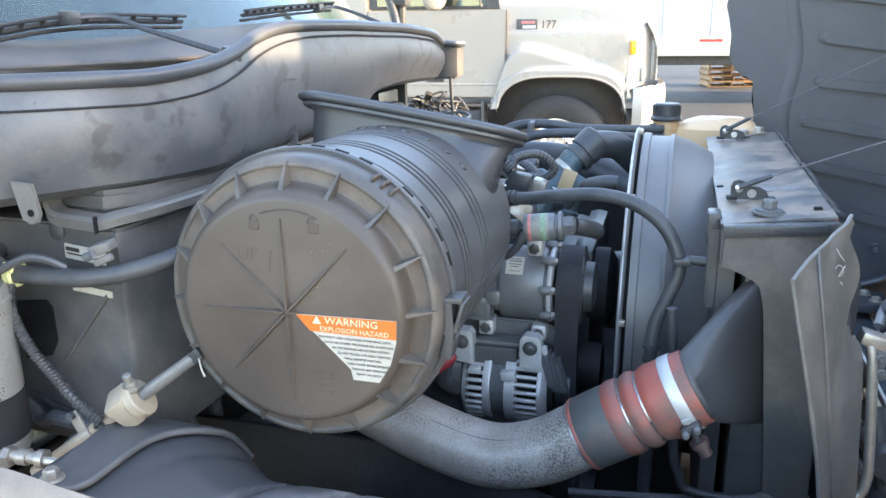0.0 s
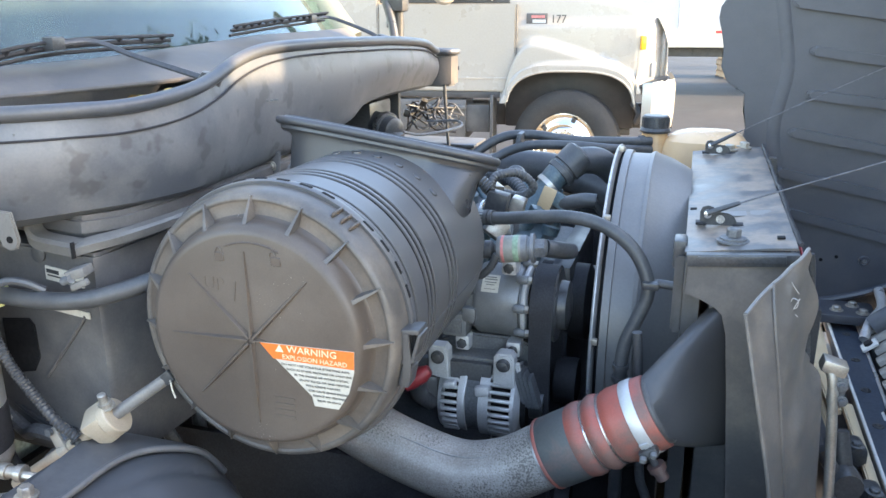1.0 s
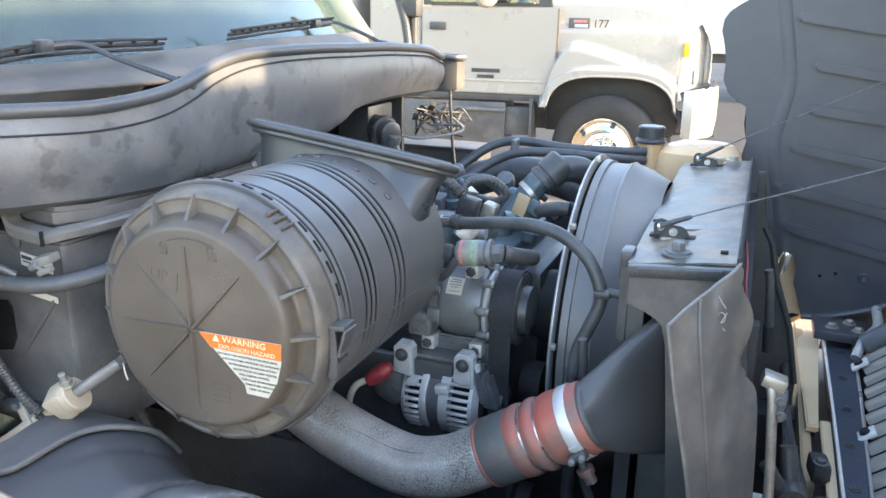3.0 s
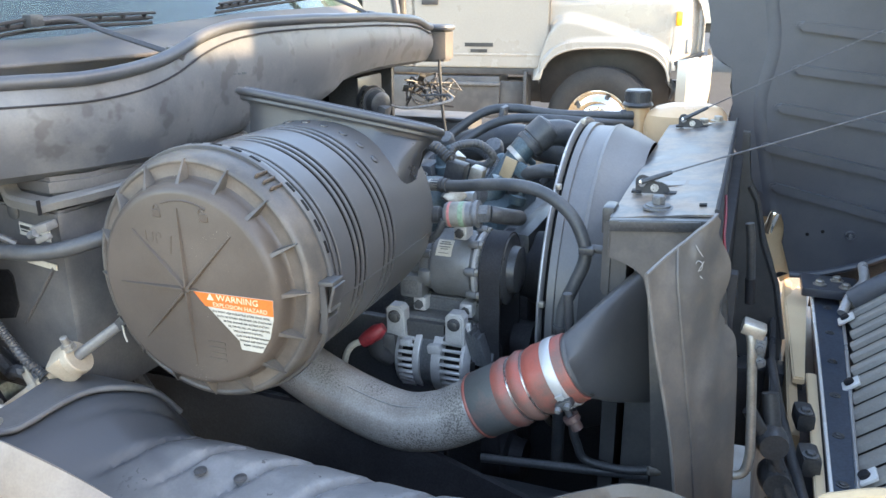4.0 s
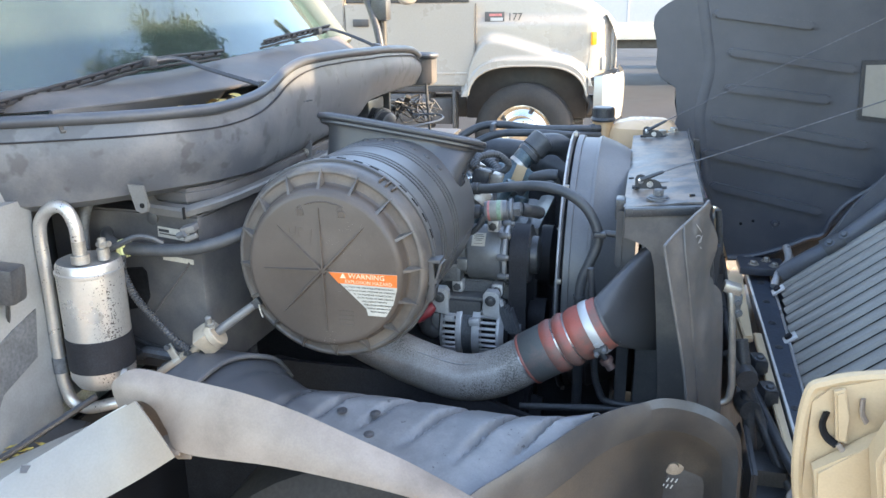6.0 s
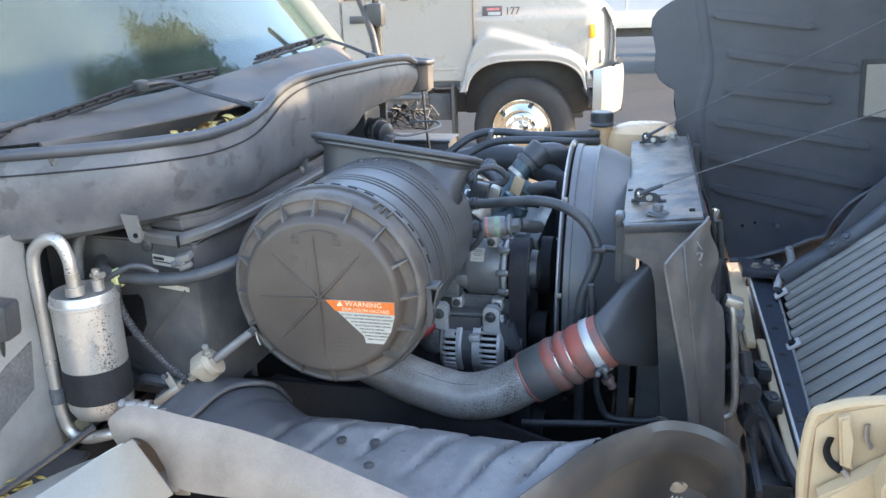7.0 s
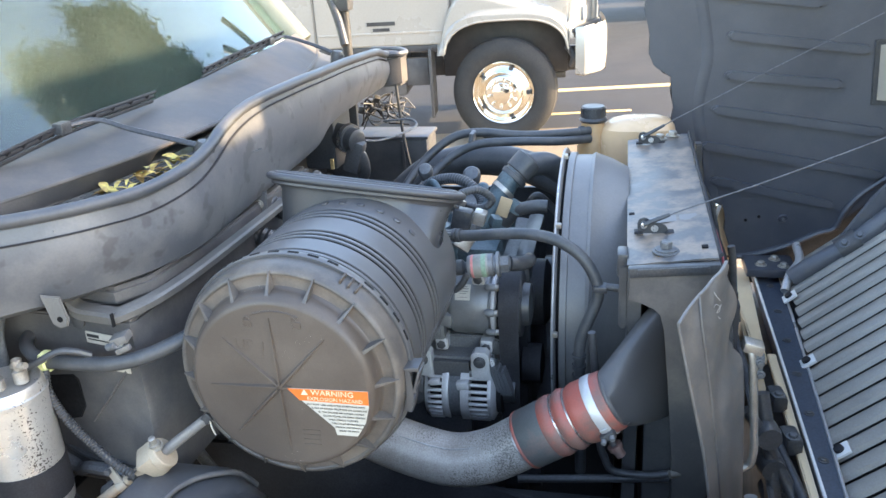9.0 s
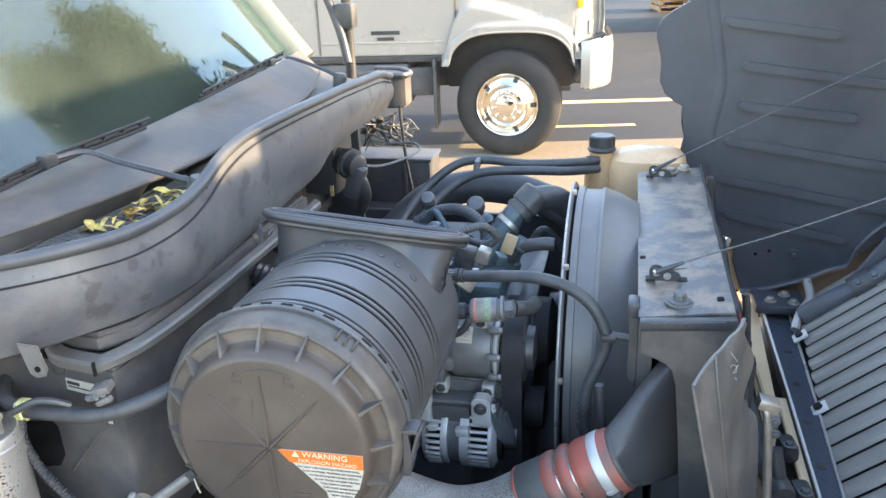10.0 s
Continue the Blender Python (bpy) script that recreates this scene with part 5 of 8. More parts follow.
    def leaf(p, a, ln, wide, tilt, roll):
        d = V((math.cos(a), math.sin(a), tilt))
        e = V((-math.sin(a), math.cos(a), roll))
        rows = []
        for q, h in ((-1, 0.02), (-0.55, 0.75), (0.0, 1.0), (0.5, 0.7), (1, 0.02)):
            m = p + d * ln * q + V((0, 0, -0.25 * ln * q * q))
            rows.append([m - e * wide * h + V((0, 0, 0.25 * wide * h)), m, m + e * wide * h + V((0, 0, 0.25 * wide * h))])
        sheet(bm, rows, 0)
    for k in range(54):
        y = rng.uniform(1.07, 1.25)
        x = -0.655 + 0.30 * (y - 1.1) + rng.uniform(-0.028, 0.028)
        if k % 3 == 0:
            x, y = rng.uniform(-0.64, -0.585), rng.uniform(1.20, 1.42)
        slim = rng.random() < 0.45
        leaf(V((x, y, 1.568 + rng.uniform(0, 0.022))), rng.uniform(0, 6.28), rng.uniform(0.013, 0.026), rng.uniform(0.002, 0.004) if slim else rng.uniform(0.006, 0.011), rng.uniform(-0.3, 0.5), rng.uniform(-0.4, 0.4))
    for k in range(22):
        p = V((rng.uniform(-0.86, -0.79), rng.uniform(0.55, 0.68), 0.976 + rng.uniform(0, 0.012)))
        a, s = rng.uniform(0, 6.28), rng.uniform(0.014, 0.026)
        d = V((math.cos(a), math.sin(a), rng.uniform(-0.2, 0.4)))
        e = V((-math.sin(a), math.cos(a), rng.uniform(-0.3, 0.3))) * 0.3
        q = [bm.verts.new(v) for v in (p - d * s, p + e * s, p + d * s, p - e * s, p + V((0, 0, 0.004)))]
        for j in range(4):
            bm.faces.new((q[j], q[(j + 1) % 4], q[4]))
    solo("leaf_litter", bm, M_LEAF, (-0.68, 1.12, 1.55), "dry yellow leaves in the cowl tray and on the cab ledge", "leaves", kind="stuff")


def cowl_face_material():
    """Grey plastic with dark damp stains and chalky scuffs."""
    m = mat("stained_cowl_face", (0.098, 0.104, 0.115), 0.38, col2=(0.155, 0.156, 0.16), scale=7, lo=0.44, hi=0.58, fine=260, fine_amount=0.05, bump=0.03, amount=0.8, gloss_vary=0.06)
    n, l = m.node_tree.nodes, m.node_tree.links
    b = n["Principled BSDF"]
    co = next(q for q in n if q.type == "TEX_COORD")
    st = n.new("ShaderNodeTexNoise")
    st.inputs["Scale"].default_value, st.inputs["Detail"].default_value = 17, 3
    l.new(co.outputs["Object"], st.inputs["Vector"])
    r = n.new("ShaderNodeMapRange")
    r.inputs[1].default_value, r.inputs[2].default_value, r.inputs[4].default_value = 0.57, 0.63, 0.65
    l.new(st.outputs["Fac"], r.inputs[0])
    mix = n.new("ShaderNodeMix")
    mix.data_type = "RGBA"
    mix.inputs[7].default_value = (0.060, 0.061, 0.065, 1)
    old = b.inputs["Base Color"].links[0].from_socket
    l.new(old, mix.inputs[6])
    l.new(r.outputs[0], mix.inputs[0])
    l.new(mix.outputs[2], b.inputs["Base Color"])
    return m


M_COWLFACE = cowl_face_material()
M_LIP = mat("cowl_lip_rubber", (0.06, 0.066, 0.076), 0.38, col2=(0.105, 0.107, 0.11), scale=8, fine=200, fine_amount=0.06, bump=0.03)
M_COWLDIRT = mat("dusty_brown_plastic", (0.075, 0.074, 0.074), 0.55, col2=(0.13, 0.118, 0.105), scale=9, fine=240, fine_amount=0.1, bump=0.06)
build_cowl()


def build_cab():
    t = thing("cab_front", (-1.2, 1.6, 0.6), "white truck cab front with windscreen opening", "cab")
    slope = V((-0.62, 0, 0.785))
    base = V((-0.862, 0, 1.665))
    # windscreen, bowed towards its ends
    rows = []
    for i in range(9):
        q = -0.04 + i / 8 * 0.99
        rows.append([base + slope * q + V((-0.10 * ((y - 1.6) / 1.0) ** 2, y, 0)) for y in [0.74 + 1.86 * k / 24 for k in range(25)]])
    ws = part("windscreen", sheet(B(), rows, 0.005), M_GLASS, t, "tinted windscreen glass reflecting the sky")
    ws.visible_shadow = False
    part("glass_border", tube(B(), [p + V((0.002, 0, -0.002)) for p in rows[0]], 0.006, 8), M_BLACK, ws)
    for y0 in (0.545, 2.655):
        e = [base + slope * q + V((-0.10, y0, 0)) for q in (-0.06, 0.3, 0.7, 1.0)]
        part("pillar", tube(B(), e, 0.05, 12), M_PILLAR, t, "windscreen pillar with the grey-green tint of glass in its colour")
    part("roof", box(B(), (-2.1, 1.6, 2.46), (1.35, 2.16, 0.12), bevel=0.04), M_CABPAINT, t)
    part("cab_back", box(B(), (-2.5, 1.6, 1.24), (0.06, 2.1, 0.98), bevel=0.02), M_CABPAINT, t)
    for y in (0.52, 2.70):
        part("cab_side", box(B(), (-1.75, y, 1.15), (1.5, 0.05, 1.0), bevel=0.02), M_CABPAINT, t)
    part("cab_floor", box(B(), (-1.7, 1.6, 0.95), (1.6, 2.1, 0.05), bevel=0.01), M_DASH, t)
    # corner of the cab beside the engine bay
    corner = part("cab_corner", prism(B(), [(-0.86, 0.50), (-0.86, 0.80), (-1.0, 0.86), (-1.4, 0.86), (-1.4, 0.50)], 2, 0.62, 1.46, 0.02), M_CABPAINT, t, "grimy white painted cab corner")
    part("tape_patch", prism(B(), [(0.60, 1.165), (0.700, 1.205), (0.768, 1.225), (0.752, 1.130), (0.655, 1.095), (0.60, 1.02)], 0, -0.862, -0.857), M_DARKGREY, corner, "dark grey patch")
    for k in range(7):
        part("barcode_bars", box(B(), (-0.8585, 0.628 + 0.006 * k, 1.262), (0.002, 0.0025 + 0.001 * (k % 3), 0.045)), M_INK, corner, "dark printed bars")
    part("corner_seal", tube(B(), spline([(-0.92, 0.52, 0.955), (-0.85, 0.62, 0.985), (-0.80, 0.70, 1.015), (-0.76, 0.78, 1.04)], 6), 0.007, 8), M_BLACK, t, "black rubber corner seal")
    part("corner_ledge", prism(B(), [(-1.0, 0.50), (-0.79, 0.50), (-0.76, 0.66), (-0.80, 0.80), (-1.0, 0.80)], 2, 0.955, 0.97, 0.004), M_DARK, t)
    part("firewall", box(B(), (-1.0, 1.7, 1.05), (0.05, 1.9, 0.9), bevel=0.01), M_DARK, t)
    part("dash", box(B(), (-1.16, 1.6, 1.58), (0.5, 1.95, 0.16), bevel=0.05), M_DASH, t, "dark dashboard")
    part("side_trim", prism(B(), [(-1.02, 1.66), (-1.05, 1.60), (-1.60, 1.60), (-1.60, 2.40), (-1.50, 2.40)], 1, 2.50, 2.53, 0.004), M_DASH, t, "pale inner trim beside the glass")
    part("dash_vent", box(B(), (-1.0, 1.35, 1.665), (0.10, 0.22, 0.012), bevel=0.004), M_BLACK, t)
    for y in (1.05, 2.15):
        seat = part("seat", box(B(), (-1.85, y, 1.52), (0.20, 0.52, 0.72), (0, -12, 0), 0.08, 3), M_SEAT, t, "cloth seat coloured with the blue of reflected sky")
        part("headrest", box(B(), (-1.93, y, 1.96), (0.11, 0.30, 0.20), (0, -8, 0), 0.05, 3), M_SEAT, seat)
    wheel = [(-1.42 - 0.10 * math.sin(a), 2.12 + 0.21 * math.cos(a), 1.72 + 0.18 * math.sin(a)) for a in [2 * math.pi * k / 36 for k in range(37)]]
    part("steering_wheel", tube(B(), wheel, 0.016, 10, False), M_BLACK, t)
    # wipers
    for pts, blade in ((((-0.553, 1.22, 1.612), (-0.60, 1.215, 1.625), (-0.69, 1.20, 1.652), (-0.75, 1.185, 1.674), (-0.785, 1.13, 1.672)), ((-0.883, 0.70, 1.608), (-0.862, 0.80, 1.620), (-0.825, 0.96, 1.643), (-0.795, 1.15, 1.666), (-0.793, 1.454, 1.666))),
                       (((-0.61, 2.16, 1.645), (-0.66, 2.16, 1.668), (-0.74, 2.16, 1.696), (-0.776, 2.15, 1.704), (-0.785, 2.08, 1.700)), ((-0.79, 1.68, 1.679), (-0.787, 1.85, 1.690), (-0.787, 2.05, 1.700), (-0.79, 2.18, 1.706)))):
        w = thing("wiper", pts[0], "black wiper arm and blade resting under the glass", "wiper", "windscreen wipers")
        line = spline(pts, 8)
        part("arm", tube(B(), line, [0.0065 - 0.002 * k / len(line) for k in range(len(line))], 8, True, 0.6), M_BLACK, w)
        part("pivot", lathe(B(), [(-0.03, 0.018), (0.0, 0.02), (0.012, 0.014), (0.014, 0)], pts[0], (0.2, 0, 1), 16), M_BLACK, w)
        bs = spline(blade, 10)
        bl = part("blade", tube(B(), bs, [0.0032] + [0.005] * (len(bs) - 2) + [0.0032], 8), M_BELT_SHADE, w, "black wiper blade")
        part("rubber_edge", tube(B(), [p + V((-0.004, 0, -0.011)) for p in bs], 0.0035, 6), M_BELT_SHADE, bl)
        crest = [p + V((0.008, 0, 0.010)) for p in bs]
        part("spine", tube(B(), crest, 0.0032, 6), M_BELT_SHADE, bl)
        for k in range(1, len(bs) - 1, 2):
            part("spine_web", tube(B(), [bs[k], crest[k]], 0.0045, 6), M_BELT_SHADE, bl)
        part("joint", box(B(), pts[-1], (0.022, 0.030, 0.022), bevel=0.004), M_BLACK, w)
    # mirror stay on the far corner
    ms = thing("mirror_stay", (-0.78, 2.78, 1.55), "black tubular mirror stay on the cab corner", "mirror stay")
    part("tube", tube(B(), [(-0.80, 2.80, 1.50), (-0.80, 2.80, 1.98)], 0.019, 12), M_BLACK, ms)
    part("tube", tube(B(), spline([(-0.78, 2.72, 1.60), (-0.82, 2.76, 1.72), (-0.90, 2.80, 1.9), (-0.93, 2.81, 1.98)], 6), 0.016, 10), M_BLACK, ms)
    part("clamp", box(B(), (-0.80, 2.79, 1.76), (0.07, 0.07, 0.09), bevel=0.015), M_BLACK, ms)


build_cab()


# ---- heater box, drier, lines by the cab ----
def build_heater():
    t = thing("heater_box", (-0.72, 1.1, 1.05), "dusty dark plastic heater box on the firewall", "heater box")
    shell = part("lower_shell", prism(B(), [(-0.95, 0.955), (-0.70, 0.945), (-0.584, 0.930), (-0.578, 0.938), (-0.548, 1.75), (-0.95, 1.75)], 2, 1.03, 1.385, 0.005), M_HEATER, t)
    part("shell_rib", tube(B(), [(-0.715, 0.944, 1.165), (-0.612, 0.931, 1.285)], 0.0028, 6), M_HEATER, shell)
    part("upper_shell", prism(B(), [(-0.93, 0.985), (-0.70, 0.965), (-0.620, 0.955), (-0.580, 1.01), (-0.562, 1.25), (-0.56, 1.72), (-0.93, 1.72)], 2, 1.398, 1.432, 0.008), M_HEATER, t)
    strip = [(-0.706, 0.942, 1.424), (-0.700, 0.932, 1.404), (-0.684, 0.926, 1.394), (-0.655, 0.921, 1.392), (-0.604, 0.916, 1.390)]
    strip2 = [(-0.601, 0.916, 1.390), (-0.578, 0.930, 1.396), (-0.552, 0.985, 1.400), (-0.536, 1.12, 1.402), (-0.528, 1.40, 1.404), (-0.525, 1.72, 1.404)]
    fl = part("flange", sheet(B(), [[V(p) + V((0, d, h)) for p in spline(strip, 4)] for d, h in ((0.030, 0.010), (0.004, 0.010), (0, 0.006), (0.002, -0.006), (0.016, -0.010))], 0.002), M_FLANGE, t, "dusty pale folded joint strip")
    part("flange_side", sheet(B(), [[V(p) + V((-d, d, h)) for p in spline(strip2, 4)] for d, h in ((0.022, 0.010), (0.004, 0.010), (0, 0.006), (0.002, -0.006), (0.012, -0.010))], 0.002), M_FLANGE, fl)
    part("flange_notch", box(B(), (-0.6025, 0.914, 1.394), (0.003, 0.006, 0.024)), M_RECESS, fl)
    # flat near-black patch paints the shade of a hollow
    part("shell_recess", prism(B(), [(-0.79, 1.255), (-0.735, 1.262), (-0.726, 1.252), (-0.722, 1.20), (-0.74, 1.17), (-0.79, 1.16)], 1, 0.944, 0.955, 0.002), M_RECESS, t, "near-black patch painting a shaded hollow in the shell")
    part("shell_plug", lathe(B(), [(0, 0), (0, 0.013), (0.004, 0.013), (0.006, 0.009), (0.006, 0)], (-0.694, 0.944, 1.372), (0, -1, 0), 18), M_DARK, t)
    br = part("bracket", prism(B(), [(-0.684, 1.462), (-0.648, 1.460), (-0.640, 1.420), (-0.646, 1.408), (-0.660, 1.404), (-0.672, 1.410)], 1, 0.858, 0.864, 0.002), M_FLANGE, t)
    part("bracket_hole", lathe(B(), [(-0.001, 0), (-0.001, 0.005), (0.002, 0.005)], (-0.655, 0.8575, 1.421), (0, 1, 0), 12), M_RECESS, br)
    act = part("actuator", box(B(), (-0.588, 0.905, 1.366), (0.030, 0.030, 0.014), (0, -16, 14), 0.003), M_FLANGE, t, "grey moulded lever stop")
    part("actuator_pin", tube(B(), [(-0.606, 0.892, 1.354), (-0.588, 0.888, 1.361)], 0.0065, 10), M_DARKGREY, act)
    part("actuator_lever", box(B(), (-0.578, 0.892, 1.352), (0.028, 0.010, 0.010), (0, -24, 8), 0.003), M_FLANGE, act)
    lb = part("label", box(B(), (-0.645, 0.9355, 1.343), (0.078, 0.002, 0.022), (0, 3, -7.6)), M_PAPER, t, "small white maker's label")
    part("label_bars", box(B(), (-0.668, 0.9375, 1.348), (0.026, 0.001, 0.006), (0, 3, -7.6)), M_INK, lb)
    part("label_bars", box(B(), (-0.648, 0.9350, 1.340), (0.064, 0.001, 0.0025), (0, 3, -7.6)), M_INK, lb)
    part("label_strip", box(B(), (-0.640, 0.9345, 1.288), (0.076, 0.002, 0.010), (0, 2, -7.6)), M_PAPER, t)
    h = thing("heater_hose", (-0.6, 0.88, 1.32), "dusty black rubber hose with yellow clip", "hose")
    part("hose", tube(B(), spline([(-0.740, 0.892, 1.320), (-0.66, 0.888, 1.322), (-0.60, 0.888, 1.326), (-0.545, 0.905, 1.335), (-0.49, 0.945, 1.352), (-0.43, 1.01, 1.375)], 8), 0.0132, 14), M_RUBBER, h)
    part("clip", lathe(B(), [(-0.005, 0.0145), (-0.006, 0.019), (0.005, 0.019), (0.006, 0.0145)], (-0.732, 0.892, 1.320), (1, 0, 0), 20), M_YELLOWCLIP, h, "pale yellow plastic clip")
    part("clip_ear", box(B(), (-0.727, 0.876, 1.334), (0.016, 0.006, 0.012), (0, 20, 0), 0.002), M_YELLOWCLIP, h)
    part("hose_stub", tube(B(), spline([(-0.74, 0.892, 1.320), (-0.77, 0.90, 1.33), (-0.80, 0.93, 1.335), (-0.82, 0.98, 1.33)], 6), 0.012, 10), M_RUBBER, h)
    part("vent_line", tube(B(), spline([(-0.76, 0.86, 1.318), (-0.725, 0.86, 1.335), (-0.69, 0.87, 1.352), (-0.665, 0.88, 1.350), (-0.645, 0.895, 1.335)], 6), 0.006, 8), M_RUBBER, h)
    c = thing("corrugated_conduit", (-0.65, 0.88, 1.1), "thin black corrugated wiring conduit", "conduit")
    pts, rs = ribbed([(-0.728, 0.875, 1.31), (-0.722, 0.865, 1.275), (-0.695, 0.86, 1.225), (-0.655, 0.855, 1.185), (-0.615, 0.85, 1.150), (-0.585, 0.855, 1.125)], 0.0085, 0.0055, 0.80)
    part("sleeve", tube(B(), pts, rs, 10), M_BLACK, c)
    pts, rs = ribbed([(-0.60, 0.86, 1.12), (-0.575, 0.87, 1.10), (-0.57, 0.87, 1.06), (-0.585, 0.86, 1.03), (-0.62, 0.85, 1.01), (-0.66, 0.84, 1.005)], 0.0095, 0.0055, 0.80)
    part("sleeve", tube(B(), pts, rs, 10), M_BLACK, c)
    # receiver drier
    d = thing("receiver_drier", (-0.74, 0.84, 1.06), "silver aluminium receiver drier with black band", "drier")
    at = (-0.768, 0.825, -0.008)
    part("canister", lathe(B(), [(1.052, 0), (1.054, 0.035), (1.064, 0.053), (1.080, 0.0615), (1.092, 0.063), (1.30, 0.063), (1.318, 0.0615), (1.324, 0.058), (1.320, 0.05), (1.322, 0.03), (1.322, 0)], at, (0, 0, 1), 48), M_DRIER, d, "speckled aluminium canister")
    part("band", lathe(B(), [(1.102, 0.0627), (1.102, 0.0645), (1.170, 0.0645), (1.170, 0.0627)], at, (0, 0, 1), 48), M_BELT_SHADE, d, "black rubber mounting band")
    part("bead", lathe(B(), [(1.298, 0.0625), (1.300, 0.065), (1.306, 0.065), (1.308, 0.062)], at, (0, 0, 1), 48), M_DRIER, d)
    part("inlet_fitting", lathe(B(), [(1.328, 0.018), (1.345, 0.018), (1.346, 0.013), (1.372, 0.013), (1.374, 0.010)], (-0.764, 0.80, -0.012), (0, 0, 1), 16), M_ZINC, d)
    part("outlet_fitting", lathe(B(), [(1.328, 0.012), (1.35, 0.012), (1.352, 0.008), (1.37, 0.008)], (-0.735, 0.83, -0.012), (0, 0, 1), 12), M_ZINC, d)
    part("cross_bolt", tube(B(), [(-0.745, 0.83, 1.345), (-0.715, 0.825, 1.35)], 0.006, 8), M_ZINC, d)
    p = thing("drier_pipe", (-0.82, 0.80, 1.0), "bent pale aluminium refrigerant pipe", "pipe")
    part("pipe", tube(B(), spline([(-0.764, 0.80, 1.355), (-0.766, 0.80, 1.39), (-0.780, 0.80, 1.42), (-0.805, 0.80, 1.425), (-0.835, 0.80, 1.405), (-0.848, 0.80, 1.365), (-0.848, 0.80, 1.25), (-0.850, 0.80, 1.12), (-0.848, 0.80, 1.05), (-0.832, 0.80, 1.008), (-0.795, 0.80, 1.0), (-0.73, 0.81, 1.015), (-0.60, 0.86, 1.03)], 8), 0.0125, 14), M_DRIER, p)
    part("sleeve", lathe(B(), [(1.075, 0.0125), (1.076, 0.0145), (1.108, 0.0145), (1.109, 0.0125)], (-0.850, 0.80, 0), (0, 0, 1), 16), M_DARKGREY, p, "grey protective sleeve")
    g = thing("back_pipe", (-0.77, 0.95, 1.3), "plain grey pipe behind the drier", "pipe")
    part("pipe", tube(B(), spline([(-0.84, 0.90, 1.02), (-0.835, 0.90, 1.3), (-0.83, 0.91, 1.38), (-0.81, 0.93, 1.42), (-0.76, 0.98, 1.43)], 6), 0.012, 12), M_DARKGREY, g)
    k = thing("sensor_block", (-0.80, 0.70, 1.28), "black plastic connector block on a wire", "connector")
    part("block", box(B(), (-0.835, 0.68, 1.31), (0.06, 0.05, 0.07), (0, 5, 10), 0.01), M_BLACK, k)
    part("wire", tube(B(), spline([(-0.835, 0.68, 1.28), (-0.86, 0.70, 1.23), (-0.90, 0.72, 1.15)], 6), 0.004, 6), M_BLACK, k)
    # rod with pale bush
    r = thing("linkage_rod", (-0.55, 0.88, 1.1), "pale jointed linkage rod with a cream bush", "rod")
    a, b = V((-0.70, 0.84, 1.035)), V((-0.452, 0.905, 1.222))
    ax = (b - a).normalized()
    part("rod", tube(B(), [a, a.lerp(b, 0.62)], 0.0095, 12), M_BUSH, r, "cream rod below the bush")
    part("rod_sleeve", tube(B(), [a.lerp(b, 0.60), a.lerp(b, 0.80), b], [0.0095, 0.0092, 0.0085], 12), M_RODG, r, "grey worn rod end")
    c0 = a.lerp(b, 0.60)
    up = V((0, -0.35, 1))
    part("bush", block(B(), c0 - ax * 0.008, ax, up, (0.034, 0.044, 0.050), 0.006), M_BUSH, r, "cream plastic bush")
    part("bush_collar", lathe(B(), [(0.006, 0), (0.006, 0.027), (0.008, 0.0285), (0.020, 0.0285), (0.022, 0.027), (0.0225, 0.0)], c0 - V((0, 0, 0.002)), ax, 32), M_BUSH, r, "", 25)
    part("bush_nut", lathe(B(), [(0, 0), (0, 0.0105), (0.010, 0.0105), (0.0105, 0)], c0 + up.normalized() * 0.022 + ax * 0.010, up, 6), M_ZINC, r)
    part("bush_stud", lathe(B(), [(0, 0.0125), (0.002, 0.0125), (0.002, 0.0062), (0.024, 0.0062), (0.025, 0.004), (0.025, 0)], c0 + up.normalized() * 0.022 + ax * 0.010, up, 14), M_ZINC, r)
    part("clevis", block(B(), a.lerp(b, 0.34) + V((-0.008, -0.006, 0.014)), (-0.55, 0.1, 0.85), (0, -1, 0), (0.046, 0.018, 0.005), 0.002), M_RODZ, r)
    part("clevis_band", lathe(B(), [(-0.009, 0.0095), (-0.009, 0.0125), (0.009, 0.0125), (0.009, 0.0095)], a.lerp(b, 0.34), ax, 18), M_RODZ, r)
    part("clevis_pin", lathe(B(), [(0, 0), (0, 0.006), (0.006, 0.006), (0.006, 0)], a.lerp(b, 0.34) + V((-0.018, -0.008, 0.030)), (0, -1, 0), 12), M_ENGINE, r)
    part("tip", box(B(), b, (0.02, 0.02, 0.018), (0, -40, 0), 0.004), M_BLACK, r)
    part("tie_end", tube(B(), spline([b + V((0.008, -0.012, 0.0)), b + V((0.012, -0.014, -0.015)), b + V((0.016, -0.014, -0.026))], 4), 0.0014, 6), M_PAPER, r, "white cable tie end")
    kn = thing("valve_fitting", (-0.68, 0.82, 1.0), "corroded threaded brake line fitting", "fitting")
    part("body", lathe(B(), [(-0.04, 0), (-0.04, 0.008), (-0.015, 0.008), (-0.015, 0.012), (0.0, 0.012), (0.0, 0.009), (0.015, 0.009), (0.015, 0.013), (0.026, 0.013), (0.026, 0)], (-0.665, 0.80, 1.088), (1, 0.1, -0.02), 10), M_ZINC, kn)
    part("nut", lathe(B(), [(0, 0), (0, 0.014), (0.010, 0.014), (0.010, 0)], (-0.70, 0.796, 1.088), (1, 0.1, -0.02), 6), M_ZINC, kn)
    part("thread", tube(B(), [(-0.64, 0.80, 1.087), (-0.615, 0.805, 1.085)], 0.006, 8), M_ZINC, kn)

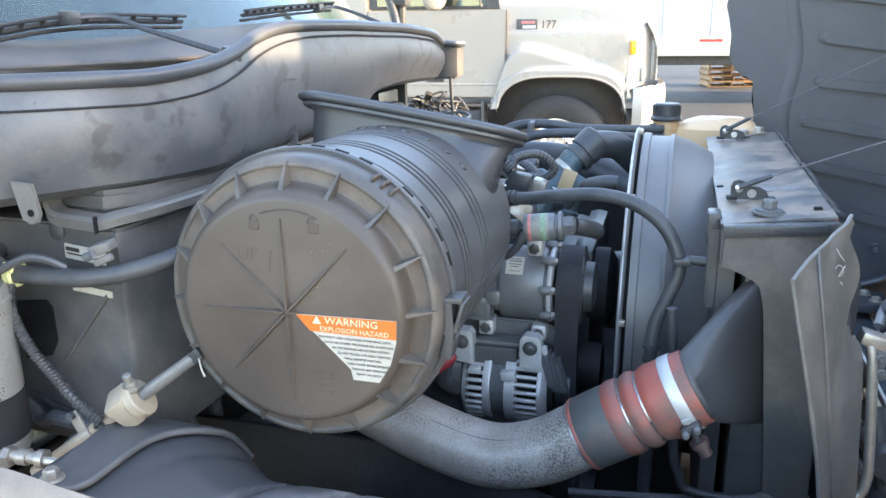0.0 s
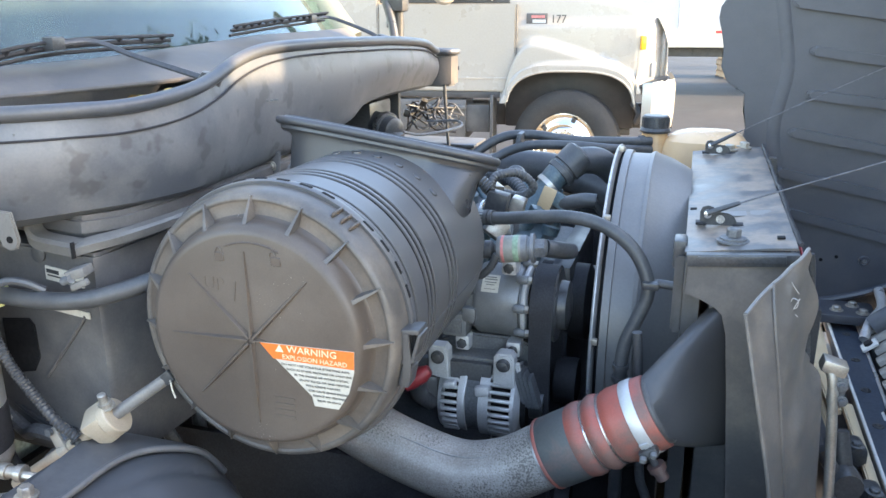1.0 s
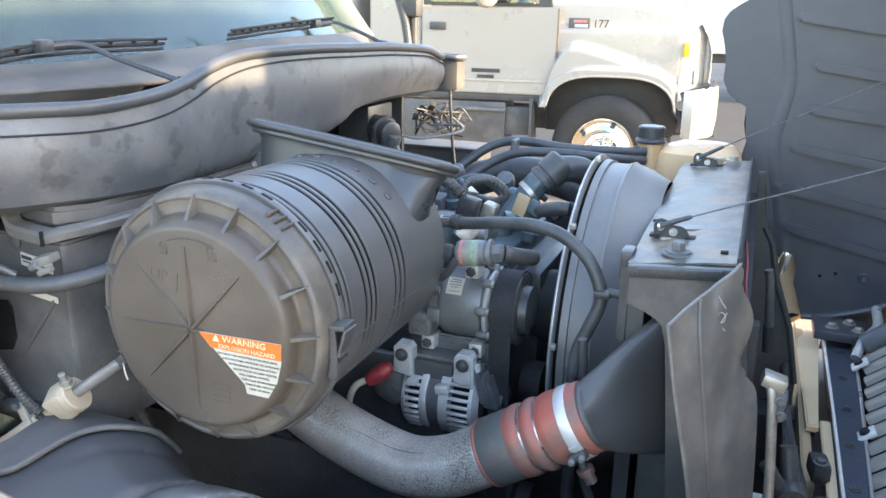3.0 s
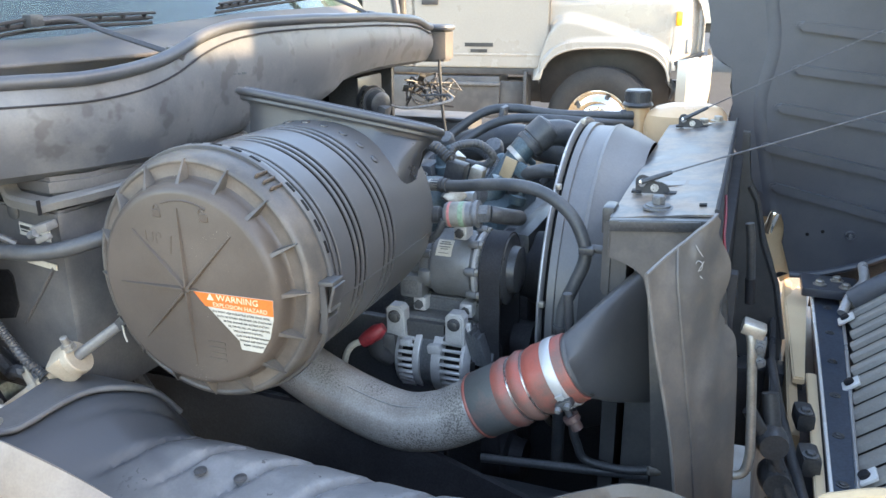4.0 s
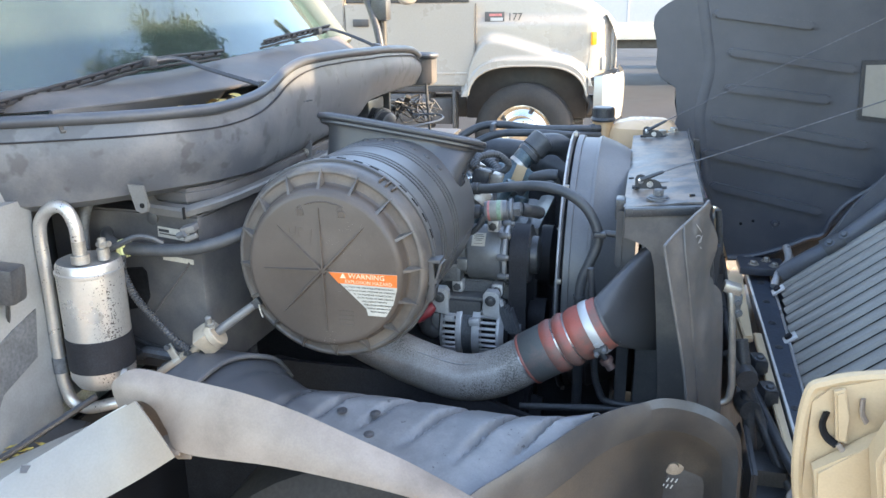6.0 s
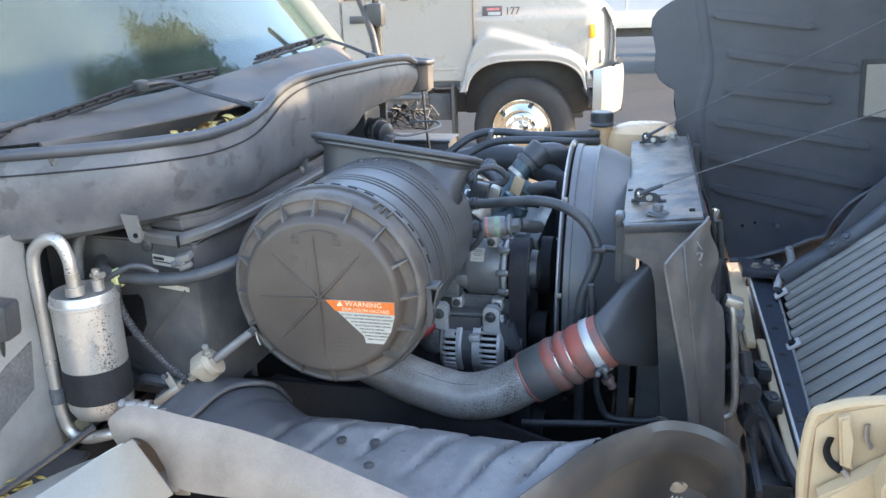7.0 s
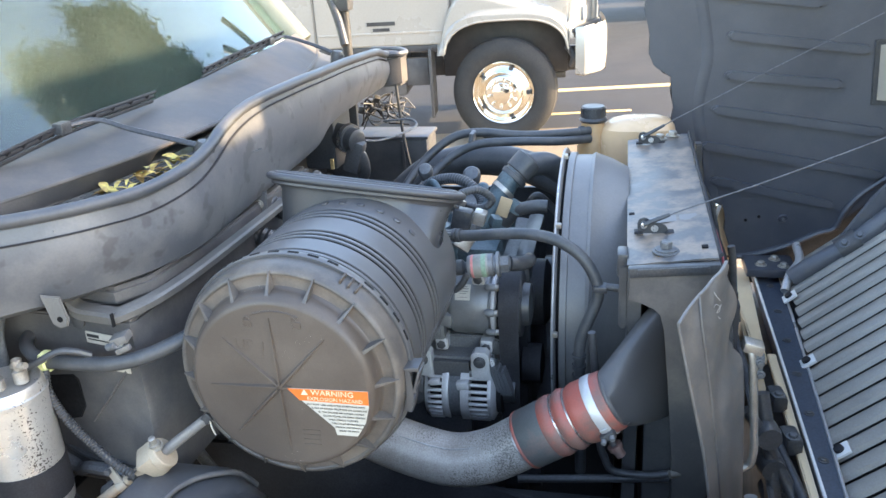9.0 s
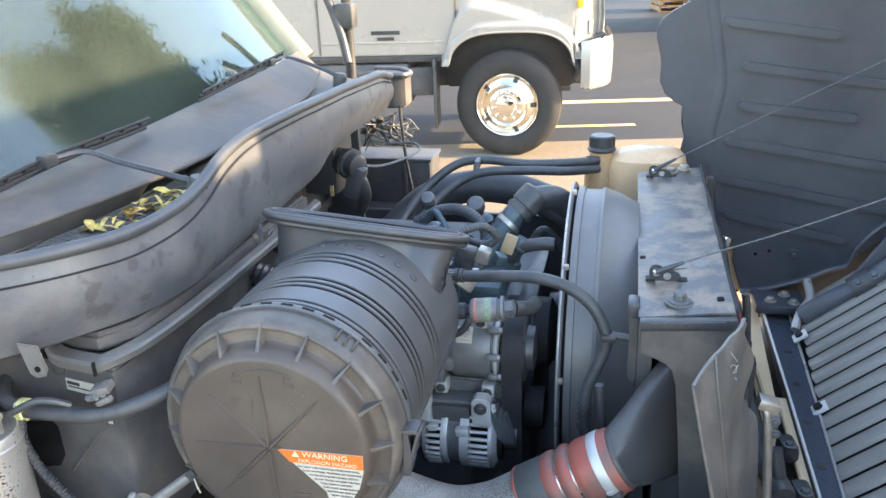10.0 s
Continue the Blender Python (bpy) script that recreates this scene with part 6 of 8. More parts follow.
    # dark lines and valves low down behind the drier
    bl = thing("brake_lines", (-0.72, 0.98, 1.0), "grimy black brake lines and brass valves below the heater box", "lines")
    rng = random.Random(12)
    for k in range(9):
        y0 = 0.93 + 0.02 * k
        z0 = 1.02 + 0.022 * (k % 5)
        pts = [(-0.92, y0, z0 + 0.10), (-0.82 + 0.02 * (k % 3), y0 - 0.03, z0 + rng.uniform(-0.02, 0.06)), (-0.72, y0 - 0.05, z0 + rng.uniform(-0.05, 0.03)), (-0.62, y0 - 0.03, z0 - 0.03 + rng.uniform(-0.03, 0.03)), (-0.60, y0 + 0.03, z0 - 0.16)]
        part("line", tube(B(), spline(pts, 6), (0.005, 0.008, 0.012)[k % 3], 8), (M_BLACK, M_BLACK, M_ENGINE)[k % 3], bl)
    for p, r in (((-0.80, 0.90, 1.09), 0.020), ((-0.66, 0.89, 1.06), 0.017), ((-0.60, 0.90, 1.03), 0.022)):
        v = part("valve", lathe(B(), [(-0.03, 0), (-0.03, r * 0.7), (-0.01, r * 0.7), (-0.01, r), (0.015, r), (0.015, r * 0.6), (0.03, r * 0.6), (0.03, 0)], p, (0.8, -0.2, 0.4), 14), M_ENGINE, bl)
        part("nut", lathe(B(), [(0.03, 0), (0.03, r * 0.8), (0.042, r * 0.8), (0.042, 0)], p, (0.8, -0.2, 0.4), 6), M_ZINC, v)


def drier_material():
    """Dull aluminium with dark pitted flecks gathered in upright streaks."""
    m = mat("speckled_aluminium", (0.66, 0.64, 0.60), 0.34, 0.7, col2=(0.52, 0.49, 0.45), scale=8, fine=300, fine_amount=0.06, bump=0.02)
    n, l = m.node_tree.nodes, m.node_tree.links
    b = n["Principled BSDF"]
    co = next(q for q in n if q.type == "TEX_COORD")
    dots, zone, map_ = n.new("ShaderNodeTexNoise"), n.new("ShaderNodeTexNoise"), n.new("ShaderNodeMapping")
    dots.inputs["Scale"].default_value, dots.inputs["Detail"].default_value = 260, 3
    zone.inputs["Scale"].default_value = 14
    map_.inputs["Scale"].default_value = (1, 1, 0.18)
    l.new(co.outputs["Object"], dots.inputs["Vector"])
    l.new(co.outputs["Object"], map_.inputs["Vector"])
    l.new(map_.outputs[0], zone.inputs["Vector"])
    mul, r, mix = n.new("ShaderNodeMath"), n.new("ShaderNodeMapRange"), n.new("ShaderNodeMix")
    mul.operation = "MULTIPLY"
    l.new(dots.outputs["Fac"], mul.inputs[0])
    l.new(zone.outputs["Fac"], mul.inputs[1])
    r.inputs[1].default_value, r.inputs[2].default_value = 0.35, 0.38
    l.new(mul.outputs[0], r.inputs[0])
    mix.data_type = "RGBA"
    mix.inputs[7].default_value = (0.10, 0.09, 0.08, 1)
    l.new(b.inputs["Base Color"].links[0].from_socket, mix.inputs[6])
    l.new(r.outputs[0], mix.inputs[0])
    l.new(mix.outputs[2], b.inputs["Base Color"])
    return m


M_DRIER = drier_material()
M_HEATER = mat("dusty_heater_plastic", (0.072, 0.071, 0.073), 0.45, col2=(0.155, 0.142, 0.13), scale=6, fine=240, fine_amount=0.08, bump=0.06, amount=0.8)
M_RODZ = mat("chalky_zinc", (0.44, 0.40, 0.34), 0.4, 0.3, col2=(0.30, 0.27, 0.22), scale=22, fine=400, fine_amount=0.08, bump=0.03)
M_RODG = mat("worn_grey_rod", (0.24, 0.225, 0.21), 0.42, 0.2, col2=(0.15, 0.15, 0.155), scale=24, fine=300, fine_amount=0.08, bump=0.04)
M_BUSH = mat("cream_bush_plastic", (0.47, 0.385, 0.28), 0.5, col2=(0.33, 0.26, 0.19), scale=20, fine=400, fine_amount=0.06, bump=0.03)
build_heater()


# ---- fender shield, tan strip, wheel liner ----
def build_fender():
    t = thing("fender_shield", (-0.1, 0.75, 0.98), "dusty grey corrugated inner fender shield with bolts", "shield")
    us = [-0.575 + 0.815 * k / 110 for k in range(111)]
    pitch = 0.098

    def crease(u):
        ph = ((u + 0.285) / pitch) % 1.0
        return math.exp(-((ph - (0.0 if ph < 0.5 else 1.0)) / 0.075) ** 2) 

    def top(u, q):
        """A point of the skin: q runs from the engine side to the near edge."""
        tip = u - 0.05
        near = min(0.86, max(0.71 - 0.10 * max(0, min(1, (u + 0.15) / 0.2)), 0.632 + 1.17 * (tip - 0.052) + max(0, tip - 0.154) * 0.6))
        near -= 0.04 * max(0.0, min(1.0, (-0.25 - u) / 0.1))
        v = 0.925 - (0.925 - near) * q + 0.02 * math.exp(-(q / 0.08) ** 2)
        w = 1.028 + 0.045 * math.sin(min(1, q / 0.45) * math.pi / 2) - 0.075 * max(0, q - 0.45) - 0.05 * math.exp(-(q / 0.07) ** 2)
        dome = max(0.0, min(1.0, (-0.33 - u) / 0.13))
        dome = dome * dome * (3 - 2 * dome)
        w += dome * (0.036 + 0.05 * max(0, q - 0.45)) - 0.10 * max(0.0, (-0.56 - u) / 0.08) ** 2
        v += 0.05 * dome * (1 - q)
        w -= 0.020 * crease(u + 0.10 * q) * max(0.0, min(1.0, (0.80 - q) / 0.3)) * max(0.0, min(1.0, (u + 0.46) / 0.16))
        return V((u - 0.05 * q, v, w))
    rows = [[top(u, j / 36) for u in us] for j in range(37)]
    sh = part("corrugated_panel", sheet(B(), rows, 0.004), shield_material(), t)
    for p in ((-0.238, 0.793, 1.066), (-0.175, 0.80, 1.064), (-0.12, 0.86, 1.052), (-0.16, 0.72, 1.068), (0.05, 0.84, 1.055)):
        part("panel_bolt", bolt(B(), p, (0, -0.1, 1), 0.0055, 0.004), M_DARK, sh)
    # overlapping end plate with its rolled edge and bolt
    plate = []
    for j in range(25):
        f = j / 24
        right = -0.455 - 0.035 * f + 0.075 * max(0, 0.35 - f) + 0.006 * math.sin(f * 9)
        if f > 0.82:
            right -= 0.06 * ((f - 0.82) / 0.18) ** 2
        plate.append([top(-0.580 + 0.045 * f + (right + 0.580 - 0.045 * f) * k / 14, 0.02 + 0.90 * f) + V((0, 0, 0.011)) for k in range(15)])
    cover = part("end_plate", sheet(B(), plate, 0.005), M_COVER, t, "dark grey overlapping end plate")
    part("plate_edge", tube(B(), [r[-1] + V((0.001, 0, -0.003)) for r in plate], 0.0055, 10), M_COVER, cover, "rolled plate edge")
    part("plate_bolt", bolt(B(), top(-0.522, 0.80) + V((0, 0, 0.0115)), (0, 0, 1), 0.009, 0.016), M_ZINC, cover, "dull zinc bolt")
    # tan strip: fibreglass edge of the fender extension
    s = thing("fender_extension", (-0.3, 0.6, 1.0), "tan fibreglass fender extension edge, chipped", "fender panel")
    top = [(-0.590, 0.640, 1.120), (-0.585, 0.612, 1.165), (-0.566, 0.612, 1.188), (-0.537, 0.620, 1.201), (-0.490, 0.618, 1.200), (-0.435, 0.612, 1.196), (-0.330, 0.600, 1.190), (-0.233, 0.600, 1.167), (-0.141, 0.600, 1.135), (-0.055, 0.605, 1.100), (0.02, 0.610, 1.062), (0.075, 0.615, 1.030)]
    bot = [(-0.582, 0.640, 1.085), (-0.565, 0.615, 1.110), (-0.545, 0.600, 1.140), (-0.520, 0.595, 1.155), (-0.492, 0.592, 1.145), (-0.472, 0.590, 1.110), (-0.440, 0.580, 1.076), (-0.270, 0.565, 1.085), (-0.150, 0.560, 1.080), (-0.06, 0.565, 1.066), (0.02, 0.58, 1.040), (0.08, 0.60, 1.018)]
    a, b = spline(top, 6), spline(bot, 6)
    rows = [[p.lerp(q, f) + V((0, -0.008 * math.sin(f * math.pi), 0.006 * math.sin(f * math.pi))) for p, q in zip(a, b)] for f in (0, 0.08, 0.25, 0.5, 0.75, 0.92, 1)]
    part("strip", sheet(B(), rows, 0.005), M_TAN, s)
    # lower flap that folds towards the viewer
    top2 = spline([(-0.500, 0.560, 1.176), (-0.56, 0.555, 1.140), (-0.63, 0.53, 1.095), (-0.72, 0.47, 1.04), (-0.80, 0.42, 0.97)], 6)
    bot2 = spline([(-0.452, 0.575, 1.072), (-0.50, 0.53, 1.045), (-0.57, 0.48, 1.01), (-0.66, 0.42, 0.97), (-0.76, 0.38, 0.92)], 6)
    rows = [[p.lerp(q, f) + V((0.008, -0.008, 0.006)) * math.sin(f * math.pi) for p, q in zip(top2, bot2)] for f in (0, 0.1, 0.4, 0.7, 1)]
    flap = part("folded_flap", sheet(B(), rows, 0.005), M_FLAP, s, "pale folded flap with a bright edge")
    part("flap_edge", tube(B(), top2[2:], 0.0028, 6), M_PAPER, flap, "thin white edge")
    part("stamp", box(B(), (-0.668, 0.492, 1.066), (0.026, 0.003, 0.012), (-40, 12, 30)), M_DARK, flap, "dark stamped bars")
    shelf = spline([(-0.56, 0.66, 1.10), (-0.66, 0.63, 1.07), (-0.80, 0.58, 1.01), (-0.95, 0.5, 0.95)], 5)
    rows = [[p.lerp(q, f) for p, q in zip(shelf, [top2[int(k * (len(top2) - 1) / (len(shelf) - 1))] for k in range(len(shelf))])] for f in (0, 0.5, 1)]
    part("shelf", sheet(B(), rows, 0.004), M_FLAP, s)
    hollow = [[(-0.56, 0.635, 1.13), (-0.54, 0.645, 1.16), (-0.50, 0.640, 1.165), (-0.46, 0.630, 1.14), (-0.43, 0.61, 1.09)], [(-0.56, 0.62, 1.04), (-0.53, 0.63, 1.05), (-0.50, 0.62, 1.05), (-0.46, 0.60, 1.05), (-0.43, 0.59, 1.06)]]
    part("inner_web", sheet(B(), hollow, 0.004), M_HOLLOW, s, "brown shaded hollow of the fibreglass")
    part("torn_lip", sheet(B(), [[(-0.50, 0.60, 1.085), (-0.47, 0.60, 1.098), (-0.45, 0.595, 1.10)], [(-0.495, 0.57, 1.062), (-0.465, 0.575, 1.07), (-0.445, 0.578, 1.072)]], 0.004), M_HOLLOW, s)
    # wheel liner
    w = thing("wheel_liner", (0.3, 1.0, 0.45), "muddy dark wheel well liner with arched top", "wheel liner")
    rim = spline([(0.030, 0.602, 1.038), (0.052, 0.634, 1.047), (0.099, 0.689, 1.058), (0.154, 0.753, 1.075), (0.198, 0.829, 1.076), (0.250, 0.91, 1.066), (0.300, 0.965, 1.058), (0.343, 0.985, 1.063), (0.400, 1.005, 1.050), (0.445, 1.005, 1.034), (0.478, 1.01, 1.005), (0.495, 1.02, 0.95), (0.50, 1.02, 0.85), (0.505, 1.02, 0.6)], 6)
    cen = V((0.36, 1.17, 0.80))
    rows = [rim]
    for f, y in ((0.03, -0.006), (0.08, 0.004), (0.16, 0.03), (0.28, 0.085), (0.45, 0.125), (0.8, 0.14)):
        rows.append([V((p.x + (cen.x - p.x) * f, p.y + y + (0.10 * (1 - min(1, (p.x - 0.08) / 0.2))) * f, p.z + (0.55 - p.z) * f)) for p in rim])
    part("liner_rim", sheet(B(), rows[:4], 0.004), M_DARK, w, "dark rolled rim of the liner")
    part("liner_skin", sheet(B(), rows[3:], 0.004), M_ARCH, w)
    part("liner_wall", prism(B(), [(-0.2, 0.45), (0.5, 0.45), (0.5, 0.86), (0.42, 0.905), (0.28, 0.90), (0.18, 0.84), (0.05, 0.76), (-0.2, 0.72)], 1, 1.165, 1.175), M_ARCH, w)
    # dark raised block stands in for a shaded recess
    part("access_recess", box(B(), (0.398, 1.130, 0.775), (0.18, 0.02, 0.175), bevel=0.01), M_DARK, w)
    part("liner_bolt", lathe(B(), [(0, 0), (0, 0.022), (0.003, 0.022), (0.004, 0.012), (0.012, 0.011), (0.013, 0)], (0.380, 1.120, 0.838), (0, -1, 0), 24), M_ZINC, w, "round headed bolt")
    for k in range(7):
        part("chalk_bars", box(B(), (0.362 + 0.009 * (k % 4), 1.1185, 0.802 - 0.016 * (k // 4)), (0.0022, 0.002, 0.010), (0, 25, 0)), M_TRIM, w, "chalk scribble bars")
    # belt-black walls paint the deep shade of the wheel well
    part("well_back", prism(B(), [(-0.85, 0.25), (0.5, 0.25), (0.5, 0.75), (-0.2, 0.96), (-0.85, 0.96)], 1, 1.178, 1.19), M_BELT_SHADE, w)
    part("well_rear", prism(B(), [(0.56, 0.25), (1.18, 0.25), (1.18, 0.95), (0.70, 0.95), (0.60, 0.98)], 0, -0.86, -0.85), M_BELT_SHADE, w)
    ty = thing("road_wheel", (-0.12, 0.85, 0), "dark front tyre inside the wheel well", "tyre")
    part("tyre", lathe(B(), [(0.72, 0.28), (0.71, 0.36), (0.72, 0.44), (0.75, 0.485), (0.80, 0.5), (0.92, 0.5), (0.97, 0.485), (1.0, 0.44), (1.0, 0.28)], (-0.12, 0, 0.5), (0, 1, 0), 48), M_TYRE, ty)
    part("rim", lathe(B(), [(0.74, 0.285), (0.73, 0.28), (0.78, 0.2), (0.76, 0.0)], (-0.12, 0, 0.5), (0, 1, 0), 32), M_ENGINE, ty)


def shield_material():
    """Grey plastic, darker towards the cab end with an uneven border."""
    m = M_SHIELD
    n, l = m.node_tree.nodes, m.node_tree.links
    b = n["Principled BSDF"]
    co = next(q for q in n if q.type == "TEX_COORD")
    sep, spots, add, r, mix = n.new("ShaderNodeSeparateXYZ"), n.new("ShaderNodeTexNoise"), n.new("ShaderNodeMath"), n.new("ShaderNodeMapRange"), n.new("ShaderNodeMix")
    l.new(co.outputs["Object"], sep.inputs[0])
    spots.inputs["Scale"].default_value, spots.inputs["Detail"].default_value = 16, 5
    l.new(co.outputs["Object"], spots.inputs["Vector"])
    add.operation = "MULTIPLY_ADD"
    l.new(spots.outputs["Fac"], add.inputs[0])
    add.inputs[1].default_value = 0.22
    l.new(sep.outputs["X"], add.inputs[2])
    r.inputs[1].default_value, r.inputs[2].default_value = -0.17, -0.01
    l.new(add.outputs[0], r.inputs[0])
    mix.data_type = "RGBA"
    mix.inputs[6].default_value = (0.075, 0.077, 0.082, 1)
    l.new(b.inputs["Base Color"].links[0].from_socket, mix.inputs[7])
    l.new(r.outputs[0], mix.inputs[0])
    l.new(mix.outputs[2], b.inputs["Base Color"])
    return m


M_COVER = mat("dusty_cover_plastic", (0.085, 0.086, 0.09), 0.42, col2=(0.15, 0.146, 0.142), scale=7, amount=0.85, fine=160, fine_amount=0.06, bump=0.03)
M_FLAP = mat("pale_flap_plastic", (0.255, 0.24, 0.21), 0.38, col2=(0.205, 0.19, 0.168), scale=8, fine=260, fine_amount=0.05, bump=0.02)
M_HOLLOW = mat("raw_brown_fibreglass", (0.24, 0.185, 0.14), 0.7, col2=(0.34, 0.27, 0.21), scale=10, fine=200, fine_amount=0.1, bump=0.1)
M_TRIM = mat("bright_white_trim", (0.80, 0.79, 0.76), 0.25, 0.0, col2=(0.70, 0.69, 0.66), scale=6, fine=90, fine_amount=0.03, bump=0.0)
M_BRASS = mat("brass", (0.55, 0.42, 0.2), 0.4, 0.8, scale=20, bump=0.1)
build_fender()


# ---- open hood ----
FAREDGE = [(0.55, 1.84), (0.37, 1.50), (0.41, 1.40), (0.41, 1.25), (0.455, 1.15), (0.465, 1.08), (0.51, 0.95), (0.59, 0.80), (1.33, 1.38), (1.33, 2.3)]
def build_hood():
    t = thing("open_hood", (1.0, 1.7, 0.5), "tilted open truck hood with black inner liners", "hood")
    outline = [(0.85, 2.08), (0.60, 1.935), (0.47, 1.858), (0.392, 1.813), (0.325, 1.775), (0.298, 1.755), (0.284, 1.732), (0.281, 1.70), (0.292, 1.66), (0.305, 1.62), (0.300, 1.56), (0.318, 1.52), (0.345, 1.498), (0.378, 1.485), (0.374, 1.43), (0.390, 1.38), (0.378, 1.335), (0.40, 1.25), (0.45, 1.17), (0.483, 1.115), (0.524, 1.093), (0.547, 1.072), (0.562, 1.046), (0.576, 1.02), (0.581, 0.992), (0.575, 0.955), (0.609, 0.853), (0.677, 0.862), (0.788, 0.90), (0.878, 0.946), (0.928, 0.965), (1.02, 1.06), (1.102, 1.172), (1.22, 1.28), (1.32, 1.40), (1.32, 2.30)]
    liner = part("far_liner", prism(B(), outline, 1, 2.60, 2.62, 0.004), M_HOOD, t, "ribbed black plastic far fender liner")
    for a, b in (((0.497, 1.742), (0.80, 1.70)), ((0.557, 1.610), (0.95, 1.556)), ((0.56, 1.486), (0.88, 1.452)), ((0.525, 1.374), (1.02, 1.297)), ((0.50, 1.253), (1.033, 1.156)), ((0.538, 1.131), (0.90, 1.053)), ((0.60, 1.86), (0.85, 1.82))):
        along, r = (V((b[0], 0, b[1])) - V((a[0], 0, a[1]))).normalized(), 0.0135
        capsule = []
        for end, turn in ((V((b[0], 0, b[1])), 0), (V((a[0], 0, a[1])), 180)):
            for k in range(9):
                q = radians(turn + 90 - 22.5 * k)
                capsule.append(end + along * r * 1.5 * math.cos(q) + V((-along.z, 0, along.x)) * r * math.sin(q))
        part("rib", prism(B(), [(p.x, p.z) for p in capsule], 1, 2.5835, 2.606, 0.0075), M_HOOD, liner)
    part("liner_fold", tube(B(), spline([(0.43, 2.661, 1.84), (0.46, 2.661, 1.70), (0.485, 2.661, 1.55), (0.465, 2.661, 1.38), (0.50, 2.661, 1.2), (0.54, 2.661, 1.04)], 6), 0.064, 24), M_HOOD, liner)
    part("liner_fold", tube(B(), spline([(0.66, 2.661, 1.90), (0.655, 2.661, 1.70), (0.68, 2.661, 1.52), (0.64, 2.661, 1.36)], 6), [0.050 + 0.010 * math.sin(k / 18 * math.pi) for k in range(19)], 24), M_HOOD, liner)
    for p in ((0.644, 0.989), (0.686, 1.002)):
        part("liner_hole", lathe(B(), [(0, 0), (0, 0.005), (0.006, 0.006)], (p[0], 2.597, p[1]), (0, 1, 0), 14), M_RECESS, liner)
    boss = part("liner_boss", lathe(B(), [(0.004, 0.017), (-0.003, 0.015), (-0.005, 0.012), (-0.003, 0.008), (-0.006, 0.006), (-0.006, 0)], (0.763, 2.60, 0.997), (0, 1, 0), 20), M_HOOD, liner)
    part("boss_screw", lathe(B(), [(0, 0.005), (-0.003, 0.005), (-0.003, 0)], (0.763, 2.594, 0.997), (0, 1, 0), 10), M_ENGINE, boss)
    part("window_frame", prism(B(), [(0.985, 1.385), (1.085, 1.375), (1.085, 1.59), (0.975, 1.585)], 1, 2.592, 2.60, 0.003), M_BLACK, liner)
    # white plate stands in for brightness seen through a hole in the liner
    part("lamp_back", prism(B(), [(1.0, 1.40), (1.075, 1.392), (1.075, 1.573), (0.99, 1.57)], 1, 2.588, 2.592), M_WHITE, liner, "white plate standing in for a bright hole in the liner")
    part("inner_arch", prism(B(), [(0.678, 0.74), (0.69, 0.93), (0.86, 1.02), (0.95, 1.12), (1.1, 1.3), (1.32, 1.5), (1.32, 0.74)], 1, 2.632, 2.65, 0.004), M_BLACK, liner, "black inner arch behind the hinge")
    part("liner_lip", tube(B(), spline([(0.609, 2.60, 0.853), (0.677, 2.60, 0.862), (0.788, 2.60, 0.90), (0.878, 2.60, 0.946), (0.928, 2.60, 0.965), (0.95, 2.60, 1.02), (1.0, 2.60, 1.09), (1.1, 2.60, 1.17)], 5), 0.011, 8), M_HOOD, liner)
    # this side gets no sun; its lit look is in the colour
    part("far_fender", prism(B(), FAREDGE, 1, 2.66, 2.70, 0.01), M_LITCREAM, t, "cream far fender with sunlight brightened into its colour")
    # unseen skin, sized to shade the bay; gap added to cast a sun spot
    va, vb, wa, wb = 1.49, 1.68, 2.442, 2.515
    part("skin", prism(B(), [(0.35, 0.60), (2.72, 0.60), (2.72, wa), (0.35, wa)], 0, 1.34, 1.38), M_CREAM, t, "cream outer hood skin, unseen, sized to shade the bay")
    part("skin", prism(B(), [(0.35, wa), (va, wa), (va, wb), (0.35, wb)], 0, 1.34, 1.38), M_CREAM, t)
    part("skin", prism(B(), [(vb, wa), (2.72, wa), (2.72, wb), (vb, wb)], 0, 1.34, 1.38), M_CREAM, t)
    part("skin", prism(B(), [(0.35, wb), (2.72, wb), (2.72, 2.62), (2.5, 2.75), (0.6, 2.75), (0.35, 2.62)], 0, 1.34, 1.38), M_CREAM, t)
    # unseen cream inner face; its pale colour throws light back into the bay
    part("skin_stiffener", prism(B(), [(0.38, 0.65), (2.6, 0.65), (2.6, 2.38), (0.38, 2.38)], 0, 1.325, 1.335), M_CREAM, t)
    # near fender corner, cream
    nf = part("near_fender", prism(B(), [(0.565, 1.00), (0.562, 1.165), (0.590, 1.195), (0.67, 1.216), (1.2, 1.30), (1.33, 1.32), (1.33, 0.70), (1.0, 0.70), (0.60, 0.85)], 1, 0.83, 0.85, 0.006), M_CREAM, t, "cream plastic near fender corner")
    part("fender_edge", tube(B(), spline([(0.60, 0.84, 0.85), (0.563, 0.84, 1.02), (0.563, 0.84, 1.165), (0.59, 0.84, 1.196), (0.67, 0.84, 1.217), (0.9, 0.84, 1.25)], 6), 0.010, 8), M_CREAM, nf)
    part("fender_front", prism(B(), [(0.577, 1.057), (0.651, 1.113), (0.70, 1.15), (1.0, 1.20), (1.0, 0.75), (0.62, 0.75), (0.590, 0.98)], 1, 0.792, 0.826, 0.006), M_CREAM, nf, "tan shaded fender front")
    part("fender_shoulder", prism(B(), [(0.648, 1.117), (0.672, 1.185), (0.70, 1.20), (1.0, 1.25), (1.0, 0.80), (0.672, 0.98)], 1, 0.735, 0.795, 0.008), M_CREAM, nf)
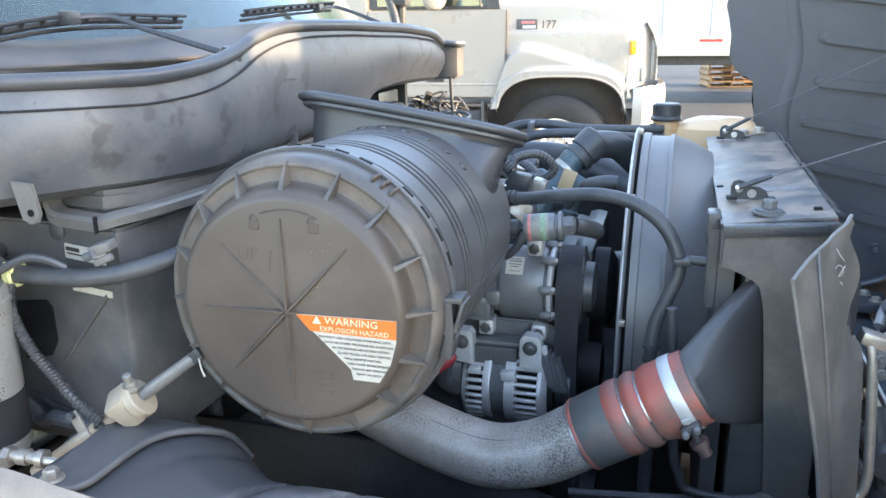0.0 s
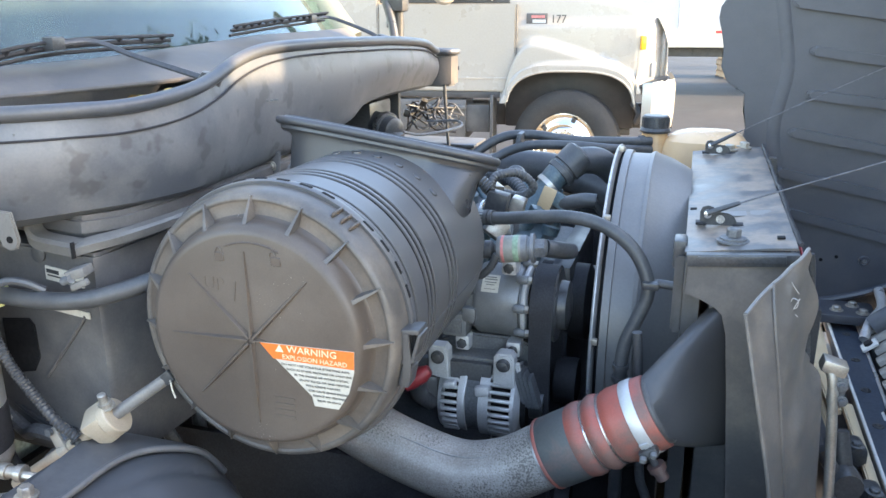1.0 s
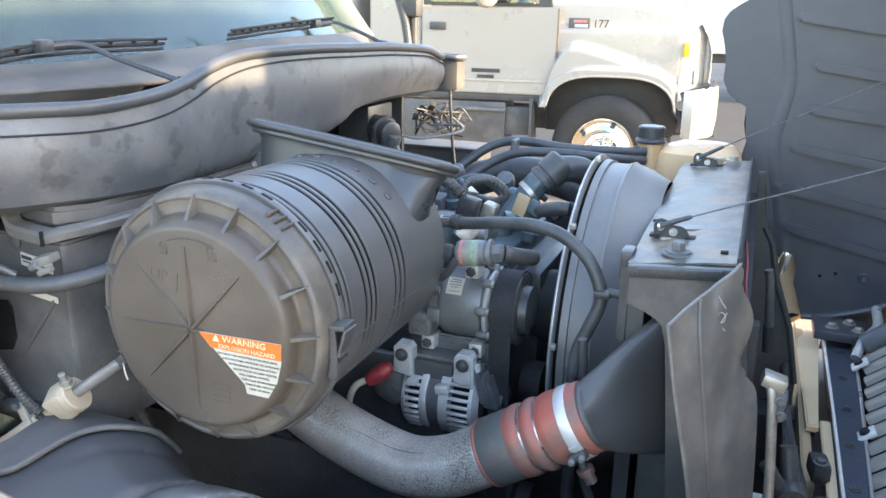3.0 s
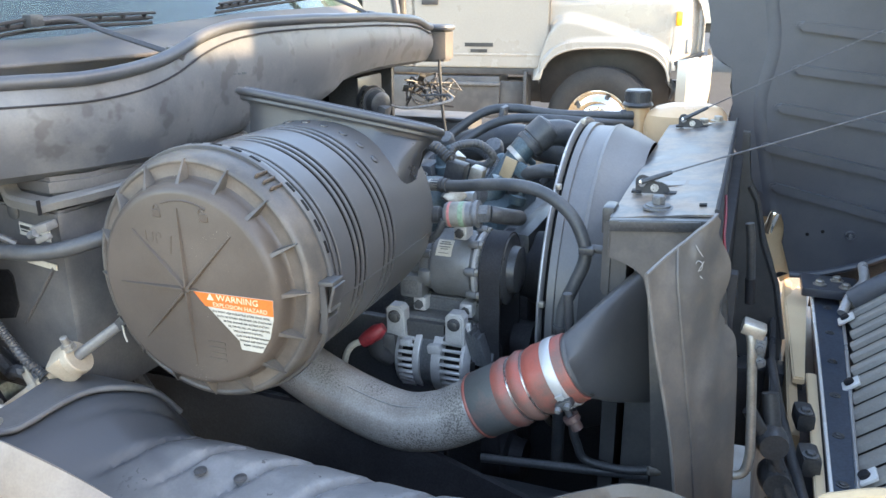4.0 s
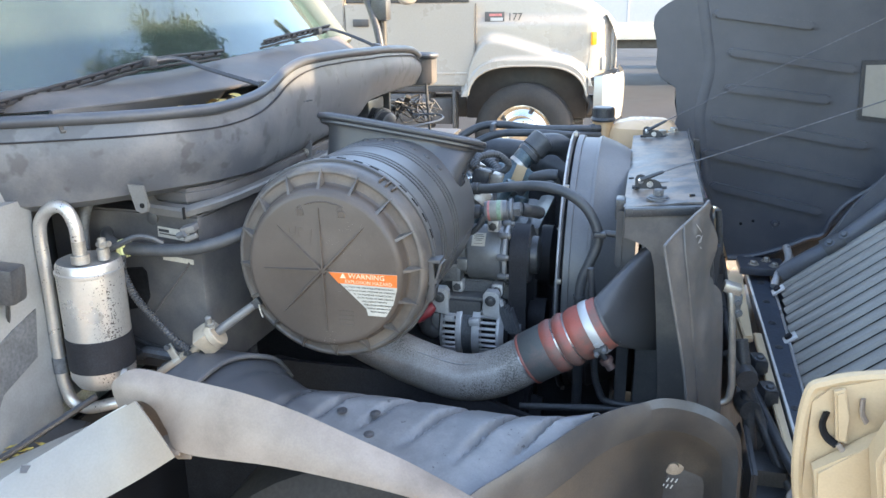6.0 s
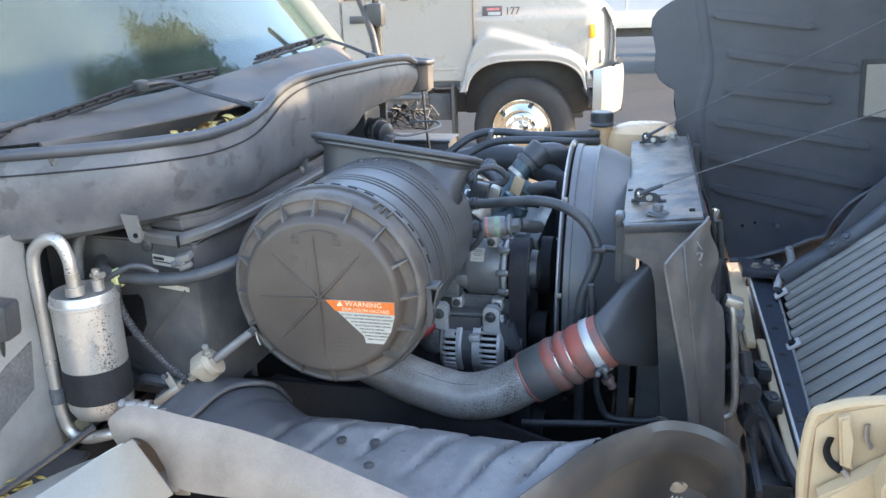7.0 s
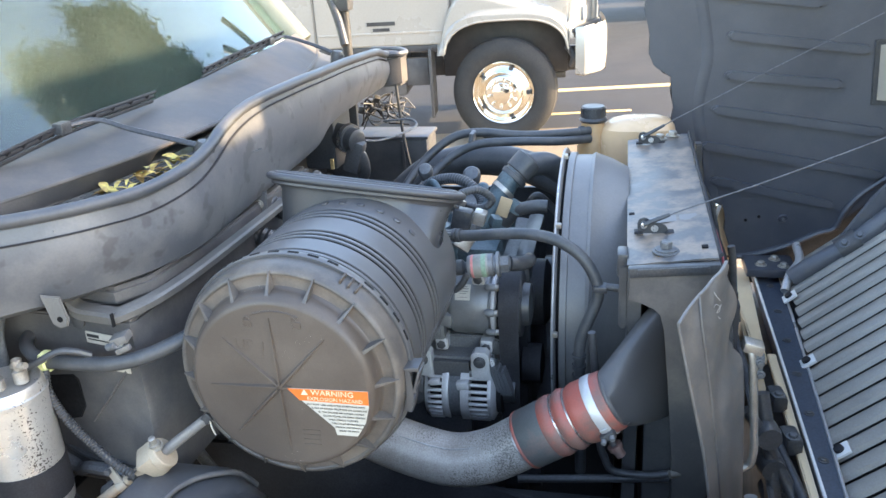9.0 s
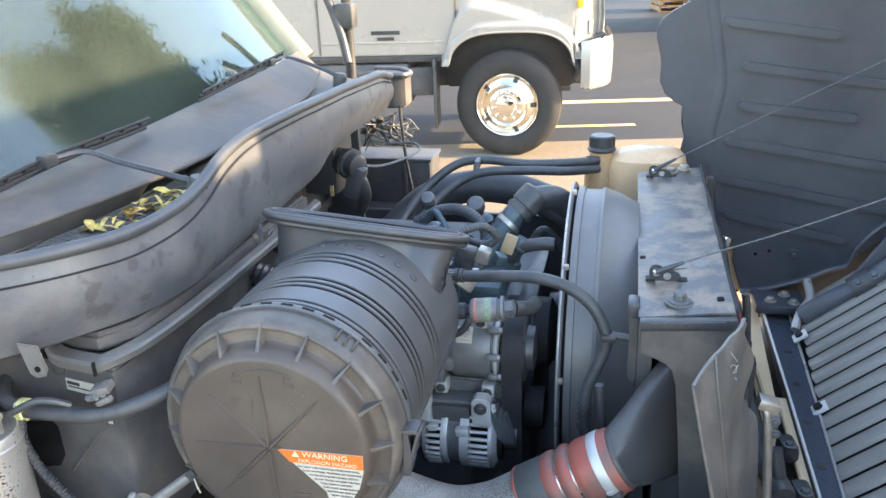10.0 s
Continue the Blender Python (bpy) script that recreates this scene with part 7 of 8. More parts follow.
    part("fender_lug", prism(B(), [(0.596, 1.19), (0.612, 1.196), (0.622, 1.15), (0.626, 1.10), (0.608, 1.105)], 1, 0.815, 0.83, 0.004), M_CREAM, nf)
    # near-black flattened tube stands in for a shaded slot
    part("fender_slot", tube(B(), spline([(0.590, 0.824, 1.150), (0.586, 0.823, 1.128), (0.594, 0.822, 1.108), (0.610, 0.822, 1.095)], 6), 0.008, 8, True, 0.5), M_RECESS, nf)
    part("fender_clip", tube(B(), spline([(0.612, 0.818, 1.098), (0.622, 0.814, 1.085), (0.626, 0.812, 1.066)], 6), 0.005, 8), M_HOLLOW, nf)
    part("fender_notch", tube(B(), spline([(0.640, 0.824, 1.18), (0.642, 0.822, 1.155), (0.650, 0.822, 1.14)], 5), 0.006, 8, True, 0.5), M_HOLLOW, nf)
    part("near_wall", prism(B(), [(0.95, 1.2), (1.33, 1.35), (1.33, 2.3), (1.25, 2.3), (1.15, 1.9)], 1, 0.62, 0.66, 0.01), M_CREAM, t)
    part("lamp_glint", box(B(), (0.535, 2.56, 1.03), (0.03, 0.04, 0.075), (0, 15, 0), 0.01), M_CHROME, t, "bright chrome lamp edge")
    # grille seen from behind
    g = thing("grille", (0.9, 1.9, 0.7), "silver plastic grille with close slats, seen from behind", "grille")
    rise = 0.83
    u0, w0 = 0.765, 0.822

    def at(x, y, off=0.0):
        return V((x, y, w0 + (x - u0) * rise)) + V((-0.64, 0, 0.77)) * off
    ang = -math.degrees(math.atan(rise))
    for k in range(19):
        y = 2.52 - 0.069 * k
        slat = part("slat", prism(B(), [(-0.034, -0.006), (-0.030, 0.005), (-0.022, 0.010), (0.0, 0.011), (0.022, 0.006), (0.036, -0.004), (0.036, -0.008), (0.0, -0.004)], 0, (0.757 + 0.064 * (y - 2.16) - u0) * 1.3, 0.70, 0.001), M_GRILLE, g)
        slat.data.transform(Matrix.Translation(at(u0, y)) @ Matrix.Rotation(radians(ang), 4, "Y") @ Matrix.Rotation(radians(-10), 4, "X") @ Matrix.Translation(BASE[g.name]))
        slat.data.transform(Matrix.Translation(-BASE[g.name]))
    back = [[at(x, y, -0.03) for y in (1.1, 1.8, 2.56)] for x in (0.72, 1.0, 1.36)]
    part("backing", sheet(B(), back, 0.004), M_BLACK, g)
    part("inner_rail", tube(B(), [(0.758, 2.60, 0.818), (0.743, 2.16, 0.817), (0.717, 1.60, 0.816), (0.694, 1.15, 0.816)], 0.0042, 10), M_RING, g, "bright inner rail")
    rail = part("side_rail", prism(B(), [(0.655, 1.1), (0.690, 1.1), (0.716, 1.6), (0.742, 2.16), (0.760, 2.62), (0.678, 2.62), (0.670, 2.2), (0.662, 1.6)], 2, 0.775, 0.815, 0.006), M_NAVY, g, "blue-black side rail")
    for k in range(7):
        part("rail_bolt", bolt(B(), (0.679 + 0.006 * k, 1.3 + 0.19 * k, 0.815), (0, 0, 1), 0.007, 0.006), M_BLACK, rail)
    part("outer_strip", tube(B(), spline([(0.668, 2.58, 0.84), (0.674, 2.4, 0.818), (0.671, 2.0, 0.815), (0.666, 1.6, 0.813), (0.661, 1.15, 0.812)], 6), 0.0042, 10), M_TRIM, g, "pale edge trim")
    for x, y in ((0.765, 2.31), (0.747, 1.925), (0.742, 1.525)):
        tab = part("clip", box(B(), at(x, y, 0.022), (0.046, 0.042, 0.008), (0, ang, 0), 0.003), M_TRIM, g, "pale square clip")
        part("clip_screw", lathe(B(), [(0, 0), (0, 0.012), (0.008, 0.011), (0.009, 0)], at(x, y, 0.026), (-0.64, 0, 0.77), 16), M_BELT_SHADE, tab, "black screw head")
    # a few loose wire ends at the lower corner of the far liner
    for k in range(5):
        part("wire_end", tube(B(), spline([(0.60, 2.58, 0.862), (0.575 - 0.004 * k, 2.56, 0.868 - 0.006 * k), (0.552 - 0.005 * k, 2.55, 0.845 - 0.009 * k), (0.545 - 0.004 * k, 2.54, 0.81 - 0.012 * k)], 5), 0.0022, 6), M_BELT_SHADE, liner)
    # hinge arm over the grille
    h = part("hinge_arm", tube(B(), spline([(0.77, 2.40, 0.862), (0.811, 2.40, 0.898), (0.876, 2.40, 0.946), (0.933, 2.40, 0.985), (0.995, 2.40, 1.045), (1.10, 2.40, 1.15), (1.3, 2.40, 1.34)], 6), 0.03, 14), M_HINGE, t, "grey steel hood hinge arm")
    part("arm_web", prism(B(), [(0.90, 0.985), (0.99, 1.05), (1.30, 1.35), (1.30, 1.50), (1.12, 1.30), (0.98, 1.12)], 1, 2.43, 2.45, 0.004), M_HINGE, h)
    part("pale_flange", tube(B(), [at(0.86, 2.42, 0.01), at(1.0, 2.42, 0.01), at(1.33, 2.42, 0.01)], [0.012, 0.024, 0.026], 10, True, 0.6), M_RING, h, "pale grille edge flange")
    part("joint", tube(B(), [(0.90, 2.40, 0.962), (0.955, 2.40, 1.003)], 0.040, 14), M_DARK, h)
    part("joint_bolt", bolt(B(), (0.905, 2.372, 1.0), (-0.3, -0.6, 0.7), 0.009, 0.010), M_ENGINE, h)
    part("joint_bolt", bolt(B(), (0.945, 2.368, 1.03), (-0.3, -0.6, 0.7), 0.009, 0.010), M_ENGINE, h)
    part("spring_arm", tube(B(), spline([(0.745, 2.36, 0.835), (0.765, 2.41, 0.87), (0.80, 2.46, 0.90), (0.80, 2.53, 0.93)], 6), 0.014, 10), M_RING, h)
    part("mount", box(B(), (0.72, 2.53, 0.85), (0.16, 0.14, 0.03), bevel=0.008), M_HOOD, h)
    for p in ((0.69, 2.50, 0.866), (0.74, 2.55, 0.866), (0.76, 2.49, 0.866)):
        part("mount_bolt", bolt(B(), p, (0, 0, 1), 0.011, 0.014), M_ZINC, h)
    # front frame between radiator and grille
    f = thing("front_crossmember", (0.6, 1.8, 0.4), "cream and dark front crossmember with rods", "frame")
    part("cream_plate", prism(B(), [(0.612, 1.98), (0.640, 1.98), (0.642, 2.06), (0.668, 2.60), (0.645, 2.68), (0.602, 2.55)], 2, 0.775, 0.795, 0.004), M_LITCREAM, f, "cream painted plate")
    part("cream_strip", prism(B(), [(0.634, 1.20), (0.653, 1.20), (0.666, 2.0), (0.642, 2.0)], 2, 0.785, 0.803, 0.003), M_LITCREAM, f, "cream painted strip beside the rail")
    part("cream_upright", prism(B(), [(1.75, 0.45), (2.70, 0.45), (2.70, 0.80), (1.75, 0.76)], 0, 0.60, 0.625, 0.004), M_CREAM, f)
    part("dark_web", prism(B(), [(1.20, 0.40), (2.2, 0.40), (2.2, 0.86), (2.0, 0.84), (1.20, 0.79)], 0, 0.552, 0.566, 0.004), M_BLACK, f)
    # black sheet added to hide bright ground and keep the gap dark
    part("fairing", prism(B(), [(0.56, 1.0), (0.80, 1.0), (0.80, 2.85), (0.56, 2.85)], 2, 0.685, 0.70), M_BLACK, f, "black sheet added to keep the gap below dark")
    part("floor_shield", box(B(), (0.64, 1.9, 0.34), (0.5, 1.9, 0.02), bevel=0.004), M_BLACK, f)
    part("drag_rod", tube(B(), spline([(0.555, 1.95, 0.84), (0.575, 1.78, 0.81), (0.607, 1.49, 0.805), (0.632, 1.27, 0.80), (0.66, 1.16, 0.78)], 6), 0.012, 10), M_BLACK, f)
    for p in ((0.625, 1.74, 0.815), (0.628, 1.56, 0.815)):
        blk = part("rubber_block", box(B(), p, (0.04, 0.07, 0.045), (0, 0, 8), 0.012), M_BLACK, f)
        part("block_bolt", bolt(B(), (p[0], p[1] - 0.02, p[2] + 0.0225), (0, 0, 1), 0.009, 0.01), M_ENGINE, blk)
    part("lower_beam", box(B(), (0.62, 1.7, 0.60), (0.12, 1.9, 0.18), bevel=0.02), M_BLACK, f)
    part("rod", tube(B(), spline([(0.50, 1.42, 0.98), (0.55, 1.42, 0.90), (0.60, 1.40, 0.80), (0.66, 1.30, 0.70), (0.74, 1.25, 0.66)], 6), 0.013, 10), M_BLACK, f)
    part("rod", tube(B(), spline([(0.535, 1.46, 1.0), (0.56, 1.42, 0.86), (0.58, 1.40, 0.70), (0.60, 1.38, 0.5)], 6), 0.016, 10), M_BLACK, f)
    for z, x in ((0.92, 0.545), (0.84, 0.56), (0.76, 0.575)):
        part("rubber_mount", lathe(B(), [(-0.03, 0), (-0.03, 0.026), (-0.01, 0.03), (0.01, 0.03), (0.03, 0.026), (0.03, 0)], (x, 1.43, z), (0.2, -1, 0), 16), M_BLACK, f)
    part("strut", tube(B(), [(0.515, 1.36, 0.80), (0.545, 1.30, 0.55)], 0.014, 10), M_RING, f)
    part("bellows", tube(B(), *ribbed([(0.60, 1.02, 0.86), (0.64, 0.97, 0.88), (0.68, 0.94, 0.92)], 0.022, 0.012, 0.8), 14), M_PANEL, f)


build_hood()


# ---- engine side: compressor, alternator, belt, hoses ----
def build_engine():
    e = thing("engine_block", (-0.35, 1.9, 0.6), "grimy dark diesel engine block with teal paint", "engine")
    part("block", box(B(), (-0.40, 1.86, 0.85), (0.75, 0.44, 0.66), bevel=0.03), M_ENGINE, e)
    part("head", box(B(), (-0.42, 1.86, 1.19), (0.70, 0.36, 0.08), bevel=0.02), M_TEAL, e)
    part("valve_cover", box(B(), (-0.44, 1.88, 1.245), (0.62, 0.28, 0.06), bevel=0.025), M_ENGINE, e)
    part("front_cover", box(B(), (-0.01, 1.85, 0.92), (0.05, 0.40, 0.56), bevel=0.02), M_BLACK, e)
    for k in range(5):
        part("cover_bolt", bolt(B(), (-0.66 + k * 0.11, 1.735, 1.27), (0, 0, 1), 0.008, 0.012), M_ZINC, e)
    part("thermostat", lathe(B(), [(0, 0), (0, 0.045), (0.05, 0.045), (0.07, 0.03), (0.09, 0.03)], (-0.20, 1.80, 1.22), (0.3, -0.2, 1), 20), M_TEAL, e)
    part("fuel_filter", lathe(B(), [(0, 0), (0, 0.04), (0.03, 0.045), (0.10, 0.045), (0.12, 0.03), (0.12, 0)], (-0.20, 1.60, 1.20), (0, 0, 1), 24), M_TEAL, e)
    part("rail", tube(B(), [(-0.65, 1.66, 1.26), (-0.12, 1.66, 1.27)], 0.014, 10), M_CAST, e)
    for k in range(5):
        part("injector_line", tube(B(), spline([(-0.60 + 0.10 * k, 1.66, 1.27), (-0.595 + 0.10 * k, 1.70, 1.315), (-0.58 + 0.10 * k, 1.76, 1.29)], 5), 0.005, 6), M_STEEL, e)
    part("connector_body", box(B(), (-0.135, 1.58, 1.345), (0.045, 0.035, 0.05), (0, 12, 0), 0.006), M_BLACK, e)
    pts, rs = ribbed([(-0.15, 1.58, 1.37), (-0.145, 1.60, 1.395), (-0.105, 1.63, 1.40), (-0.075, 1.65, 1.37), (-0.10, 1.66, 1.345), (-0.15, 1.68, 1.345)], 0.010)
    part("conduit", tube(B(), pts, rs, 10), M_RUBBER, e)
    pts, rs = ribbed([(-0.34, 1.62, 1.36), (-0.25, 1.60, 1.39), (-0.19, 1.58, 1.40), (-0.15, 1.575, 1.375)], 0.014)
    part("conduit", tube(B(), pts, rs, 10), M_RUBBER, e)
    pts, rs = ribbed([(-0.20, 1.46, 1.43), (-0.19, 1.47, 1.40), (-0.20, 1.48, 1.36), (-0.19, 1.50, 1.32)], 0.016)
    part("conduit", tube(B(), pts, rs, 12), M_RUBBER, e)
    pts, rs = ribbed([(-0.085, 1.375, 1.30), (-0.10, 1.38, 1.27), (-0.125, 1.39, 1.25), (-0.15, 1.40, 1.27)], 0.008)
    part("conduit", tube(B(), pts, rs, 10), M_RUBBER, e)
    for k, (x, y, z, s) in enumerate(((-0.10, 1.62, 1.335, 0.03), (-0.07, 1.66, 1.31, 0.025), (-0.16, 1.64, 1.36, 0.03), (-0.03, 1.74, 1.32, 0.03), (-0.13, 1.55, 1.30, 0.035))):
        part("sensor", box(B(), (x, y, z), (s, s * 1.2, s * 1.1), (10 * k, 15, 30 * k), 0.005), M_TEAL if k % 2 else M_ZINC, e)
    part("tan_tag", box(B(), (-0.053, 1.695, 1.335), (0.030, 0.004, 0.050), (0, 20, 0), 0.002), M_CREAM, e)
    # coolant outlet pipe with coupling
    c = thing("coolant_pipe", (-0.08, 1.85, 1.2), "teal painted coolant pipe with ribbed rubber coupling", "pipe")
    part("pipe", tube(B(), spline([(-0.26, 1.74, 1.14), (-0.19, 1.78, 1.19), (-0.13, 1.82, 1.25), (-0.085, 1.85, 1.315), (-0.06, 1.865, 1.355), (-0.02, 1.89, 1.385)], 8), 0.030, 18), M_TEAL, c)
    ax = V((0.05, 0.03, 0.05)).normalized()
    part("coupling", lathe(B(), [(-0.035, 0.031), (-0.033, 0.037), (-0.02, 0.038), (-0.018, 0.034), (-0.012, 0.034), (-0.01, 0.038), (0.01, 0.039), (0.035, 0.039), (0.04, 0.033), (0.05, 0.0)], (-0.035, 1.883, 1.375), ax, 24), M_RUBBER, c)
    part("clamp", lathe(B(), [(-0.006, 0.032), (-0.006, 0.0335), (0.006, 0.0335), (0.006, 0.032)], (-0.078, 1.855, 1.328), ax, 24), M_ZINC, c)
    part("upper_hose", tube(B(), spline([(-0.02, 1.89, 1.385), (0.03, 1.92, 1.38), (0.075, 1.95, 1.34), (0.12, 1.97, 1.29)], 6), 0.032, 16), M_RUBBER, c)
    part("side_hose", tube(B(), spline([(0.05, 1.72, 1.33), (0.02, 1.72, 1.33), (-0.03, 1.74, 1.31), (-0.06, 1.76, 1.27)], 6), 0.016, 12), M_RUBBER, c)
    # compressor
    k = thing("air_conditioning_compressor", (-0.11, 1.52, 1.07), "cast aluminium compressor with black belt pulley", "compressor")
    at = (0, 1.515, 1.163)
    part("body", lathe(B(), [(-0.150, 0), (-0.150, 0.066), (-0.146, 0.0705), (-0.140, 0.0725), (-0.066, 0.0725), (-0.060, 0.071), (-0.058, 0.066), (-0.052, 0.066)], at, (1, 0, 0), 56), M_COMP, k)
    part("rear_head", lathe(B(), [(-0.212, 0), (-0.212, 0.040), (-0.206, 0.050), (-0.196, 0.054), (-0.176, 0.054), (-0.172, 0.060), (-0.160, 0.063), (-0.150, 0.063)], at, (1, 0, 0), 40), M_COMP, k)
    flange = part("front_flange", lathe(B(), [(-0.053, 0.060), (-0.053, 0.0735), (-0.050, 0.0755), (-0.046, 0.0755), (-0.044, 0.073), (-0.042, 0.055)], at, (1, 0, 0), 56), M_CAST, k, "bright machined joint flange")
    for a in (28, 82, 128, 172, 214, 262, 318):
        q = radians(a)
        y, z = 1.515 + 0.0765 * math.cos(q), 1.163 + 0.0765 * math.sin(q)
        part("flange_lug", lathe(B(), [(-0.066, 0), (-0.066, 0.006), (-0.062, 0.0082), (-0.050, 0.0092), (-0.044, 0.0085), (-0.043, 0)], (0, y, z), (1, 0, 0), 12), M_COMP, flange)
        part("flange_bolt", lathe(B(), [(-0.043, 0.0075), (-0.036, 0.0075), (-0.035, 0)], (0, y, z), (1, 0, 0), 6), M_ZINC, flange)
    for a, w in ((150, 0.010), (205, 0.012)):
        q = radians(a)
        part("casting_rib", tube(B(), [(-0.20, 1.515 + 0.055 * math.cos(q), 1.163 + 0.055 * math.sin(q)), (-0.145, 1.515 + 0.066 * math.cos(q), 1.163 + 0.066 * math.sin(q))], w, 10), M_COMP, k)
    sheet_rows = [[(x, 1.515 + 0.0731 * math.cos(radians(a)), 1.163 + 0.0731 * math.sin(radians(a))) for a in (122, 128, 134, 140, 146, 152)] for x in (-0.134, -0.100)]
    lb = part("rating_label", sheet(B(), sheet_rows, 0.0005), M_PAPER, k, "white rating label")
    for a, ln in ((127, 0.020), (131, 0.026), (136, 0.024), (140, 0.016), (147, 0.022)):
        part("label_bars", box(B(), (-0.117, 1.515 + 0.0737 * math.cos(radians(a)), 1.163 + 0.0737 * math.sin(radians(a))), (ln, 0.0008, 0.0022), (a - 90, 0, 0)), M_DARKGREY, lb)
    part("port_block", box(B(), (-0.185, 1.462, 1.125), (0.052, 0.05, 0.05), bevel=0.008), M_COMP, k)
    part("port_plate", box(B(), (-0.185, 1.436, 1.125), (0.034, 0.006, 0.032), bevel=0.003), M_ENGINE, k)
    part("port_step", box(B(), (-0.155, 1.455, 1.150), (0.03, 0.04, 0.03), bevel=0.008), M_COMP, k)
    part("pulley", lathe(B(), [(-0.036, 0.045), (-0.036, 0.074), (-0.030, 0.076), (-0.026, 0.072), (-0.018, 0.075), (-0.012, 0.071), (-0.004, 0.075), (0.0, 0.071), (0.008, 0.076), (0.012, 0.073), (0.014, 0.05), (0.03, 0.048), (0.034, 0.03), (0.034, 0)], at, (1, 0, 0), 48), M_BLACK, k, "black belt pulley")
    for (u, w) in ((-0.078, 1.252), (-0.17, 1.085), (-0.066, 1.083)):
        lug = part("mount_lug", box(B(), (u, 1.468, w), (0.030, 0.044, 0.032), bevel=0.007), M_CAST, k)
        part("lug_bolt", bolt(B(), (u, 1.446, w), (0, -1, 0), 0.0095, 0.006, False), M_BLACK, lug, "dark bolt head")
    part("bracket", prism(B(), [(-0.22, 1.05), (-0.03, 1.05), (-0.03, 1.085), (-0.06, 1.098), (-0.18, 1.098), (-0.22, 1.08)], 1, 1.47, 1.62, 0.004), M_ENGINE, k)
    # alternator
    n = thing("alternator", (-0.12, 1.46, 0.89), "aluminium alternator with slotted cooling housing", "alternator")
    at = (0, 1.462, 0.972)
    part("core", lathe(B(), [(-0.205, 0), (-0.205, 0.060), (-0.03, 0.060), (-0.03, 0)], at, (1, 0, 0), 40), M_RECESS, n)
    part("rear_shell", lathe(B(), [(-0.165, 0.060), (-0.163, 0.078), (-0.150, 0.080), (-0.148, 0.079), (-0.148, 0.062)], at, (1, 0, 0), 48), M_CAST, n)
    part("stator_band", lathe(B(), [(-0.148, 0.07), (-0.147, 0.074), (-0.122, 0.074), (-0.121, 0.07)], at, (1, 0, 0), 48), M_ENGINE, n, "dark laminated band")
    part("front_shell", lathe(B(), [(-0.121, 0.065), (-0.120, 0.081), (-0.100, 0.081), (-0.098, 0.062)], at, (1, 0, 0), 48), M_CAST, n)
    part("front_nose", lathe(B(), [(-0.058, 0.078), (-0.050, 0.078), (-0.035, 0.05), (-0.03, 0.03)], at, (1, 0, 0), 48), M_CAST, n)
    for a in range(32):
        q = radians(11.25 * a + 3)
        y, z = 1.462 + 0.0765 * math.cos(q), 0.972 + 0.0765 * math.sin(q)
        part("cooling_rib", box(B(), (-0.079, y, z), (0.046, 0.009, 0.0072), (math.degrees(q), 0, 0), 0.002, 1), M_CAST, n)
        part("cooling_rib", box(B(), (-0.180, y, z), (0.034, 0.009, 0.0072), (math.degrees(q), 0, 0), 0.002, 1), M_CAST, n)
    for k3 in range(4):
        part("nose_fin", prism(B(), [(-0.058 + 0.010 * k3, 1.060 - 0.006 * k3), (-0.052 + 0.010 * k3, 1.062 - 0.006 * k3), (-0.026 + 0.008 * k3, 0.985), (-0.034 + 0.008 * k3, 0.982)], 1, 1.405, 1.45, 0.0012), M_ENGINE, n)
    part("slot_boss", box(B(), (-0.112, 1.388, 1.016), (0.030, 0.02, 0.020), (0, -8, 0), 0.006), M_CAST, n)
    part("slot_boss", box(B(), (-0.178, 1.390, 1.020), (0.024, 0.02, 0.014), (0, -8, 0), 0.005), M_CAST, n)
    part("rear_plug", box(B(), (-0.232, 1.41, 1.00), (0.05, 0.045, 0.06), (0, 0, 10), 0.010), M_DARK, n)
    part("end_ring", lathe(B(), [(-0.205, 0.055), (-0.204, 0.074), (-0.196, 0.078), (-0.194, 0.06)], at, (1, 0, 0), 48), M_CAST, n)
    part("rear_cap", lathe(B(), [(-0.235, 0), (-0.235, 0.045), (-0.225, 0.055), (-0.205, 0.058)], at, (1, 0, 0), 32), M_BLACK, n)
    for u in (-0.205, -0.073):
        ear = part("mount_ear", prism(B(), [(u - 0.020, 1.03), (u + 0.022, 1.025), (u + 0.020, 1.085), (u + 0.012, 1.094), (u - 0.012, 1.094), (u - 0.020, 1.085)], 1, 1.395, 1.43, 0.004), M_CAST, n)
        part("ear_bolt", lathe(B(), [(0, 0), (0, 0.0138), (0.003, 0.0138), (0.0045, 0.0125), (0.0045, 0.0105), (0.009, 0.0098), (0.010, 0.008), (0.010, 0)], (u, 1.395, 1.072), (0, -1, 0), 20), M_BLACK, ear, "black flanged bolt")
    part("web", prism(B(), [(-0.060, 1.07), (-0.045, 1.07), (-0.030, 0.985), (-0.045, 0.96), (-0.060, 1.0)], 1, 1.41, 1.425, 0.003), M_CAST, n)
    part("top_bracket", box(B(), (-0.14, 1.45, 1.058), (0.13, 0.05, 0.018), bevel=0.004), M_ENGINE, n)
    part("pulley", lathe(B(), [(-0.028, 0.02), (-0.028, 0.036), (0.0, 0.036), (0.0, 0)], at, (1, 0, 0), 32), M_BLACK, n)
    r = thing("battery_cable", (-0.23, 1.33, 1.03), "red rubber boot on a battery cable", "cable")
    part("boot", lathe(B(), [(-0.03, 0.0), (-0.03, 0.012), (-0.015, 0.016), (0.012, 0.017), (0.028, 0.010), (0.03, 0)], (-0.228, 1.34, 1.05), (0.7, 0.2, 0.55), 16), M_REDCAP, r, "red rubber boot")
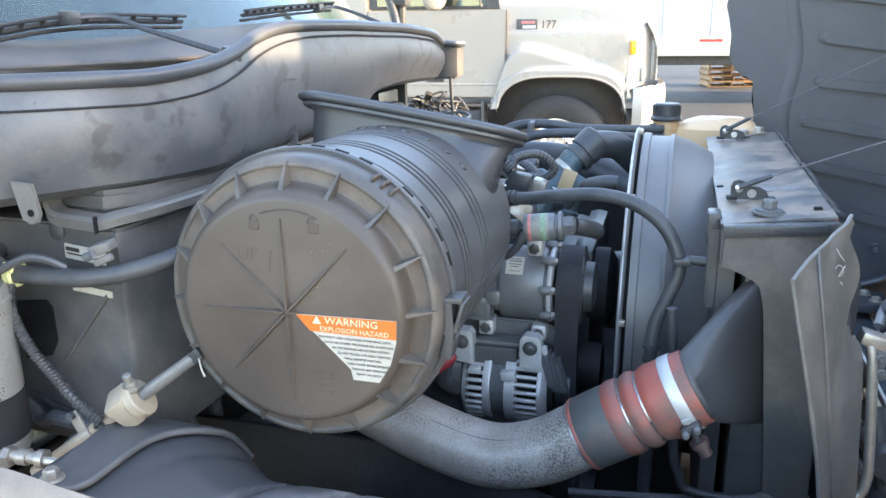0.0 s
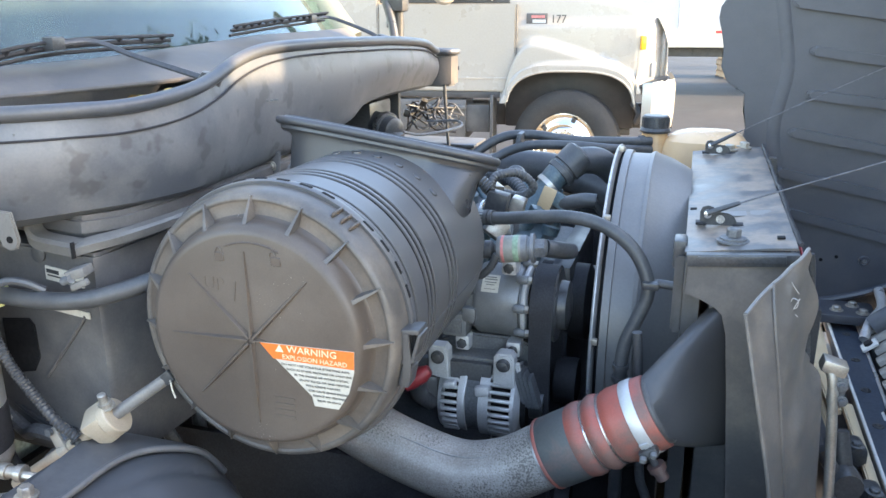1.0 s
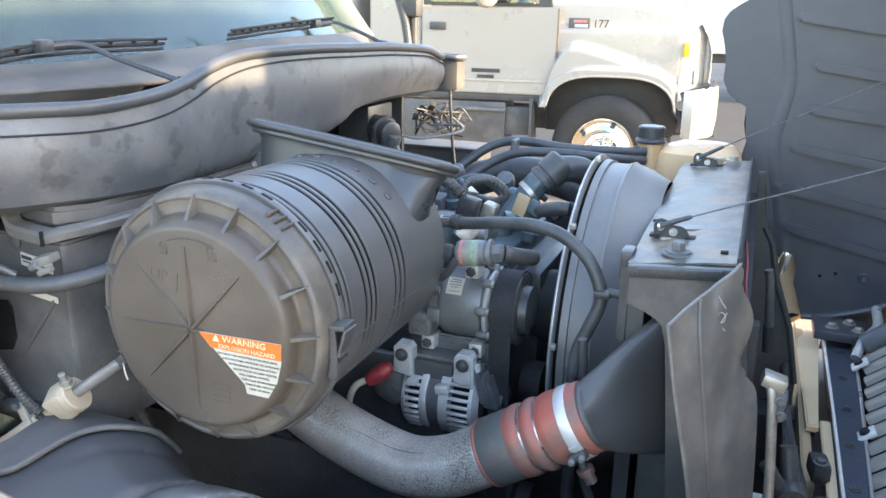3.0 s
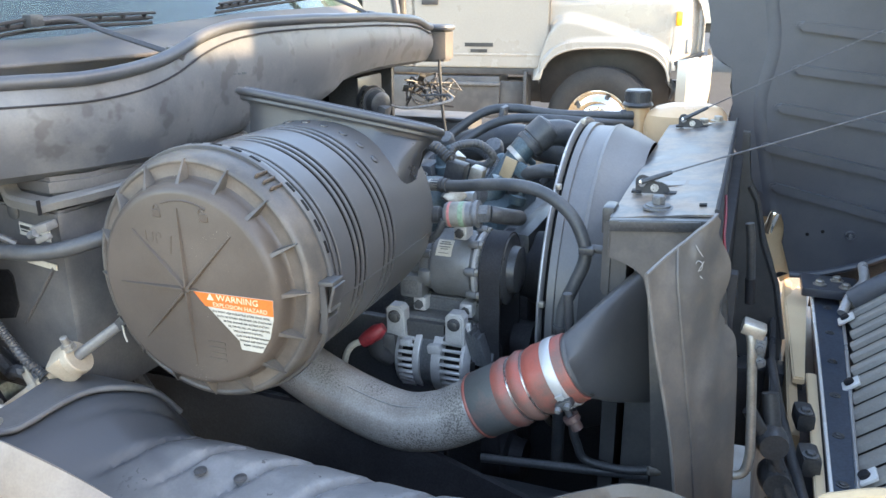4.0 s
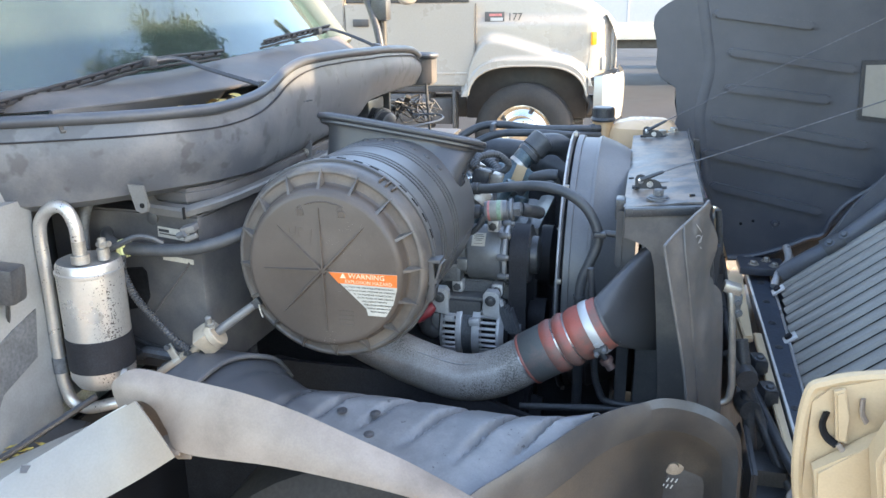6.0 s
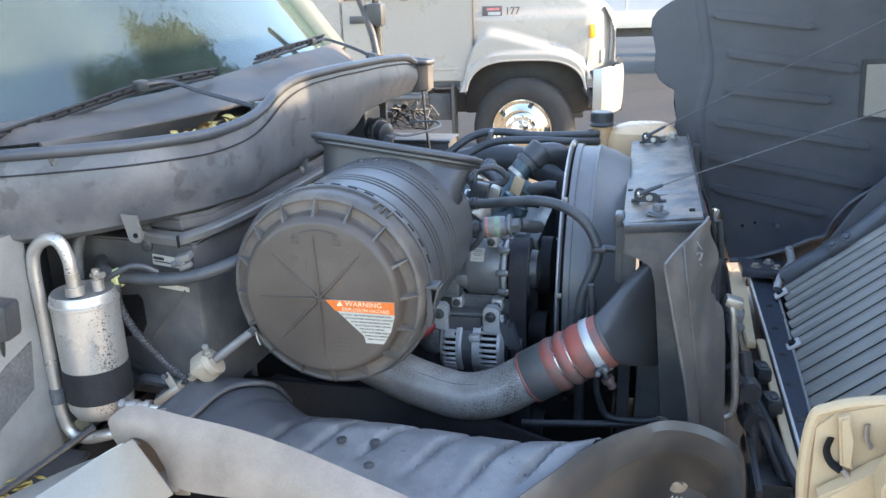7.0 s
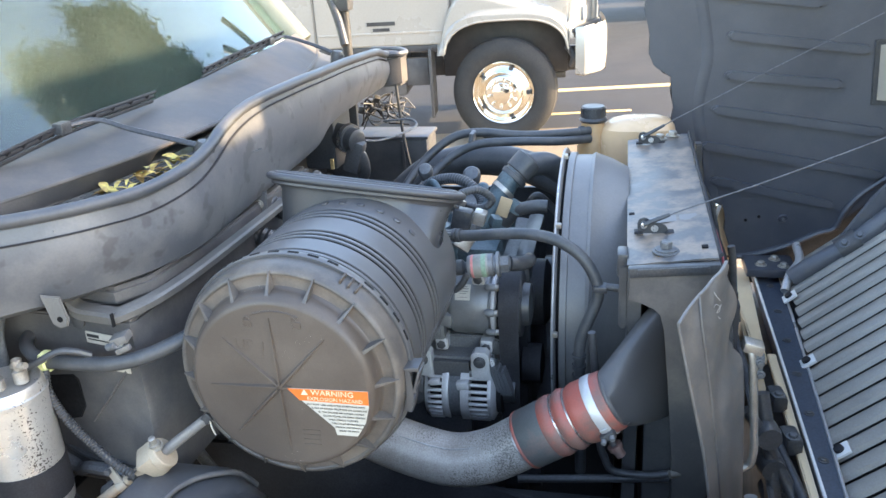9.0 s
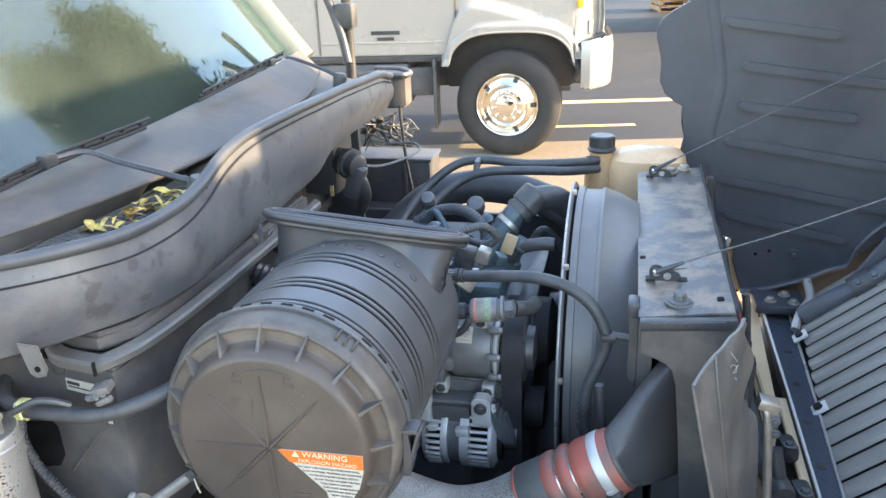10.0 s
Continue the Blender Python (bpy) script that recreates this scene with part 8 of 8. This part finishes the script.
    part("cable", tube(B(), spline([(-0.25, 1.335, 1.035), (-0.275, 1.33, 1.02), (-0.29, 1.33, 0.99), (-0.30, 1.34, 0.94)], 6), 0.007, 8), M_PAPER, r)
    part("boot_stub", tube(B(), spline([(-0.228, 1.345, 1.045), (-0.235, 1.37, 1.0), (-0.22, 1.40, 0.97)], 6), 0.017, 10), M_BLACK, r)
    # belt and lower pulleys
    b = thing("drive_belt", (-0.01, 1.5, 0.75), "black ribbed drive belt over the pulleys", "belt")
    loop = [(1.515 + 0.079 * math.cos(radians(a)), 1.163 + 0.079 * math.sin(radians(a))) for a in range(-8, 189, 12)] + [(1.44, 0.98), (1.462, 0.72)] + [(1.53 + 0.07 * math.cos(radians(a)), 0.70 + 0.07 * math.sin(radians(a))) for a in range(190, 351, 20)] + [(1.596, 0.9)]
    part("belt", sheet(B(), [[(x, p[0], p[1]) for p in loop] for x in (-0.034, -0.012, 0.010)], 0.004, True), M_BELT_SHADE, b)
    # pulleys coloured near black as the shade of the gap
    part("lower_pulley", lathe(B(), [(-0.036, 0), (-0.036, 0.066), (0.012, 0.066), (0.02, 0.05), (0.05, 0.045), (0.05, 0)], (0, 1.53, 0.70), (1, 0, 0), 40), M_BELT_SHADE, b)
    part("idler_pulley", lathe(B(), [(0.0, 0), (0.0, 0.05), (0.045, 0.05), (0.05, 0.02), (0.05, 0)], (0, 1.60, 0.96), (1, 0, 0), 32), M_BELT_SHADE, b)
    part("pump_body", lathe(B(), [(-0.06, 0), (-0.06, 0.085), (0.045, 0.085), (0.06, 0.06), (0.06, 0)], (0, 1.72, 1.10), (1, 0, 0), 32), M_BELT_SHADE, b)
    # small filter with green and red label
    f = thing("inline_filter", (-0.05, 1.39, 1.28), "small inline filter with white, pink and green label", "filter")
    at, d = (-0.105, 1.392, 1.303), (1, 0.05, 0.10)
    part("plug", lathe(B(), [(-0.022, 0), (-0.022, 0.014), (-0.018, 0.017), (0.006, 0.017), (0.012, 0.010), (0.02, 0.010)], at, d, 20), M_BLACK, f)
    part("can", lathe(B(), [(0.016, 0.010), (0.018, 0.022), (0.022, 0.0245), (0.072, 0.0245), (0.075, 0.021), (0.078, 0.021), (0.080, 0.027), (0.086, 0.027), (0.088, 0.018)], at, d, 28), M_COMP, f)
    part("label_paper", lathe(B(), [(0.024, 0.0246), (0.0245, 0.0249), (0.062, 0.0249), (0.0625, 0.0246)], at, d, 28), M_DIRTYPAPER, f, "dirty white paper label with green and pink bars")
    part("green_bars", lathe(B(), [(0.048, 0.0248), (0.0485, 0.0252), (0.058, 0.0252), (0.0585, 0.0248)], at, d, 28), M_GREEN, f)
    part("pink_bars", lathe(B(), [(0.026, 0.0248), (0.0265, 0.0252), (0.031, 0.0252), (0.0315, 0.0248)], at, d, 28), M_PINK, f)
    part("hex", lathe(B(), [(0.086, 0), (0.086, 0.019), (0.105, 0.019), (0.110, 0.012), (0.110, 0)], at, d, 6), M_ENGINE, f)
    part("tail_hose", tube(B(), spline([(0.0, 1.398, 1.313), (0.015, 1.41, 1.308), (0.028, 1.44, 1.298), (0.03, 1.50, 1.28)], 6), 0.016, 12), M_BLACK, f)
    # hose from the head to the surge line on the shroud
    s = thing("surge_hose", (0.05, 1.44, 1.1), "black rubber hose arching to the shroud", "hose")
    part("hose", tube(B(), spline([(-0.16, 1.505, 1.333), (-0.10, 1.49, 1.338), (-0.03, 1.468, 1.352), (0.04, 1.45, 1.360), (0.10, 1.438, 1.350), (0.150, 1.428, 1.318), (0.178, 1.420, 1.272), (0.183, 1.415, 1.235), (0.168, 1.41, 1.19), (0.150, 1.405, 1.14), (0.146, 1.40, 1.08), (0.150, 1.40, 1.0), (0.15, 1.40, 0.80)], 8), 0.0125, 14), M_RUBBER, s)
    for p, ax in (((-0.125, 1.495, 1.336), (1, -0.25, 0.1)), ((-0.135, 1.499, 1.335), (1, -0.25, 0.1)), ((0.146, 1.40, 1.10), (0, 0, 1)), ((0.146, 1.40, 1.075), (0, 0, 1)), ((0.146, 1.40, 1.05), (0, 0, 1))):
        part("crimp", lathe(B(), [(-0.004, 0.0125), (-0.004, 0.0155), (0.004, 0.0155), (0.004, 0.0125)], p, ax, 16), M_RUBBER, s)
    part("clip", box(B(), (0.188, 1.412, 1.258), (0.03, 0.032, 0.014), bevel=0.004), M_BLACK, s)
    part("end_fitting", lathe(B(), [(-0.03, 0.0), (-0.03, 0.012), (0.0, 0.013), (0.0, 0.0)], (-0.165, 1.506, 1.332), (-1, 0.25, -0.1), 12), M_ZINC, s)
    lh = thing("drain_hose", (0.2, 1.31, 0.85), "thin black hose running low behind the duct", "hose")
    part("hose", tube(B(), spline([(0.175, 1.312, 1.205), (0.183, 1.312, 1.119), (0.195, 1.312, 0.951), (0.206, 1.312, 0.905), (0.226, 1.312, 0.873), (0.296, 1.312, 0.869), (0.341, 1.312, 0.879)], 6), 0.0085, 10), M_BLACK, lh)
    # pair of hoses from the reservoir
    h = thing("reservoir_hoses", (-0.1, 2.25, 1.25), "pair of black coolant hoses clipped together", "hoses")
    part("hose", tube(B(), spline([(0.125, 2.34, 1.368), (0.05, 2.30, 1.370), (-0.08, 2.26, 1.374), (-0.205, 2.25, 1.386), (-0.29, 2.24, 1.372), (-0.37, 2.20, 1.315), (-0.42, 2.12, 1.25), (-0.44, 2.0, 1.20)], 8), 0.0135, 12), M_RUBBER, h)
    part("hose", tube(B(), spline([(0.125, 2.33, 1.345), (0.04, 2.26, 1.355), (-0.08, 2.215, 1.366), (-0.20, 2.20, 1.362), (-0.28, 2.18, 1.33), (-0.34, 2.12, 1.28), (-0.37, 2.02, 1.24)], 8), 0.0135, 12), M_RUBBER, h)
    part("clip", box(B(), (-0.225, 2.222, 1.374), (0.014, 0.06, 0.045), (0, 10, 0), 0.005), M_DARKGREY, h)
    part("end_clamp", lathe(B(), [(-0.008, 0.014), (-0.008, 0.0165), (0.008, 0.0165), (0.008, 0.014)], (0.10, 2.327, 1.369), (1, 0.3, 0), 16), M_BLACK, h)
    tb = thing("intake_tube", (-0.2, 2.35, 1.15), "wide black rubber intake tube", "tube")
    part("tube", tube(B(), spline([(-0.55, 2.25, 1.10), (-0.42, 2.33, 1.22), (-0.30, 2.36, 1.262), (-0.18, 2.37, 1.265), (-0.06, 2.36, 1.24), (0.06, 2.33, 1.19), (0.16, 2.30, 1.10)], 8), 0.052, 20), M_RUBBER, tb)
    # coolant reservoir
    w = thing("coolant_reservoir", (0.22, 2.36, 1.15), "yellowed translucent coolant reservoir with black cap", "reservoir")
    rows = []
    for z, a, o in ((1.20, 0.085, 0.0), (1.21, 0.105, 0.0), (1.30, 0.113, 0.0), (1.35, 0.115, 0.002), (1.375, 0.108, 0.004), (1.392, 0.09, 0.008), (1.402, 0.06, 0.012)):
        rows.append(oval((0.268 + o, 2.375, z), (a, 0, 0), (0, 0.085 if z < 1.38 else 0.065 if z < 1.4 else 0.04, 0), 40, 3.0))
    rows.append([V((0.28, 2.375, 1.405))] * 40)
    rows.insert(0, [V((0.268, 2.375, 1.198))] * 40)
    part("tank", sheet(B(), rows, 0, True), M_RESERV, w, "yellowed plastic tank")
    part("neck", lathe(B(), [(1.20, 0.052), (1.31, 0.050), (1.34, 0.042), (1.38, 0.036), (1.40, 0.035)], (0.133, 2.375, 0), (0, 0, 1), 28), M_NECK, w, "amber stained neck")
    part("coolant", lathe(B(), [(1.20, 0.0525), (1.262, 0.0522)], (0.133, 2.375, 0), (0, 0, 1), 28), M_COOLANT, w, "orange coolant level")
    cap = part("cap", lathe(B(), [(1.390, 0.041), (1.396, 0.044), (1.402, 0.041), (1.404, 0.038), (1.434, 0.037), (1.438, 0.033), (1.438, 0)], (0.133, 2.375, 0), (0, 0, 1), 32), M_BLACK, w, "black screw cap")
    for a in range(0, 360, 24):
        q = radians(a)
        part("cap_grip", box(B(), (0.133 + 0.0375 * math.cos(q), 2.375 + 0.0375 * math.sin(q), 1.419), (0.003, 0.0045, 0.026), (0, 0, a)), M_BLACK, cap)
    # wiper motor, wires and battery tray behind
    m = thing("wiper_motor", (-0.6, 2.08, 1.33), "dark cylindrical wiper motor with silver strap under the cowl", "motor")
    ax = (0.9, -0.45, -0.12)
    part("can", lathe(B(), [(-0.09, 0), (-0.09, 0.030), (-0.085, 0.036), (0.02, 0.038), (0.022, 0.042), (0.034, 0.042), (0.036, 0.036), (0.06, 0.034), (0.066, 0.026), (0.068, 0)], (-0.595, 2.09, 1.415), ax, 28), M_BLACK, m)
    part("strap", lathe(B(), [(0.018, 0.0425), (0.018, 0.0445), (0.032, 0.0445), (0.032, 0.0425)], (-0.595, 2.09, 1.415), ax, 28), M_STEEL, m, "bright metal strap")
    part("gear_case", box(B(), (-0.555, 2.07, 1.36), (0.05, 0.05, 0.10), (0, 18, 0), 0.014), M_BLACK, m)
    part("elbow", tube(B(), spline([(-0.56, 2.06, 1.40), (-0.535, 2.07, 1.36), (-0.535, 2.09, 1.31), (-0.56, 2.12, 1.26)], 6), 0.018, 10), M_BLACK, m)
    part("lead", tube(B(), spline([(-0.53, 2.10, 1.40), (-0.50, 2.16, 1.385), (-0.45, 2.26, 1.385), (-0.43, 2.34, 1.39), (-0.47, 2.40, 1.395), (-0.56, 2.40, 1.39)], 6), 0.004, 6), M_DARKGREY, m)
    part("mount_plate", box(B(), (-0.66, 2.14, 1.40), (0.10, 0.16, 0.16), bevel=0.01), M_BLACK, m)
    part("brass_tab", box(B(), (-0.575, 1.93, 1.375), (0.01, 0.006, 0.03), bevel=0.001), M_BRASS, m)
    bw = thing("bulkhead_panel", (-0.72, 2.3, 1.2), "black bulkhead panel below the cowl", "panel")
    part("panel", box(B(), (-0.76, 2.1, 1.24), (0.03, 1.0, 0.46), bevel=0.008), M_BLACK, bw)
    # black plate added to keep the space behind the motor dark
    part("closing_plate", box(B(), (-0.75, 2.32, 1.32), (0.26, 0.02, 0.40), bevel=0.004), M_BLACK, bw)
    part("stiffener", box(B(), (-0.735, 2.1, 1.22), (0.02, 0.96, 0.03), bevel=0.006), M_BLACK, bw)
    # small teal fittings and lines on the top of the engine
    fx = thing("fuel_fittings", (-0.25, 2.0, 1.2), "teal painted fuel fittings and short lines on the engine", "fittings")
    rng = random.Random(21)
    for k in range(14):
        p = V((-0.46 + 0.033 * k, 1.90 + rng.uniform(-0.10, 0.16), 1.235 + rng.uniform(-0.02, 0.05)))
        if k % 3 == 0:
            part("fitting", lathe(B(), [(0, 0), (0, 0.020), (0.02, 0.022), (0.024, 0.016), (0.05, 0.016), (0.052, 0.010), (0.06, 0)], p, (rng.uniform(-0.5, 0.5), rng.uniform(-0.6, 0.2), 1), 14), M_TEAL, fx)
        elif k % 3 == 1:
            q = p + V((rng.uniform(0.05, 0.12), rng.uniform(-0.1, 0.06), rng.uniform(-0.03, 0.02)))
            part("line", tube(B(), spline([p, p.lerp(q, 0.4) + V((0, 0, 0.045)), q], 6), rng.uniform(0.006, 0.013), 10), (M_TEAL, M_RUBBER)[k % 2], fx)
        else:
            part("block", box(B(), p, (0.045, 0.04, 0.05), (rng.uniform(-15, 15), rng.uniform(-20, 20), rng.uniform(0, 90)), 0.008), (M_TEAL, M_ENGINE)[k % 2], fx)
    for p, r in (((-0.335, 2.05, 1.315), 0.022), ((-0.20, 2.06, 1.30), 0.026)):
        part("cap", lathe(B(), [(-0.03, r * 0.8), (0.0, r), (0.02, r), (0.03, r * 0.75), (0.034, 0)], p, (0.1, -0.7, 0.6), 20), M_DARKGREY, fx, "grey plastic cap")
    pts, rs = ribbed([(-0.36, 2.0, 1.27), (-0.28, 1.98, 1.315), (-0.20, 1.94, 1.325), (-0.14, 1.88, 1.29), (-0.16, 1.82, 1.24)], 0.016)
    part("conduit", tube(B(), pts, rs, 12), M_RUBBER, fx)
    x = thing("loose_wiring", (-0.6, 2.75, 1.3), "tangle of grey and black wires under the cowl", "wiring")
    rng = random.Random(3)
    for k in range(16):
        p = [V((-0.72 + 0.038 * q + rng.uniform(0, 0.05), 2.60 + rng.uniform(-0.05, 0.10), 1.385 + rng.uniform(-0.05, 0.05) - 0.01 * abs(q - 2))) for q in range(5)]
        part("wire", tube(B(), spline(p, 6), 0.002 + 0.0012 * (k % 3), 6), (M_DARKGREY, M_BLACK, M_BLACK, M_BELT_SHADE)[k % 4], x)
    for k in range(4):
        part("plug", box(B(), (-0.70 + 0.03 * k, 2.60 + 0.03 * (k % 2), 1.385 + 0.02 * (k % 3)), (0.024, 0.02, 0.026), (20 * k, 15, 30), 0.005), M_BLACK, x)
    y = thing("fuse_box", (-0.6, 2.62, 1.13), "dark plastic fuse box behind the engine", "box")
    part("box", box(B(), (-0.63, 2.66, 1.195), (0.34, 0.15, 0.17), bevel=0.012), M_DARK, y)
    part("box_rib", box(B(), (-0.55, 2.58, 1.20), (0.012, 0.012, 0.15), bevel=0.003), M_DARK, y)
    part("cover", box(B(), (-0.63, 2.66, 1.285), (0.35, 0.16, 0.012), bevel=0.005), M_DARK, y)
    part("base", box(B(), (-0.66, 2.64, 0.96), (0.46, 0.24, 0.34), bevel=0.01), M_BLACK, y)
    z = thing("corrugated_hose", (-0.5, 1.55, 1.4), "black corrugated hose below the cowl", "hose")
    for a, b2, c2 in (((-0.62, 1.50, 1.40), (-0.54, 1.50, 1.39), (-0.46, 1.46, 1.36)), ((-0.60, 1.40, 1.37), (-0.53, 1.40, 1.35), (-0.47, 1.40, 1.33))):
        pts, rs = ribbed([a, b2, c2], 0.026, 0.012, 0.86)
        part("hose", tube(B(), pts, rs, 14), M_BLACK, z)
    q = thing("cowl_bracket", (-0.56, 1.45, 1.40), "grey metal tab bolted below the cowl", "bracket")
    part("tab", prism(B(), [(-0.585, 1.455), (-0.545, 1.455), (-0.548, 1.405), (-0.565, 1.395), (-0.582, 1.41)], 1, 1.43, 1.436, 0.002), M_SHROUD, q)
    part("tab_bolt", bolt(B(), (-0.565, 1.43, 1.425), (0, -1, 0), 0.006, 0.006), M_ZINC, q)
    # guessed blocks fill in vague shapes below the air cleaner
    sg = thing("steering_gear", (-0.58, 1.27, 0.78), "grimy dark blocks for vague shapes below the air cleaner", "steering gear")
    part("housing", box(B(), (-0.59, 1.27, 0.86), (0.10, 0.09, 0.09), (0, 8, 0), 0.014), M_ENGINE, sg)
    part("shaft", tube(B(), spline([(-0.664, 1.25, 0.96), (-0.660, 1.25, 0.90), (-0.652, 1.26, 0.84)], 5), 0.014, 12), M_ENGINE, sg)
    part("end_cover", lathe(B(), [(-0.06, 0), (-0.06, 0.036), (-0.02, 0.044), (0.03, 0.044), (0.045, 0.03), (0.045, 0)], (-0.45, 1.27, 0.865), (1, -0.2, 0.1), 24), M_ENGINE, sg)
    for k4 in range(4):
        part("cover_bolt", bolt(B(), (-0.62 + 0.02 * k4, 1.225, 0.88 - 0.012 * (k4 % 2)), (0, -1, 0), 0.006, 0.007), M_ENGINE, sg)
    part("bracket", box(B(), (-0.55, 1.31, 0.78), (0.40, 0.06, 0.06), bevel=0.01), M_ENGINE, sg)
    v = thing("frame_rail", (0, 1.4, 0.4), "black chassis rail below the engine", "frame", kind="structure")
    part("rail", box(B(), (-0.3, 1.35, 0.62), (1.9, 0.09, 0.24), bevel=0.01), M_BLACK, v)
    part("rail", box(B(), (-0.3, 2.15, 0.62), (1.9, 0.09, 0.24), bevel=0.01), M_BLACK, v)
    part("cross_tube", tube(B(), [(0.02, 1.30, 0.84), (0.34, 1.32, 0.86)], 0.009, 10), M_BLACK, v)
    # black sheets added to block bright ground and keep the low gaps dark
    part("inner_wall", box(B(), (-0.35, 2.42, 0.77), (1.2, 0.02, 0.78), bevel=0.004), M_BLACK, v)
    part("side_cover", box(B(), (-0.55, 1.42, 0.76), (0.9, 0.02, 0.60), bevel=0.004), M_BLACK, v)
    part("firewall_flap", box(B(), (0.10, 2.05, 0.62), (0.25, 0.7, 0.3), bevel=0.01), M_BLACK, v)
    part("splash_plate", box(B(), (-0.3, 1.6, 0.48), (1.3, 1.1, 0.02), bevel=0.004), M_BLACK, v)


M_COMP = mat("grimy_cast_housing", (0.20, 0.205, 0.21), 0.42, 0.3, col2=(0.12, 0.12, 0.12), scale=14, fine=400, fine_amount=0.08, bump=0.08)
M_GREEN = mat("green_label", (0.20, 0.29, 0.20), 0.5, scale=20, bump=0.0)
build_engine()
